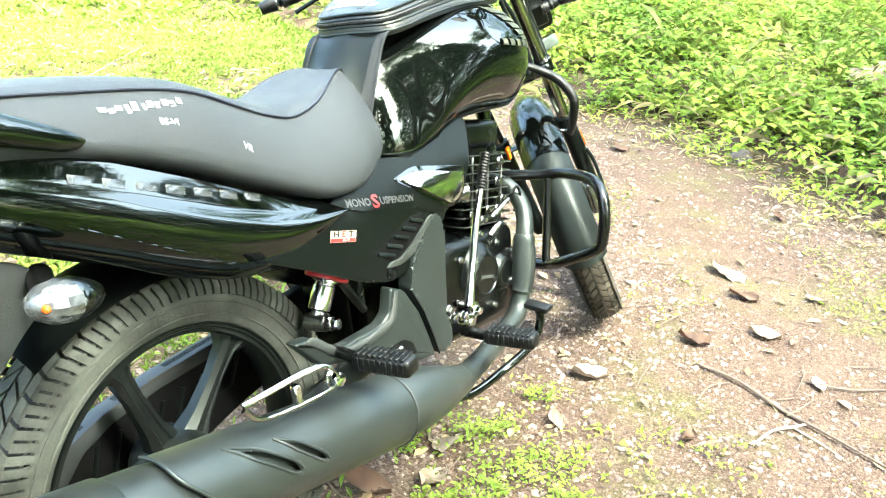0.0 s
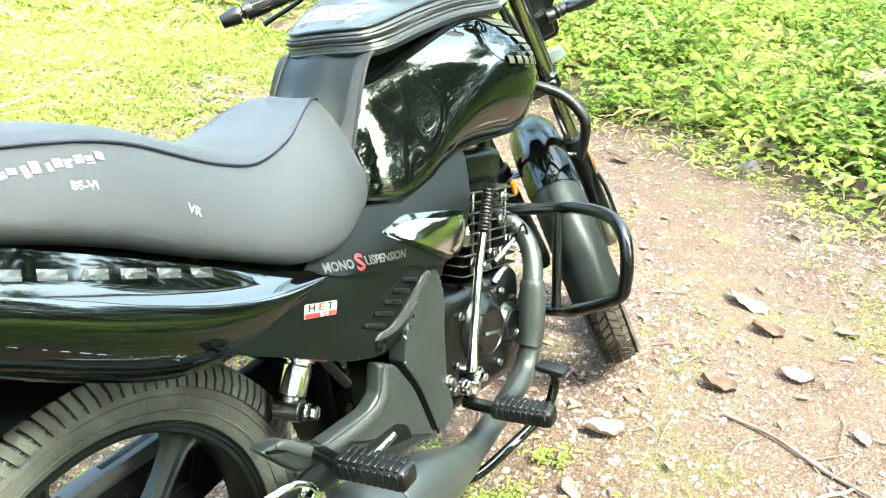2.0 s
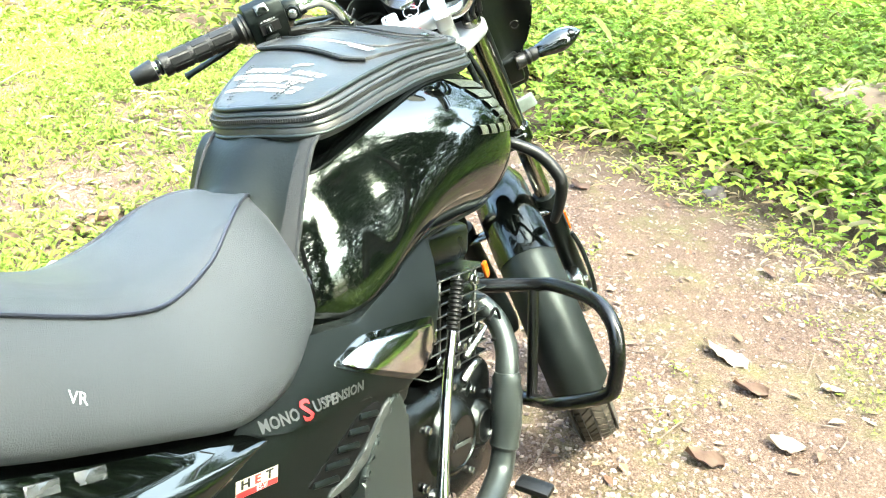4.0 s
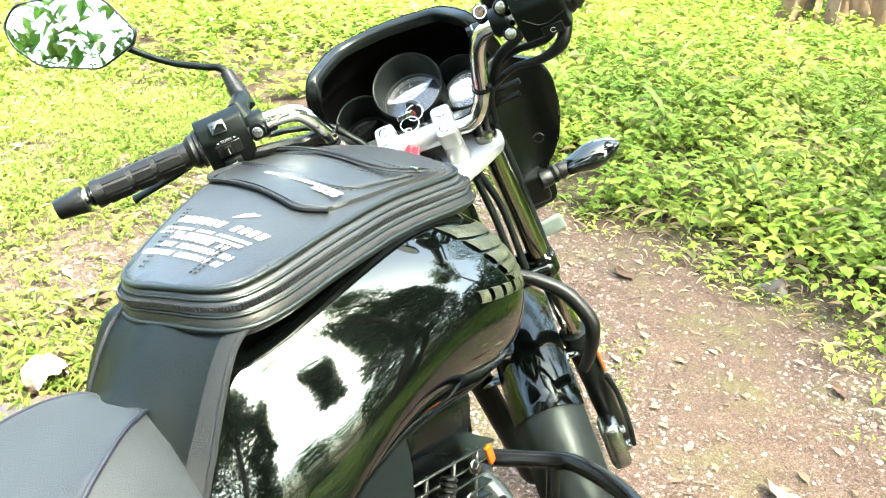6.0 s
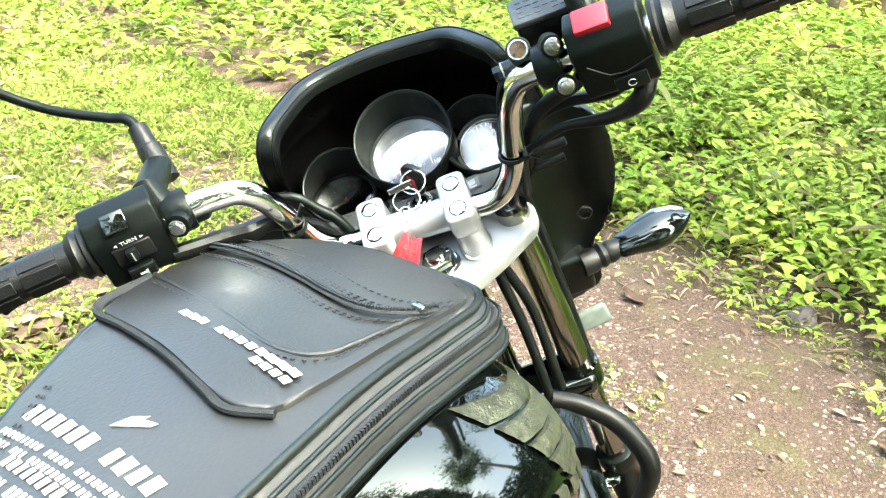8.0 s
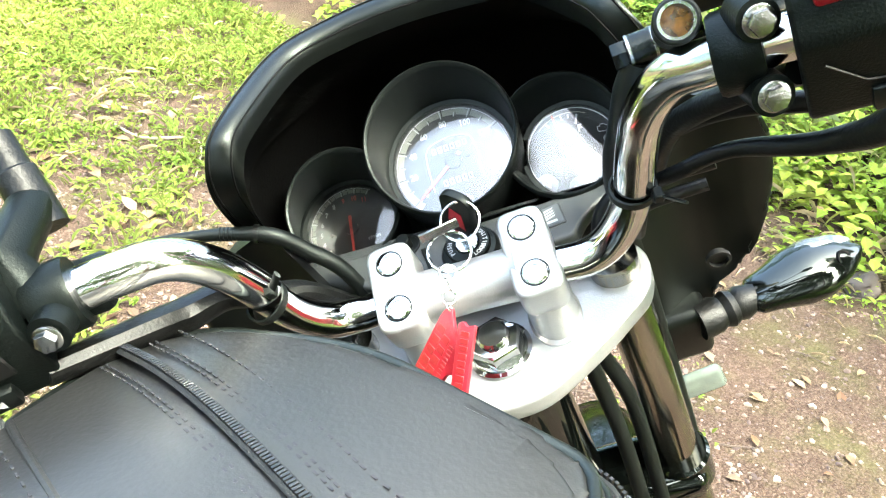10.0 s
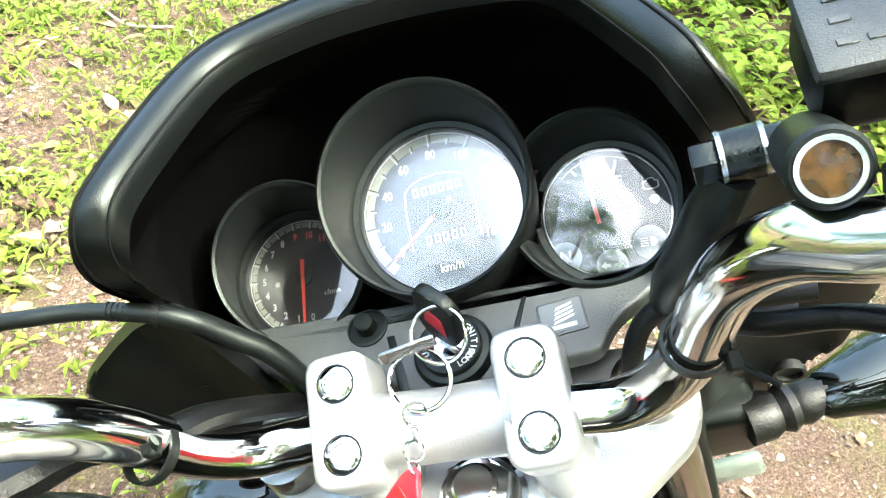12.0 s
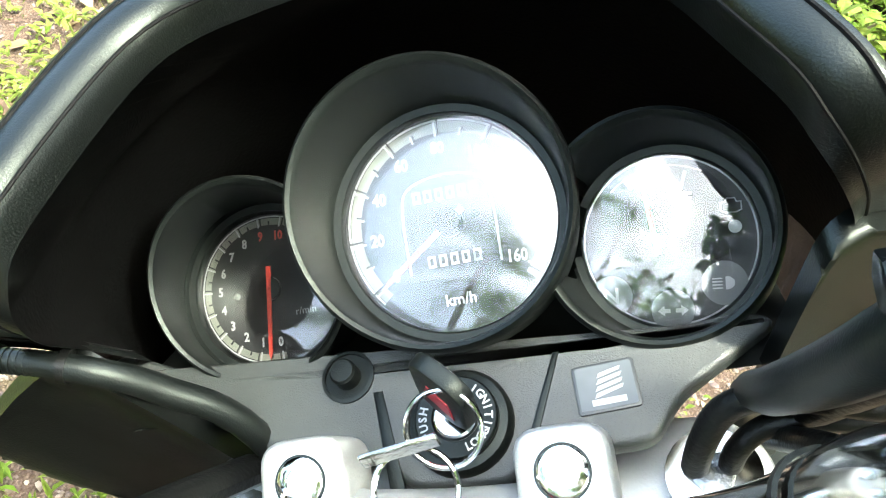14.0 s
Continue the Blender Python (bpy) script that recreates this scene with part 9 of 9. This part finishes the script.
# Unseen leaf walls, added so the paint reflects foliage round a sky gap.
thicket("tall_thicket", 18000, -27, 9, 6.0, 8.0, 12.0, "tall dark green thicket added out of view beside the track")
thicket("low_hedge", 6000, 8, 40, 6.0, 8.0, 3.1, "leafy green screen added out of view beside the track")
thicket("bushy_hedge", 6000, -47, -39, 6.0, 8.0, 8.6, "leafy green screen added out of view behind the track")
thicket("far_thicket", 17000, 40, 112, 12.5, 15.0, 11.5, "tall dark green woods added out of view past the clearing")
thicket("thin_thicket", 1700, -134, -114, 9.0, 12.0, 4.6, "thin leafy saplings behind the track")
thicket("rear_thicket", 21000, -104, -47, 6.0, 8.0, 12.5, "tall dark green thicket added out of view behind the track")


# withered banana plant
def banana(x, y):
    root = thing("banana_plant", "withered banana stump with hanging dry brown leaves", "banana plant", Matrix.Translation((x, y, ground_z(x, y) - 0.03)))
    part("stem", tube([(0, 0, 0), (0.02, 0, 0.5), (0.0, 0.03, 1.1), (0.03, 0.02, 1.7)], [0.16, 0.13, 0.11, 0.08], 14, 1, 4), M_BANANA, root)
    r = random.Random(3)
    for k in range(16):
        a = k * 2.4
        d = Vector((math.cos(a), math.sin(a), 0))
        h = r.uniform(0.5, 1.6)
        pts = [Vector((0, 0, h)) + d * 0.1, d * 0.22 + Vector((0, 0, h - 0.1)), d * r.uniform(0.28, 0.4) + Vector((0, 0, h * 0.5)), d * r.uniform(0.3, 0.6) + Vector((0, 0, 0.06))]
        part("dry_leaf", tube(pts, [0.03, 0.07, 0.09, 0.04], 8, 0.12, 4, (d.y, -d.x, 0.2)), M_BANANA, root)
    for k in range(5):
        a = -2.6 + k * 0.5
        d = Vector((math.cos(a), math.sin(a), 0))
        part("dry_leaf", tube([d * 0.1 + Vector((0, 0, 0.1)), d * 0.5 + Vector((0, 0, 0.12)), d * 1.0 + Vector((0, 0, 0.08))], [0.04, 0.1, 0.03], 8, 0.15, 4, (0, 0, 1)), M_BANANA, root)


banana(3.9, 8.6)
bm = bmesh.new()
bmesh.ops.create_icosphere(bm, subdivisions=3, radius=1)
for v in bm.verts:
    v.co = Vector((v.co.x * 0.10, v.co.y * 0.06, v.co.z * 0.12)) * (1 + 0.5 * noise.noise(v.co * 3))
ob = part("plastic_bag", bm, M_BLUE)
ob.matrix_world = Matrix.Translation((0.816, 9.91, ground_z(0.816, 9.91) + 0.12))
tagged(ob, "crumpled blue plastic bag in the grass", "plastic bag")
